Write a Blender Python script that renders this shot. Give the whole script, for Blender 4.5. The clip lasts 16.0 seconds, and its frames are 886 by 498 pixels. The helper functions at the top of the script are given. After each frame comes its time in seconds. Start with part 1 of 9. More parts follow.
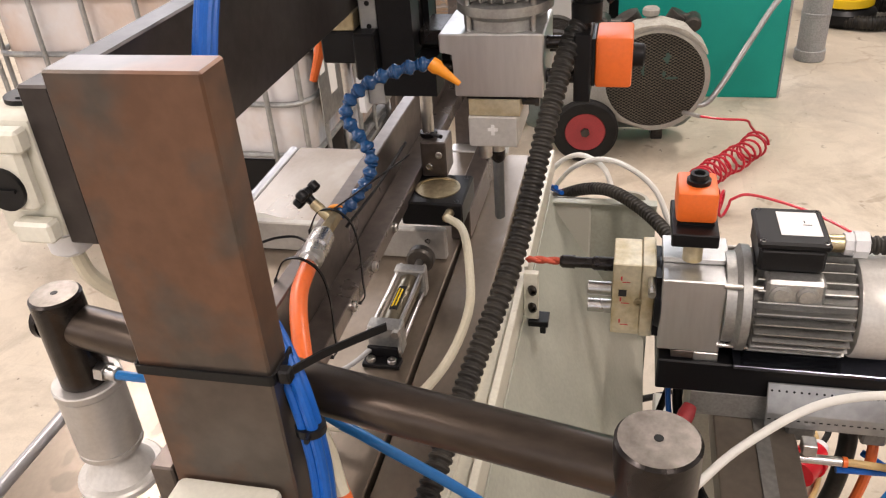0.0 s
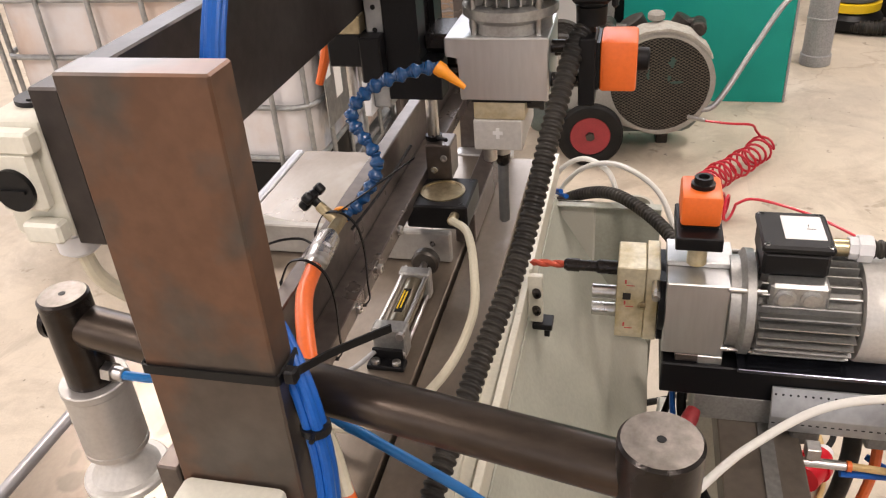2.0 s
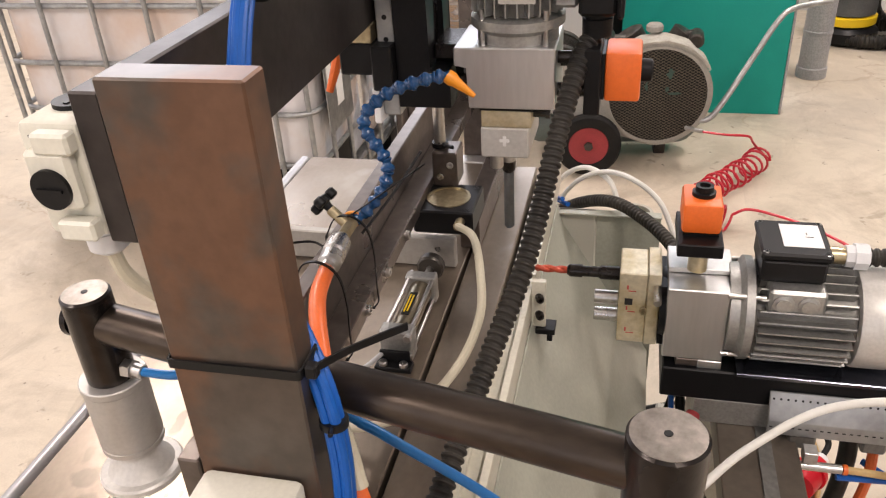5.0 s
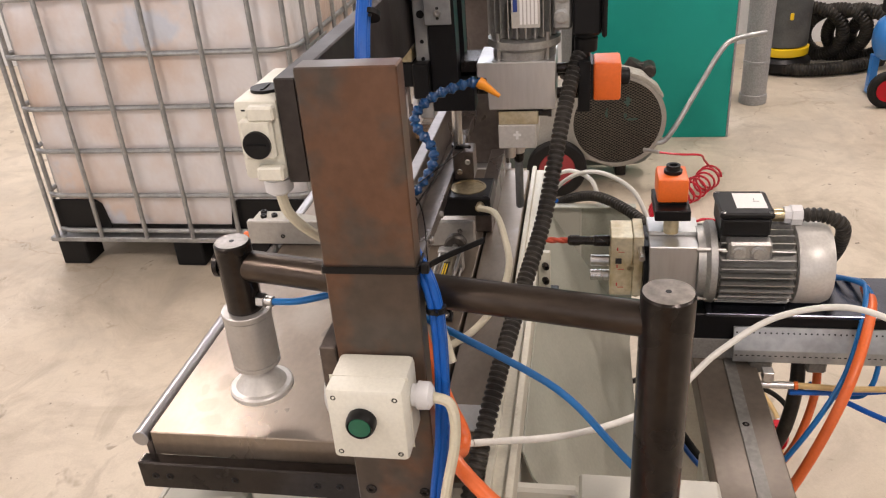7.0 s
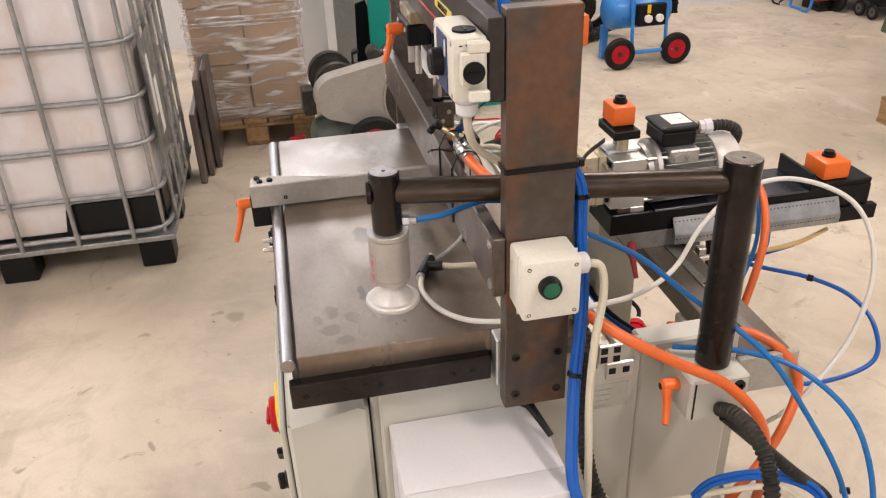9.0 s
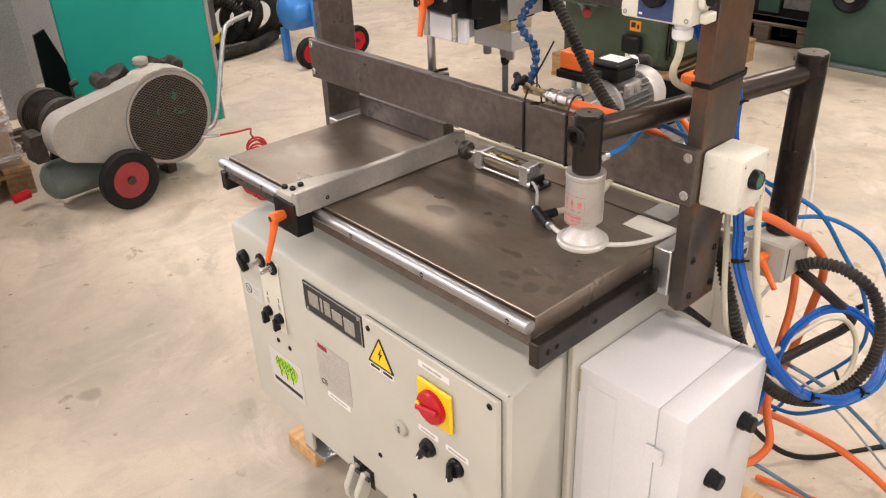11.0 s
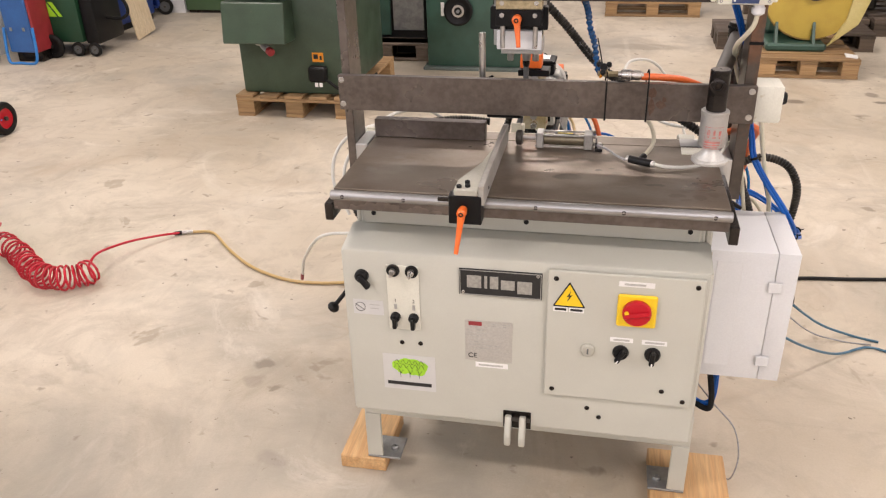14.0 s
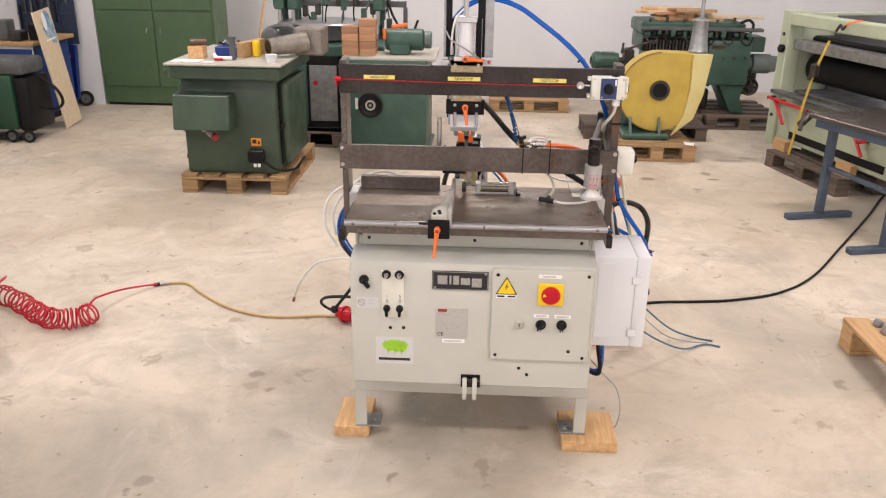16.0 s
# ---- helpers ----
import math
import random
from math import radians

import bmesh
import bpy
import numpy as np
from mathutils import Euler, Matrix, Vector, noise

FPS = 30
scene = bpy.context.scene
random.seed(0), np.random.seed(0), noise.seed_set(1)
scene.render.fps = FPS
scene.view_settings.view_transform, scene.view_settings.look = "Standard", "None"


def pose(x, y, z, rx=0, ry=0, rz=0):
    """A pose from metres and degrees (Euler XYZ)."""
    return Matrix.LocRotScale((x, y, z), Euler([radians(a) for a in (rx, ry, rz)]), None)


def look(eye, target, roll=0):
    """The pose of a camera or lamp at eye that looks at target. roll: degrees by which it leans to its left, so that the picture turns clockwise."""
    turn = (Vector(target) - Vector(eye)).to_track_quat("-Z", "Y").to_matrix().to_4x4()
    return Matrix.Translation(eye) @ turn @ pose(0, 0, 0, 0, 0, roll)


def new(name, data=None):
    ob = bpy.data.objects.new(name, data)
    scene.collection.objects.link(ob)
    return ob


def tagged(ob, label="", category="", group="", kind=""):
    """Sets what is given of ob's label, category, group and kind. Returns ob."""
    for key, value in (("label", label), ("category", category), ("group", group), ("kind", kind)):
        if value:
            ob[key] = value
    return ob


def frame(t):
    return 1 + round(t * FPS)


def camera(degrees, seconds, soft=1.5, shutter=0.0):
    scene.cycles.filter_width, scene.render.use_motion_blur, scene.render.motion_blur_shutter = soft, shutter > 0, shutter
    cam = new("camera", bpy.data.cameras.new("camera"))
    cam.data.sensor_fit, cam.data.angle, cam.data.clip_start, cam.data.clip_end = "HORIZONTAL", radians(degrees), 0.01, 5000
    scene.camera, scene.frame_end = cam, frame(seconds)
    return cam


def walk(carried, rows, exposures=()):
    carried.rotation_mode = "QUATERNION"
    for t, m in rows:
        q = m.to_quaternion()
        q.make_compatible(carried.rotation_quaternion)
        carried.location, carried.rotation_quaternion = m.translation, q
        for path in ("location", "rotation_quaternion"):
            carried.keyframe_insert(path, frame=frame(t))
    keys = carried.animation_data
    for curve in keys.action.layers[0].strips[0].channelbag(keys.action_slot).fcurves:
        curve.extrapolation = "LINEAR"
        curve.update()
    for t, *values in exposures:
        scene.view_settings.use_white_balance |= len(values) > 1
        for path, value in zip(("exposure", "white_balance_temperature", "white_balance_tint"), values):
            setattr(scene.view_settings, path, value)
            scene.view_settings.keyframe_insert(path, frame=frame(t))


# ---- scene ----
cam = camera(57.6, 16.0, soft=1.2)
PATH = [
    (0, (0.866, 0.619, 1.542), (-0.785, 0.19, 0.496), -4.4),
    (0.5, (0.866, 0.618, 1.542), (-0.785, 0.187, 0.5), -4.4),
    (1, (0.868, 0.621, 1.543), (-0.785, 0.185, 0.504), -4.5),
    (1.5, (0.869, 0.621, 1.543), (-0.783, 0.182, 0.505), -4.5),
    (2, (0.87, 0.62, 1.543), (-0.783, 0.179, 0.506), -4.4),
    (2.5, (0.87, 0.617, 1.544), (-0.782, 0.176, 0.507), -4.3),
    (3, (0.872, 0.614, 1.545), (-0.782, 0.175, 0.509), -4.2),
    (3.5, (0.875, 0.611, 1.546), (-0.781, 0.176, 0.512), -4.0),
    (6, (0.957, 0.613, 1.566), (-0.73, 0.187, 0.58), -3.7),
    (6.5, (1.096, 0.627, 1.59), (-0.612, 0.219, 0.633), -4.0),
    (7, (1.183, 0.566, 1.593), (-0.555, 0.226, 0.665), -4.5),
    (7.5, (1.268, 0.388, 1.591), (-0.496, 0.235, 0.661), -5.2),
    (8, (1.384, 0.273, 1.614), (-0.38, 0.28, 0.67), -4.5),
    (8.2, (1.427, 0.256, 1.625), (-0.332, 0.318, 0.675), -4.1),
    (10.3, (1.26, -0.429, 1.605), (-0.242, 0.472, 0.639), -1.6),
    (10.5, (1.21, -0.483, 1.598), (-0.234, 0.512, 0.636), -2.1),
    (11, (1.083, -0.723, 1.583), (-0.226, 0.431, 0.608), -2.4),
    (11.5, (0.981, -0.924, 1.593), (-0.188, 0.346, 0.583), -3.5),
    (12, (0.817, -1.053, 1.572), (-0.197, 0.327, 0.538), -3.6),
    (12.5, (0.657, -1.159, 1.591), (-0.171, 0.319, 0.527), -3.2),
    (13, (0.458, -1.377, 1.62), (-0.191, 0.216, 0.6), -3.2),
    (13.5, (0.331, -1.55, 1.653), (-0.187, 0.121, 0.685), -2.5),
    (14, (0.165, -1.631, 1.652), (-0.206, 0.106, 0.733), -1.7),
    (14.5, (0.062, -1.812, 1.699), (-0.174, -0.023, 0.836), -1.6),
    (15, (-0.028, -2.078, 1.74), (-0.161, -0.253, 0.933), -1.2),
    (15.5, (-0.006, -2.331, 1.747), (-0.112, -0.469, 1.026), -0.1),
    (16, (0.008, -2.575, 1.811), (-0.076, -0.708, 1.097), 0.8),
]
walk(cam, [(t, look(eye, target, roll)) for t, eye, target, roll in PATH], [(0, -0.03, 6750, 21), (3.5, -0.03, 6750, 21), (6, -0.12, 6800, 22), (7, -0.26, 6800, 22), (8, -0.25, 6800, 22), (10.5, 0.0, 6800, 21), (12, -0.04, 6650, 21), (13.5, -0.09, 6650, 21), (16, -0.05, 6500, 22)])
SOUTH_W, EAST_W, WEST_W, ROOF_W = 18.0, 9.0, 24.0, 124.0
SKY_TINT, WEST_TINT, ROOF_TINT = (1.0, 0.965, 0.93), (0.84, 0.93, 1.0), (1.0, 0.95, 0.87)

# ---------------- light: assumed windows and added ceiling lights, all out of view ----
world = bpy.data.worlds.new("sky_light")
scene.world = world
world.use_nodes = True
wn = world.node_tree.nodes
sky = wn.new("ShaderNodeTexSky")
sky.sky_type, sky.sun_disc, sky.sun_elevation, sky.sun_rotation = "NISHITA", False, radians(38), radians(150)
world.node_tree.links.new(sky.outputs[0], wn["Background"].inputs[0])
wn["Background"].inputs[1].default_value = 0.12


def area_lamp(name, m, sx, sy, watts, tint):
    """An area light: sky light at one assumed window, or an added ceiling light."""
    lamp = bpy.data.lights.new(name, "AREA")
    lamp.shape, lamp.size, lamp.size_y, lamp.energy, lamp.color = "RECTANGLE", sx, sy, watts, tint
    ob = new(name, lamp)
    ob.matrix_world = m
    return ob


# ---------------- mesh helpers ----------------
def smooth_path(pts, n):
    """Points along a curve that passes through pts."""
    p = [Vector(q) for q in pts]
    if len(p) == 2:
        return [p[0].lerp(p[1], i / n) for i in range(n + 1)]
    ext = [2 * p[0] - p[1]] + p + [2 * p[-1] - p[-2]]
    out = []
    for i in range(1, len(ext) - 2):
        a, b, c, d = ext[i - 1 : i + 3]
        for k in range(n):
            s = k / n
            out.append(0.5 * (2 * b + (c - a) * s + (2 * a - 5 * b + 4 * c - d) * s * s + (3 * b - a - 3 * c + d) * s ** 3))
    return out + [p[-1]]


def box(bm, x0, x1, y0, y1, z0, z1, bev=0.0, seg=1, m=None):
    c = [(x, y, z) for z in (z0, z1) for y in (y0, y1) for x in (x0, x1)]
    v = [bm.verts.new(m @ Vector(q) if m else q) for q in c]
    f = [bm.faces.new([v[i] for i in q]) for q in ((0, 2, 3, 1), (4, 5, 7, 6), (0, 1, 5, 4), (2, 6, 7, 3), (0, 4, 6, 2), (1, 3, 7, 5))]
    if bev:
        e = list({e for q in f for e in q.edges})
        bmesh.ops.bevel(bm, geom=e, offset=bev, segments=seg, profile=0.5, affect="EDGES")
    return bm


def ring(bm, c, u, w, r, seg):
    return [bm.verts.new(c + r * (math.cos(a) * u + math.sin(a) * w)) for a in (2 * math.pi * k / seg for k in range(seg))]


def skin(bm, rings, cap=True):
    n = len(rings[0])
    for a, b in zip(rings, rings[1:]):
        for k in range(n):
            bm.faces.new((a[k], a[(k + 1) % n], b[(k + 1) % n], b[k]))
    if cap:
        bm.faces.new(rings[0][::-1])
        bm.faces.new(rings[-1])
    return bm


def lathe(bm, a, b, profile, seg=24):
    """A turned body on the axis from a to b; profile: (distance along it in metres, radius)."""
    a, d = Vector(a), (Vector(b) - Vector(a)).normalized()
    u = d.orthogonal().normalized()
    w = d.cross(u)
    return skin(bm, [ring(bm, a + s * d, u, w, max(r, 1e-4), seg) for s, r in profile])


def hoop(bm, a, b, profile, seg=32):
    """A turned ring with a hole: the profile closes on itself."""
    a, d = Vector(a), (Vector(b) - Vector(a)).normalized()
    u = d.orthogonal().normalized()
    w = d.cross(u)
    return skin(bm, [ring(bm, a + s * d, u, w, r, seg) for s, r in profile + profile[:1]], False)


def rod(bm, a, b, r, seg=20, bev=0.0):
    n = (Vector(b) - Vector(a)).length
    if bev:
        return lathe(bm, a, b, [(0, r - bev), (bev, r), (n - bev, r), (n, r - bev)], seg)
    return lathe(bm, a, b, [(0, r), (n, r)], seg)


def sweep(bm, path, radius, seg=10, cap=True):
    """A tube along path; radius: one number or a function of the index."""
    rings, u = [], None
    for i, p in enumerate(path):
        d = (path[min(i + 1, len(path) - 1)] - path[max(i - 1, 0)]).normalized()
        u = d.orthogonal().normalized() if u is None else (u - d * u.dot(d)).normalized()
        rings.append(ring(bm, p, u, d.cross(u), radius(i) if callable(radius) else radius, seg))
    return skin(bm, rings, cap)


def hose(bm, pts, r, seg=10, n=10):
    return sweep(bm, smooth_path(pts, n), r, seg)


def ribbed(bm, pts, r, pitch=0.008, deep=0.0022, seg=12):
    """A corrugated conduit."""
    p = smooth_path(pts, 40)
    total = sum((b - a).length for a, b in zip(p, p[1:]))
    count = int(total / pitch) * 4
    out, acc, i = [], 0.0, 0
    for k in range(count + 1):
        want = total * k / count
        while i < len(p) - 2 and acc + (p[i + 1] - p[i]).length < want:
            acc += (p[i + 1] - p[i]).length
            i += 1
        out.append(p[i].lerp(p[i + 1], min(1.0, (want - acc) / max((p[i + 1] - p[i]).length, 1e-6))))
    return sweep(bm, out, lambda j: r - deep * (0, 0, 1, 1)[j % 4], seg)


def prism(bm, poly, axis, a, b, bev=0.0):
    """A polygon in the other two axes, drawn out along one axis from a to b."""
    def at(p, h):
        return {"x": (h, p[0], p[1]), "y": (p[0], h, p[1]), "z": (p[0], p[1], h)}[axis]
    lo, hi = [bm.verts.new(at(p, a)) for p in poly], [bm.verts.new(at(p, b)) for p in poly]
    f = [bm.faces.new(lo[::-1]), bm.faces.new(hi)]
    n = len(poly)
    f += [bm.faces.new((lo[k], lo[(k + 1) % n], hi[(k + 1) % n], hi[k])) for k in range(n)]
    if bev:
        bmesh.ops.bevel(bm, geom=list({e for q in f for e in q.edges}), offset=bev, segments=1, affect="EDGES")
    return bm


def bolt(bm, c, d, r=0.006, h=0.005):
    """A socket-head screw on the surface at c, facing d."""
    c, d = Vector(c), Vector(d).normalized()
    return lathe(bm, c - 0.001 * d, c + d, [(0, r), (h * 0.8, r), (h, r * 0.85), (h, r * 0.45), (h * 0.4, r * 0.42), (h * 0.4, 0)], 14)


BASE = {}


def thing(name, x, y, z, label, category, group=""):
    ob = new(name)
    ob.location = (x, y, z)
    ob.empty_display_size = 0.1
    BASE[ob] = Vector((x, y, z))
    return tagged(ob, label, category, group)


def part(name, bm, material, parent=None, label="", flat=False, kind=""):
    """Links bm, given in world coordinates, as one mesh under a thing or a part."""
    off = BASE.get(parent, Vector())
    bmesh.ops.recalc_face_normals(bm, faces=bm.faces)
    if off.length:
        bmesh.ops.translate(bm, verts=bm.verts, vec=-off)
    me = bpy.data.meshes.new(name)
    bm.to_mesh(me)
    bm.free()
    if not flat:
        me.polygons.foreach_set("use_smooth", [True] * len(me.polygons))
        me.set_sharp_from_angle(angle=radians(32))
    me.materials.append(material)
    ob = new(name, me)
    if parent is not None:
        ob.parent = parent
    BASE[ob] = off
    return tagged(ob, label, kind=kind)


def B():
    return bmesh.new()


def P(name, parent, material, *shapes, label=""):
    """A part from several (function, arguments) calls into one mesh."""
    bm = B()
    for fn, *args in shapes:
        kw = args.pop() if args and isinstance(args[-1], dict) else {}
        fn(bm, *args, **kw)
    return part(name, bm, material, parent, label)


def lettering(name, text, m, size, material, parent, bold=0.0):
    """Words as thin raised letters."""
    cu = bpy.data.curves.new(name, "FONT")
    cu.body, cu.size, cu.extrude, cu.align_x, cu.align_y, cu.offset = text, size, 0.0004, "CENTER", "CENTER", bold
    tmp = new(name, cu)
    bpy.context.view_layer.update()
    me = bpy.data.meshes.new_from_object(tmp)
    bpy.data.objects.remove(tmp)
    me.transform(Matrix.Translation(-BASE.get(parent, Vector())) @ m)
    me.materials.append(material)
    ob = new(name, me)
    ob.parent = parent
    BASE[ob] = BASE.get(parent, Vector())
    return ob


# ---------------- materials ----------------
def surf(name, base, rough=0.5, metal=0.0, other=None, big=3.0, amount=0.35, fine=120.0, grain=0.12, bump=0.15, deep=0.001,
         stretch=(1, 1, 1), coat=0.0, spread=0.1, per_object=0.0, spots=None, spot_scale=6.0, spot_at=0.62, transmission=0.0, rough_vary=0.18, spec=0.5):
    """A surface: base colour that drifts to another over large patches, fine grain, uneven gloss and relief, stains if asked."""
    mat = bpy.data.materials.new(name)
    mat.use_nodes = True
    nt = mat.node_tree
    N, L = nt.nodes, nt.links.new
    bsdf = N["Principled BSDF"]
    co = N.new("ShaderNodeTexCoord")
    mp = N.new("ShaderNodeMapping")
    mp.inputs["Scale"].default_value = stretch
    L(co.outputs["Object"], mp.inputs[0])

    def noise_at(scale, detail, roughness=0.55):
        n = N.new("ShaderNodeTexNoise")
        n.inputs["Scale"].default_value, n.inputs["Detail"].default_value, n.inputs["Roughness"].default_value = scale, detail, roughness
        L(mp.outputs[0], n.inputs["Vector"])
        return n.outputs["Fac"]

    def mix(fac, a, b, kind="MIX"):
        n = N.new("ShaderNodeMix")
        n.data_type, n.blend_type = "RGBA", kind
        for sock, v in ((n.inputs["Factor"], fac), (n.inputs["A"], a), (n.inputs["B"], b)):
            if isinstance(v, (tuple, list)):
                sock.default_value = (*v[:3], 1)
            elif isinstance(v, (int, float)):
                sock.default_value = v
            else:
                L(v, sock)
        return n.outputs["Result"]

    def band(value, lo, hi, out_lo=0.0, out_hi=1.0):
        n = N.new("ShaderNodeMapRange")
        n.inputs["From Min"].default_value, n.inputs["From Max"].default_value = lo, hi
        n.inputs["To Min"].default_value, n.inputs["To Max"].default_value = out_lo, out_hi
        L(value, n.inputs["Value"])
        return n.outputs["Result"]

    other = other or tuple(c * 0.72 for c in base)
    large, small = noise_at(big, 5), noise_at(fine, 3)
    col = mix(band(large, 0.5 - spread, 0.5 + spread, 0, amount), base, other)
    dark = tuple(c * (1 - 2.2 * grain) for c in (1, 1, 1))
    col = mix(band(small, 0.35, 0.65), mix(1.0, col, dark, "MULTIPLY"), col)
    if spots:
        s = noise_at(spot_scale, 4, 0.6)
        col = mix(band(s, spot_at, spot_at + 0.07, 0, 0.75), col, spots)
    if per_object:
        info = N.new("ShaderNodeObjectInfo")
        hs = N.new("ShaderNodeHueSaturation")
        L(band(info.outputs["Random"], 0, 1, 1 - per_object, 1 + per_object), hs.inputs["Value"])
        L(col, hs.inputs["Color"])
        col = hs.outputs[0]
    L(col, bsdf.inputs["Base Color"])
    L(band(large, 0.3, 0.7, max(0.04, rough - rough_vary * rough), min(1, rough + rough_vary * rough)), bsdf.inputs["Roughness"])
    bsdf.inputs["Metallic"].default_value = metal
    bsdf.inputs["Coat Weight"].default_value = coat
    bsdf.inputs["Coat Roughness"].default_value = 0.15 if coat > 0.5 else 0.32
    bsdf.inputs["Specular IOR Level"].default_value = spec
    bsdf.inputs["Transmission Weight"].default_value = transmission
    if bump:
        bp = N.new("ShaderNodeBump")
        bp.inputs["Strength"].default_value, bp.inputs["Distance"].default_value = bump, deep
        L(small, bp.inputs["Height"])
        L(bp.outputs[0], bsdf.inputs["Normal"])
    return mat


def wood(name, light, dark, scale=1.0, per_object=0.18, along="x", rough=0.65):
    """Sawn softwood with grain along one axis."""
    st = {"x": (3, 45, 45), "y": (45, 3, 45), "z": (45, 45, 3)}[along]
    return surf(name, light, rough, 0, dark, big=1.0 * scale, amount=0.8, fine=4.0 * scale, grain=0.12, bump=0.3, stretch=st, per_object=per_object, spread=0.16)


def plate_steel():
    """Ground steel table plate: brown patina, grey rubbed areas, oil smears, single dark drops and prints."""
    mat = surf("ground_steel_table", (0.3, 0.25, 0.2), 0.33, 0.72, other=(0.175, 0.132, 0.094), big=3.4, amount=0.95, fine=90, grain=0.045, bump=0.1, deep=0.0004,
               stretch=(1, 1.5, 1), spread=0.15, spots=(0.3, 0.262, 0.225), spot_scale=4.5, spot_at=0.6, rough_vary=0.3, coat=0.22)
    nt = mat.node_tree
    N, L = nt.nodes, nt.links.new
    bsdf = N["Principled BSDF"]
    col = bsdf.inputs["Base Color"].links[0].from_socket
    co = next(n for n in N if n.type == "TEX_COORD")
    nz = N.new("ShaderNodeTexNoise")
    nz.inputs["Scale"].default_value, nz.inputs["Detail"].default_value = 38, 4
    L(co.outputs["Object"], nz.inputs["Vector"])
    wob = N.new("ShaderNodeVectorMath")
    wob.operation = "MULTIPLY_ADD"
    wob.inputs[1].default_value = (0.022, 0.022, 0)
    L(nz.outputs["Color"], wob.inputs[0])
    L(co.outputs["Object"], wob.inputs[2])
    # dark drops and, below nought, pale rubbed smears, the broad left one painting a bright reflection: middle x, y,
    # half length, half width, strength (table's own axes)
    for x, y, a, b, k in ((0.099, -0.135, 0.034, 0.02, 0.75), (0.17, -0.085, 0.008, 0.006, 0.8), (0.2, -0.07, 0.007, 0.005, 0.7), (0.215, -0.1, 0.014, 0.01, 0.5), (0.3, -0.16, 0.022, 0.008, 0.6),
                          (0.365, -0.185, 0.016, 0.011, 0.35), (0.345, -0.215, 0.02, 0.009, 0.38), (0.395, -0.22, 0.012, 0.016, 0.35), (0.425, -0.2, 0.012, 0.014, 0.32), (0.365, -0.235, 0.014, 0.007, 0.3),
                          (0.06, -0.05, 0.09, 0.018, 0.3), (-0.28, 0.0, 0.06, 0.03, 0.3), (0.25, 0.02, 0.05, 0.025, 0.35), (0.13, -0.02, 0.03, 0.012, 0.4),
                          (0.0, -0.03, 0.05, 0.014, -0.6), (0.15, -0.15, 0.055, 0.03, -0.4), (0.02, -0.19, 0.06, 0.02, -0.3), (-0.3, -0.16, 0.11, 0.07, -0.35), (0.24, -0.21, 0.07, 0.03, -0.28), (0.2, 0.03, 0.07, 0.02, -0.3), (-0.2, -0.03, 0.06, 0.03, -0.3)):
        d = N.new("ShaderNodeVectorMath")
        d.operation = "SUBTRACT"
        d.inputs[1].default_value = (x, y, 0)
        L(wob.outputs[0], d.inputs[0])
        sc = N.new("ShaderNodeVectorMath")
        sc.operation = "MULTIPLY"
        sc.inputs[1].default_value = (1 / a, 1 / b, 0)
        L(d.outputs[0], sc.inputs[0])
        ln = N.new("ShaderNodeVectorMath")
        ln.operation = "LENGTH"
        L(sc.outputs[0], ln.inputs[0])
        mr = N.new("ShaderNodeMapRange")
        for key, v in (("From Min", 0.8 if k > 0 else 0.3), ("From Max", 1.15 if k > 0 else 1.5), ("To Min", abs(k)), ("To Max", 0.0)):
            mr.inputs[key].default_value = v
        L(ln.outputs["Value"], mr.inputs["Value"])
        mx = N.new("ShaderNodeMix")
        mx.data_type = "RGBA"
        L(mr.outputs["Result"], mx.inputs["Factor"])
        L(col, mx.inputs["A"])
        mx.inputs["B"].default_value = (0.075, 0.058, 0.046, 1) if k > 0 else (0.4, 0.36, 0.3, 1)
        col = mx.outputs["Result"]
    L(col, bsdf.inputs["Base Color"])
    return mat


CREAM = surf("cream_machine_paint", (0.5, 0.495, 0.43), 0.42, other=(0.45, 0.44, 0.38), big=4, amount=0.5, fine=260, grain=0.012, bump=0.08, deep=0.0004, spots=(0.42, 0.38, 0.3), spot_scale=18, spot_at=0.74)
CREAM_DIRTY = surf("dusty_cream_paint", (0.45, 0.44, 0.375), 0.5, other=(0.36, 0.34, 0.28), big=6, amount=0.7, fine=200, grain=0.05, spots=(0.35, 0.31, 0.23), spot_scale=14, spot_at=0.66)
TABLE = plate_steel()
STEEL = surf("hot_rolled_steel", (0.175, 0.148, 0.132), 0.3, 0.65, other=(0.11, 0.088, 0.076), big=5, amount=0.85, fine=70, grain=0.12, bump=0.25, deep=0.0006, spread=0.13, spots=(0.26, 0.22, 0.195), spot_scale=13, spot_at=0.7)
BEAM = surf("dark_mill_scale_steel", (0.062, 0.052, 0.048), 0.42, 0.6, other=(0.035, 0.029, 0.027), big=6, amount=0.85, fine=80, grain=0.12, bump=0.25, deep=0.0006, spread=0.13, spots=(0.12, 0.095, 0.08), spot_scale=14, spot_at=0.7)
BROWNBAR = surf("brown_black_round_bar", (0.095, 0.072, 0.055), 0.3, 0.8, other=(0.04, 0.032, 0.027), big=8, amount=0.8, fine=110, grain=0.12, bump=0.2, deep=0.0005, spread=0.13, stretch=(1, 0.3, 1))
RUSTY = surf("brown_rolled_steel", (0.105, 0.087, 0.074), 0.36, 0.65, other=(0.19, 0.095, 0.055), big=7, amount=0.75, fine=55, grain=0.08, bump=0.2, deep=0.0005, spread=0.045, spots=(0.06, 0.05, 0.044), spot_scale=6, spot_at=0.57)
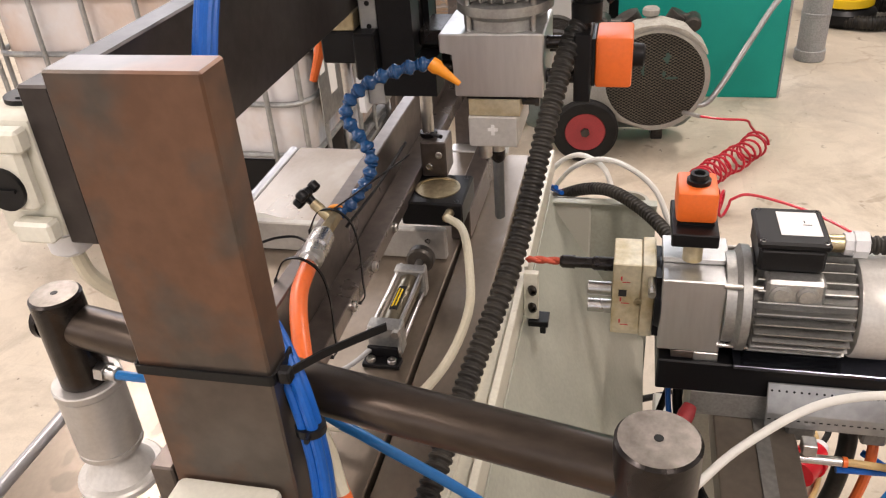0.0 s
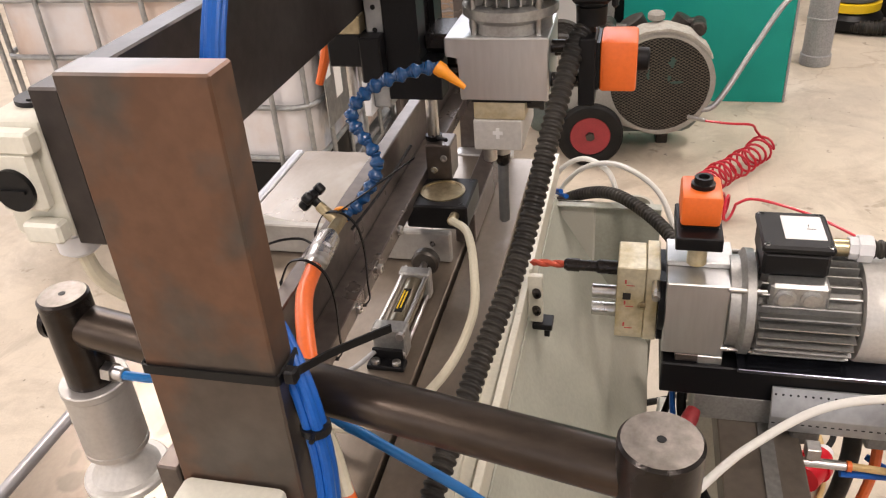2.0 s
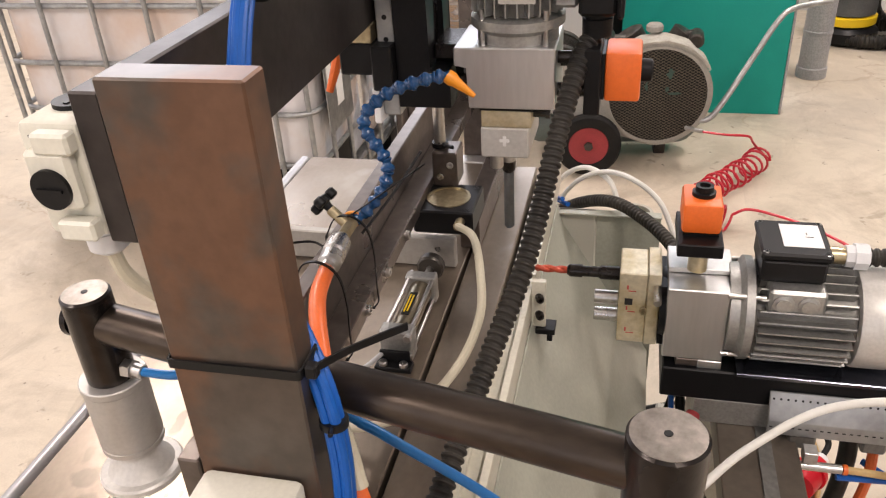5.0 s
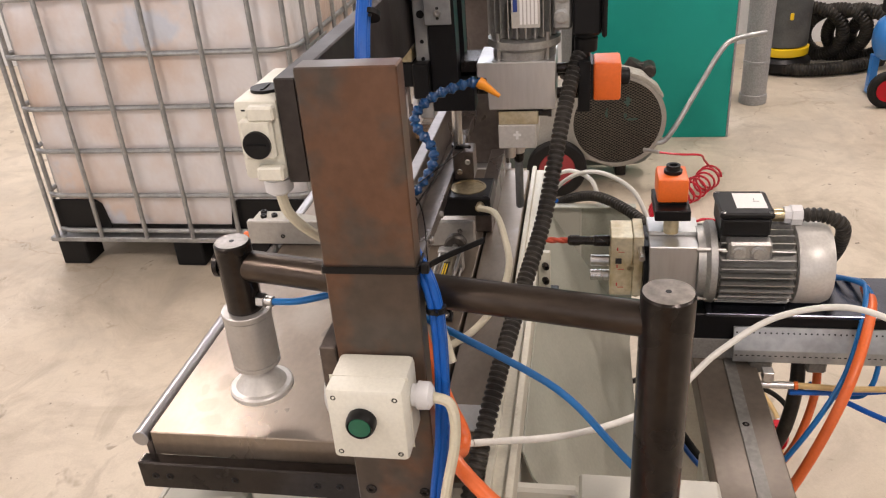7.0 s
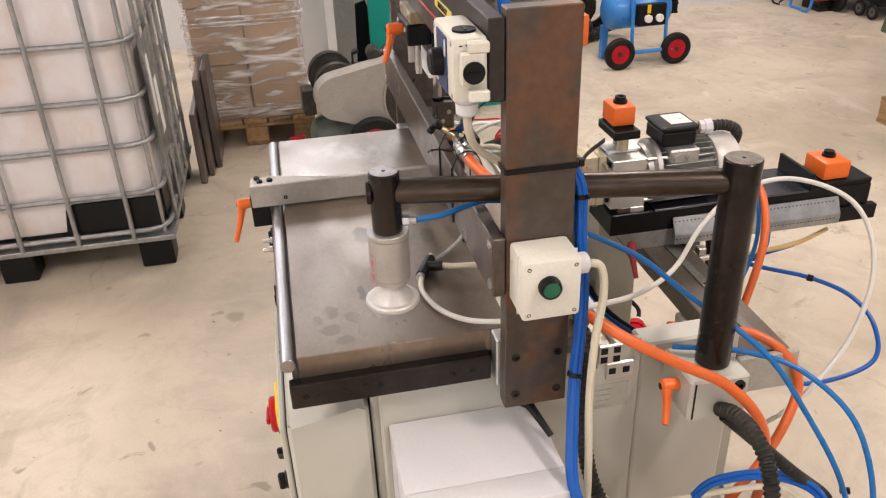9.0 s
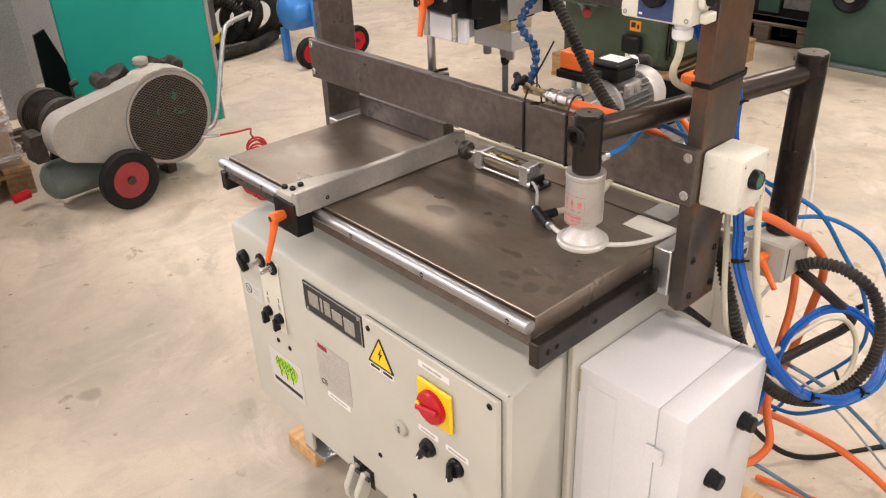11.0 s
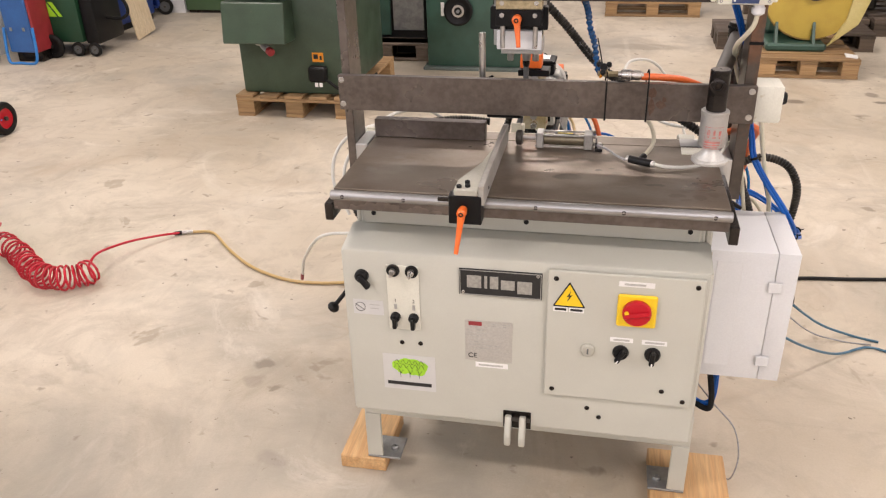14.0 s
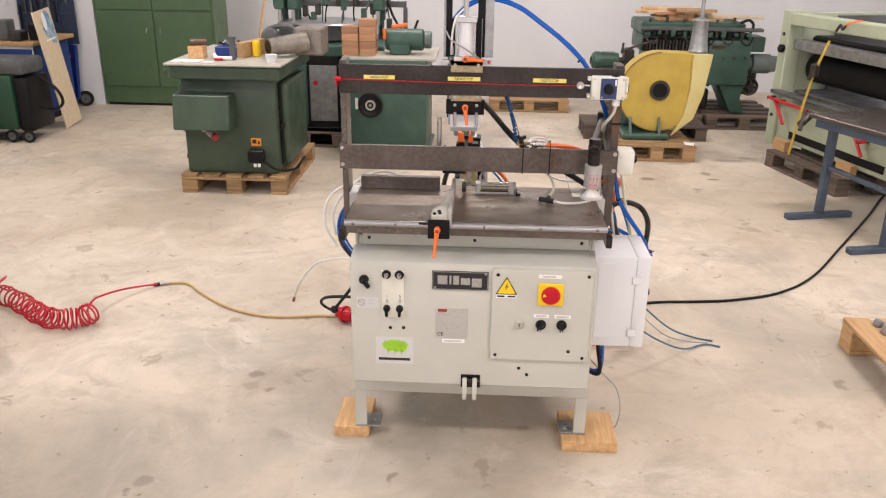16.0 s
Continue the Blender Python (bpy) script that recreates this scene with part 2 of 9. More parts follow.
DARKSTEEL = surf("blackened_steel", (0.05, 0.043, 0.039), 0.26, 0.8, other=(0.022, 0.019, 0.018), big=9, amount=0.8, fine=110, grain=0.12, bump=0.25, deep=0.0005, spread=0.13, spots=(0.11, 0.09, 0.075), spot_scale=34, spot_at=0.7)
STOPALU = surf("dull_aluminium_bar", (0.44, 0.42, 0.385), 0.55, 0.55, other=(0.36, 0.34, 0.3), big=7, amount=0.6, fine=120, grain=0.05, bump=0.1, deep=0.0004, spots=(0.27, 0.24, 0.2), spot_scale=30, spot_at=0.72)
RAILSTEEL = surf("ground_steel_bar", (0.42, 0.415, 0.42), 0.36, 1.0, other=(0.33, 0.325, 0.32), big=3, amount=0.4, fine=60, grain=0.03, bump=0.0, spots=(0.3, 0.27, 0.25), spot_scale=30, spot_at=0.76)
BRIGHT = surf("bright_steel", (0.6, 0.585, 0.565), 0.3, 1.0, other=(0.48, 0.465, 0.445), big=9, amount=0.6, fine=180, grain=0.06, bump=0.06, deep=0.0003)
ALU = surf("milled_aluminium", (0.66, 0.66, 0.65), 0.38, 0.95, other=(0.54, 0.54, 0.53), big=12, amount=0.5, fine=160, grain=0.03, bump=0.06, deep=0.0003, stretch=(1, 1, 0.15), spots=(0.5, 0.48, 0.45), spot_scale=16, spot_at=0.68)
PALECAST = surf("pale_cast_metal", (0.6, 0.585, 0.55), 0.42, 0.3, other=(0.52, 0.5, 0.46), big=14, amount=0.5, fine=220, grain=0.05, bump=0.15, deep=0.0004)
MATTEALU = surf("matte_turned_aluminium", (0.5, 0.485, 0.46), 0.5, 0.75, other=(0.44, 0.42, 0.39), big=16, amount=0.6, fine=240, grain=0.03, bump=0.08, deep=0.0003)
WORNSTEEL = surf("worn_turned_steel", (0.3, 0.27, 0.24), 0.36, 0.85, other=(0.16, 0.14, 0.12), big=40, amount=0.8, fine=200, grain=0.08, bump=0.15, deep=0.0004)
BRONZE = surf("olive_brown_barrel", (0.21, 0.18, 0.125), 0.32, 0.7, other=(0.15, 0.125, 0.085), big=20, amount=0.6, fine=200, grain=0.05, bump=0.08, deep=0.0003)
CAST = surf("cast_aluminium", (0.47, 0.47, 0.45), 0.45, 0.8, other=(0.34, 0.33, 0.31), big=14, amount=0.6, fine=220, grain=0.08, bump=0.3, deep=0.0006)
GALV = surf("galvanised_steel", (0.42, 0.43, 0.43), 0.45, 0.85, other=(0.3, 0.31, 0.31), big=16, amount=0.7, fine=60, grain=0.07, bump=0.05)
BRASS = surf("brass_fitting", (0.55, 0.46, 0.29), 0.35, 0.9, other=(0.36, 0.3, 0.19), big=20, amount=0.6, bump=0.08, deep=0.0003)
OILY = surf("yellowed_aluminium_plate", (0.66, 0.6, 0.44), 0.4, 0.5, other=(0.4, 0.29, 0.11), big=22, amount=0.75, fine=120, grain=0.08, spread=0.14, bump=0.08)
BLACK = surf("black_plastic", (0.007, 0.007, 0.0075), 0.4, other=(0.009, 0.009, 0.0095), fine=300, grain=0.1, bump=0.1, deep=0.0003, spec=0.22)
BLACKMETAL = surf("black_anodised_metal", (0.008, 0.008, 0.009), 0.36, 0.2, other=(0.01, 0.0098, 0.0098), fine=300, grain=0.08, bump=0.06, deep=0.0003, spec=0.22)
RUBBER = surf("black_rubber", (0.01, 0.0098, 0.0095), 0.6, other=(0.022, 0.02, 0.018), big=14, amount=0.6, fine=150, bump=0.15, spec=0.18)
CONDUIT = surf("dusty_black_conduit", (0.02, 0.019, 0.017), 0.45, other=(0.075, 0.066, 0.053), big=14, amount=0.5, fine=150, bump=0.1, spec=0.22)
ORANGE = surf("orange_plastic", (0.83, 0.155, 0.02), 0.4, other=(0.7, 0.13, 0.02), fine=220, grain=0.03, bump=0.08, deep=0.0003)
ORANGE_HOSE = surf("orange_air_hose", (0.75, 0.145, 0.03), 0.36, other=(0.64, 0.11, 0.022), fine=200, grain=0.04, bump=0.05)
BLUE = surf("blue_tubing", (0.006, 0.1, 0.42), 0.3, other=(0.005, 0.07, 0.32), fine=200, grain=0.03, bump=0.02, spec=0.25)
LIGHTBLUE = surf("light_blue_tubing", (0.008, 0.15, 0.42), 0.3, other=(0.008, 0.12, 0.35), fine=200, grain=0.03, bump=0.02, spec=0.3)
SEGBLUE = surf("dark_blue_plastic", (0.005, 0.055, 0.165), 0.24, other=(0.005, 0.05, 0.15), fine=200, grain=0.03, bump=0.03)
NOZZLE = surf("yellow_orange_plastic", (0.85, 0.3, 0.015), 0.4, fine=200, grain=0.02, bump=0.03)
WHITETUBE = surf("white_tubing", (0.68, 0.67, 0.62), 0.35, other=(0.6, 0.58, 0.5), fine=200, grain=0.02, bump=0.02)
CREAMTUBE = surf("cream_cable", (0.6, 0.56, 0.43), 0.42, other=(0.5, 0.46, 0.34), fine=200, grain=0.03, bump=0.03)
WHITE = surf("white_plastic", (0.7, 0.705, 0.71), 0.4, other=(0.64, 0.64, 0.64), big=5, amount=0.4, fine=240, grain=0.02, bump=0.08, deep=0.0003)
BOXWHITE = surf("aged_white_plastic", (0.7, 0.69, 0.6), 0.42, other=(0.62, 0.6, 0.5), big=9, amount=0.5, fine=240, grain=0.03, bump=0.08, spots=(0.5, 0.42, 0.24), spot_scale=22, spot_at=0.69)
CLEARLABEL = surf("greyish_clear_label", (0.57, 0.565, 0.55), 0.35, other=(0.53, 0.525, 0.5), big=8, amount=0.5, fine=300, grain=0.01, bump=0.02)
PAPER = surf("printed_label_paper", (0.8, 0.79, 0.77), 0.5, other=(0.72, 0.71, 0.68), fine=300, grain=0.02, bump=0.02)
PALEINK = surf("pale_grey_print", (0.52, 0.51, 0.47), 0.5, bump=0.0)
INK = surf("black_ink", (0.015, 0.015, 0.016), 0.5, bump=0.0)
SILVER = surf("silver_lettering", (0.5, 0.5, 0.48), 0.35, 0.7, bump=0.02)
SIGNBLACK = surf("black_name_plate", (0.022, 0.023, 0.024), 0.38, 0.2, bump=0.06)
LEMON = surf("faded_yellow_label", (0.8, 0.66, 0.12), 0.45, other=(0.8, 0.7, 0.24), big=20, amount=0.7, fine=200, grain=0.02, bump=0.02)
YELLOW = surf("signal_yellow", (0.86, 0.58, 0.01), 0.4, other=(0.8, 0.52, 0.01), fine=200, grain=0.02, bump=0.03)
RED = surf("signal_red", (0.5, 0.008, 0.018), 0.32, other=(0.42, 0.007, 0.015), fine=200, grain=0.03, bump=0.03, spec=0.28)
DULLRED = surf("faded_red_paint", (0.33, 0.03, 0.035), 0.5, other=(0.25, 0.025, 0.028), big=9, amount=0.6, fine=160, grain=0.08, bump=0.1)
REDHOSE = surf("red_coil_hose", (0.52, 0.012, 0.03), 0.3, other=(0.42, 0.01, 0.025), fine=200, grain=0.03, bump=0.03)
YHOSE = surf("ochre_hose", (0.58, 0.4, 0.17), 0.45, other=(0.5, 0.34, 0.14), fine=200, grain=0.05, bump=0.05)
LENS = surf("green_push_button", (0.008, 0.12, 0.07), 0.25, other=(0.008, 0.1, 0.06), fine=200, grain=0.03, bump=0.02)
TREE = surf("lime_green_print", (0.34, 0.66, 0.03), 0.5, bump=0.0, grain=0.02)
PLATE = surf("etched_data_plate", (0.47, 0.45, 0.41), 0.4, 0.25, other=(0.52, 0.5, 0.46), fine=240, grain=0.05, bump=0.04)
BLUEPANEL = surf("blue_label", (0.03, 0.06, 0.17), 0.35, bump=0.02)
GREYGREEN = surf("grey_green_sheet", (0.4, 0.41, 0.345), 0.4, other=(0.33, 0.34, 0.28), big=4, amount=0.6, fine=160, grain=0.05, spots=(0.5, 0.44, 0.32), spot_scale=30, spot_at=0.72)
REDPRINT = surf("red_print", (0.6, 0.06, 0.06), 0.5, bump=0.0)
PINE = wood("pine_board", (0.66, 0.42, 0.2), (0.5, 0.27, 0.11), along="y")
PALLET = wood("pallet_wood", (0.43, 0.27, 0.125), (0.26, 0.15, 0.07), per_object=0.3, along="x")
PALLET_OLD = wood("weathered_pallet_wood", (0.15, 0.11, 0.08), (0.08, 0.06, 0.045), per_object=0.3, along="x")
GREEN = surf("olive_green_machine_paint", (0.05, 0.082, 0.05), 0.42, other=(0.036, 0.058, 0.036), big=5, amount=0.7, fine=160, grain=0.08, bump=0.2, spots=(0.11, 0.12, 0.085), spot_scale=16, spot_at=0.69)
GREEN_B = surf("blue_green_machine_paint", (0.045, 0.105, 0.078), 0.42, other=(0.03, 0.07, 0.052), big=5, amount=0.7, fine=160, grain=0.08, bump=0.15, spots=(0.1, 0.12, 0.09), spot_scale=16, spot_at=0.68)
CABGREEN = surf("green_cabinet_paint", (0.066, 0.122, 0.056), 0.42, other=(0.055, 0.1, 0.046), big=4, amount=0.5, fine=180, grain=0.04, bump=0.08)
PALEGREEN = surf("pale_green_machine_paint", (0.43, 0.48, 0.34), 0.45, other=(0.36, 0.4, 0.28), big=5, amount=0.5, fine=160, grain=0.05, spots=(0.3, 0.3, 0.22), spot_scale=16, spot_at=0.68)
TEAL = surf("teal_board", (0.0, 0.33, 0.27), 0.5, other=(0.0, 0.28, 0.225), big=3, amount=0.5, fine=200, grain=0.03, bump=0.05, spec=0.2)
GREYPAINT = surf("dusty_grey_paint", (0.36, 0.345, 0.31), 0.5, other=(0.28, 0.265, 0.235), big=6, amount=0.6, fine=140, grain=0.06, spots=(0.22, 0.2, 0.17), spot_scale=18, spot_at=0.66)
TANK = surf("grey_green_tank_paint", (0.13, 0.165, 0.15), 0.5, other=(0.1, 0.12, 0.11), big=6, amount=0.6, fine=140, grain=0.08)
DIRTYIRON = surf("oily_cast_iron", (0.075, 0.066, 0.056), 0.45, 0.5, other=(0.035, 0.03, 0.025), big=16, amount=0.75, fine=120, grain=0.12, bump=0.3)
MESHSTEEL = surf("expanded_steel_mesh", (0.13, 0.115, 0.09), 0.55, 0.3, other=(0.09, 0.078, 0.06), big=8, amount=0.6, bump=0.1)
BLUEPAINT = surf("bright_blue_paint", (0.02, 0.22, 0.62), 0.3, other=(0.018, 0.17, 0.52), big=6, amount=0.5, fine=200, grain=0.03, bump=0.04, coat=0.3)
DEEPBLUE = surf("royal_blue_paint", (0.012, 0.045, 0.24), 0.4, other=(0.01, 0.032, 0.16), big=5, amount=0.5, bump=0.05)
YELLOWPAINT = surf("mustard_machine_paint", (0.53, 0.38, 0.065), 0.42, other=(0.43, 0.29, 0.05), big=5, amount=0.6, fine=150, grain=0.05, spots=(0.3, 0.22, 0.07), spot_scale=22, spot_at=0.7)
GREYPIPE = surf("grey_duct", (0.36, 0.36, 0.36), 0.42, other=(0.3, 0.3, 0.3), big=4, amount=0.5, bump=0.05)
# Warm and bluish patches put reflections into the milky plastic's colour.
TOTE = surf("milky_tank_plastic", (0.68, 0.66, 0.66), 0.14, other=(0.6, 0.47, 0.39), big=3.0, amount=0.95, fine=7, grain=0.0, bump=0.6, deep=0.025, spread=0.13, spots=(0.5, 0.56, 0.64), spot_scale=2.6, spot_at=0.56)
CARD = surf("brown_carton_board", (0.42, 0.28, 0.17), 0.7, other=(0.34, 0.22, 0.13), big=3.5, amount=0.6, fine=120, grain=0.05, bump=0.1, per_object=0.15)


def stretch_film():
    """Clear wrapping film: mostly see-through, milky and glossy where it is bunched into level wrinkles."""
    mat = surf("clear_stretch_film", (0.8, 0.77, 0.74), 0.14, fine=9, grain=0.0, bump=1.0, deep=0.02, stretch=(1.0, 1.0, 5.0))
    nt = mat.node_tree
    N, L = nt.nodes, nt.links.new
    co, mp, ns = N.new("ShaderNodeTexCoord"), N.new("ShaderNodeMapping"), N.new("ShaderNodeTexNoise")
    mp.inputs["Scale"].default_value = (0.8, 0.8, 4.2)
    mp.inputs["Rotation"].default_value = (0.45, 0.35, 0)
    ns.inputs["Scale"].default_value, ns.inputs["Detail"].default_value = 5.0, 7.0
    ns.inputs["Distortion"].default_value = 1.2
    L(co.outputs["Object"], mp.inputs[0])
    L(mp.outputs[0], ns.inputs["Vector"])
    rg = N.new("ShaderNodeMapRange")
    rg.inputs["From Min"].default_value, rg.inputs["From Max"].default_value = 0.47, 0.68
    rg.inputs["To Min"].default_value, rg.inputs["To Max"].default_value = 0.16, 0.95
    L(ns.outputs["Fac"], rg.inputs["Value"])
    mix, clear = N.new("ShaderNodeMixShader"), N.new("ShaderNodeBsdfTransparent")
    L(rg.outputs["Result"], mix.inputs[0])
    L(clear.outputs[0], mix.inputs[1])
    L(N["Principled BSDF"].outputs[0], mix.inputs[2])
    L(mix.outputs[0], N["Material Output"].inputs["Surface"])
    return mat


FILM = stretch_film()
PLYWOOD = wood("pale_plywood", (0.72, 0.6, 0.42), (0.62, 0.49, 0.31), along="z", per_object=0.0)
TERRACOTTA = wood("reddish_wood_block", (0.5, 0.27, 0.14), (0.4, 0.2, 0.1), per_object=0.25)
GREYSTEEL = surf("grey_painted_steel", (0.12, 0.125, 0.125), 0.45, 0.2, other=(0.08, 0.082, 0.082), big=8, amount=0.7, fine=140, grain=0.1, spots=(0.2, 0.18, 0.15), spot_scale=17, spot_at=0.7)
BLUEGREY = surf("blue_grey_steel", (0.07, 0.1, 0.14), 0.45, 0.2, other=(0.05, 0.072, 0.1), big=8, amount=0.6, fine=140, grain=0.07)
WALLPAINT = surf("white_plaster", (0.71, 0.72, 0.725), 0.8, other=(0.63, 0.635, 0.635), big=0.8, amount=0.6, fine=60, grain=0.03, bump=0.25, deep=0.002, spots=(0.56, 0.55, 0.53), spot_scale=2.2, spot_at=0.68)
GLASS = surf("window_glass", (0.9, 0.93, 0.95), 0.05, transmission=1.0, bump=0.0, grain=0.0)


def concrete():
    """Worn hall floor: warm cement with grey scuffs, tyre haze, brown oil spots, hairline cracks and grit."""
    mat = bpy.data.materials.new("worn_concrete_floor")
    mat.use_nodes = True
    nt = mat.node_tree
    N, L = nt.nodes, nt.links.new
    bsdf = N["Principled BSDF"]
    co = N.new("ShaderNodeTexCoord")

    def noise_at(scale, detail, rough=0.55, distort=0.0, stretch=(1, 1, 1), shift=(0, 0, 0)):
        mp = N.new("ShaderNodeMapping")
        mp.inputs["Scale"].default_value, mp.inputs["Location"].default_value = stretch, shift
        L(co.outputs["Object"], mp.inputs[0])
        n = N.new("ShaderNodeTexNoise")
        n.inputs["Scale"].default_value, n.inputs["Detail"].default_value = scale, detail
        n.inputs["Roughness"].default_value, n.inputs["Distortion"].default_value = rough, distort
        L(mp.outputs[0], n.inputs["Vector"])
        return n.outputs["Fac"]

    def band(v, lo, hi, a=0.0, b=1.0):
        n = N.new("ShaderNodeMapRange")
        for k, q in (("From Min", lo), ("From Max", hi), ("To Min", a), ("To Max", b)):
            n.inputs[k].default_value = q
        L(v, n.inputs["Value"])
        return n.outputs["Result"]

    def mix(fac, a, b):
        n = N.new("ShaderNodeMix")
        n.data_type = "RGBA"
        L(fac, n.inputs["Factor"])
        for sock, v in ((n.inputs["A"], a), (n.inputs["B"], b)):
            if isinstance(v, tuple):
                sock.default_value = (*v, 1)
            else:
                L(v, sock)
        return n.outputs["Result"]

    col = mix(band(noise_at(0.5, 6, 0.6), 0.36, 0.64), (0.475, 0.405, 0.305), (0.63, 0.56, 0.455))
    col = mix(band(noise_at(2.1, 8, 0.68, 0.8), 0.48, 0.7, 0, 0.9), col, (0.37, 0.315, 0.24))
    col = mix(band(noise_at(6.5, 8, 0.7, 0.7, shift=(3, 8, 2)), 0.5, 0.68, 0, 0.5), col, (0.4, 0.345, 0.27))
    col = mix(band(noise_at(0.8, 6, 0.62, 0.5, shift=(9, 3, 0)), 0.52, 0.66, 0, 0.7), col, (0.345, 0.315, 0.26))
    col = mix(band(noise_at(1.4, 7, 0.7, 1.2, shift=(4, 7, 0)), 0.58, 0.7, 0, 0.6), col, (0.7, 0.64, 0.545))
    col = mix(band(noise_at(1.15, 7, 0.66, 1.0, shift=(11, 4, 3)), 0.55, 0.68, 0, 0.5), col, (0.4, 0.315, 0.22))
    col = mix(band(noise_at(3.1, 6, 0.62, 0.9, shift=(5, 12, 1)), 0.6, 0.68, 0, 0.4), col, (0.31, 0.265, 0.205))
    # wheel and drag marks: long thin streaks in two directions
    col = mix(band(noise_at(1.6, 5, 0.6, 0.5, (0.35, 3.2, 1), (3, 1, 0)), 0.6, 0.72, 0, 0.35), col, (0.34, 0.3, 0.25))
    col = mix(band(noise_at(1.5, 5, 0.6, 0.6, (3.0, 0.45, 1), (7, 2, 0)), 0.62, 0.74, 0, 0.32), col, (0.7, 0.64, 0.55))
    # scratches
    col = mix(band(noise_at(3.0, 3, 0.5, 0.8, (0.5, 9.0, 1), (2, 6, 0)), 0.66, 0.7, 0, 0.1), col, (0.3, 0.26, 0.2))
    col = mix(band(noise_at(2.6, 3, 0.5, 1.0, (8.0, 0.6, 1), (1, 3, 0)), 0.67, 0.71, 0, 0.1), col, (0.29, 0.25, 0.2))
    # brown spots and old drips
    col = mix(band(noise_at(4.2, 4, 0.6, 0.4, shift=(2, 5, 1)), 0.655, 0.7, 0, 0.5), col, (0.24, 0.185, 0.125))
    col = mix(band(noise_at(9.0, 3, 0.55, 0.6, shift=(8, 1, 2)), 0.665, 0.72, 0, 0.65), col, (0.2, 0.16, 0.115))
    vor = N.new("ShaderNodeTexVoronoi")
    vor.feature = "DISTANCE_TO_EDGE"
    vor.inputs["Scale"].default_value = 0.75
    wob = N.new("ShaderNodeVectorMath")
    wob.operation = "ADD"
    nz = N.new("ShaderNodeTexNoise")
    nz.inputs["Scale"].default_value, nz.inputs["Detail"].default_value = 1.7, 8
    L(co.outputs["Object"], nz.inputs["Vector"])
    sc = N.new("ShaderNodeVectorMath")
    sc.operation = "SCALE"
    sc.inputs["Scale"].default_value = 1.3
    L(nz.outputs["Color"], sc.inputs[0])
    L(co.outputs["Object"], wob.inputs[0])
    L(sc.outputs[0], wob.inputs[1])
    L(wob.outputs[0], vor.inputs["Vector"])
    where = N.new("ShaderNodeMath")
    where.operation = "MULTIPLY"
    L(band(vor.outputs["Distance"], 0.0, 0.011, 0.5, 0.0), where.inputs[0])
    L(band(noise_at(0.7, 3, 0.5, shift=(5, 5, 5)), 0.46, 0.58), where.inputs[1])
    col = mix(where.outputs[0], col, (0.33, 0.25, 0.17))
    # single spills: middle x, y, half length, half width, strength
    ripple = N.new("ShaderNodeTexNoise")
    ripple.inputs["Scale"].default_value, ripple.inputs["Detail"].default_value = 16, 4
    L(co.outputs["Object"], ripple.inputs["Vector"])
    bent = N.new("ShaderNodeVectorMath")
    bent.operation = "MULTIPLY_ADD"
    bent.inputs[1].default_value = (0.06, 0.06, 0)
    L(ripple.outputs["Color"], bent.inputs[0])
    L(co.outputs["Object"], bent.inputs[2])
    for x, y, a, b, k in ((-0.956, 0.537, 0.035, 0.03, 0.45), (-0.952, 0.435, 0.038, 0.032, 0.3), (-1.687, 0.32, 0.07, 0.035, 0.22), (-1.153, -0.243, 0.03, 0.035, 0.4), (-1.3, 0.95, 0.06, 0.02, 0.2), (-0.74, 0.08, 0.05, 0.03, 0.2),
                          (1.397, 3.92, 0.06, 0.045, 0.75), (1.94, 3.955, 0.05, 0.03, 0.75), (1.92, 4.13, 0.04, 0.05, 0.6), (2.24, 4.59, 0.14, 0.05, 0.5), (2.43, 4.7, 0.08, 0.04, 0.5), (1.76, 4.45, 0.1, 0.05, 0.3), (1.74, 3.66, 0.05, 0.03, 0.4), (0.46, 5.37, 0.35, 0.1, 0.3)):
        d, sc2, ln = N.new("ShaderNodeVectorMath"), N.new("ShaderNodeVectorMath"), N.new("ShaderNodeVectorMath")
        d.operation, sc2.operation, ln.operation = "SUBTRACT", "MULTIPLY", "LENGTH"
        d.inputs[1].default_value, sc2.inputs[1].default_value = (x + 0.03, y + 0.03, 0), (1 / a, 1 / b, 0)
        L(bent.outputs[0], d.inputs[0])
        L(d.outputs[0], sc2.inputs[0])
        L(sc2.outputs[0], ln.inputs[0])
        col = mix(band(ln.outputs["Value"], 0.8, 1.25, k, 0.0), col, (0.13, 0.1, 0.075))
    grit = noise_at(24, 2, 0.5, shift=(1, 1, 5))
    col = mix(band(grit, 0.735, 0.76, 0, 0.8), col, (0.12, 0.095, 0.075))
    chips = noise_at(55, 2, 0.5, shift=(6, 2, 5))
    col = mix(band(chips, 0.735, 0.76, 0, 0.5), col, (0.17, 0.14, 0.11))
    fine = noise_at(150, 3)
    col = mix(band(fine, 0.3, 0.7, 0.0, 0.16), col, (0.3, 0.26, 0.21))
    L(col, bsdf.inputs["Base Color"])
    L(band(noise_at(1.1, 5), 0.3, 0.7, 0.42, 0.7), bsdf.inputs["Roughness"])
    bp = N.new("ShaderNodeBump")
    bp.inputs["Strength"].default_value, bp.inputs["Distance"].default_value = 0.25, 0.002
    L(fine, bp.inputs["Height"])
    L(bp.outputs[0], bsdf.inputs["Normal"])
    return mat


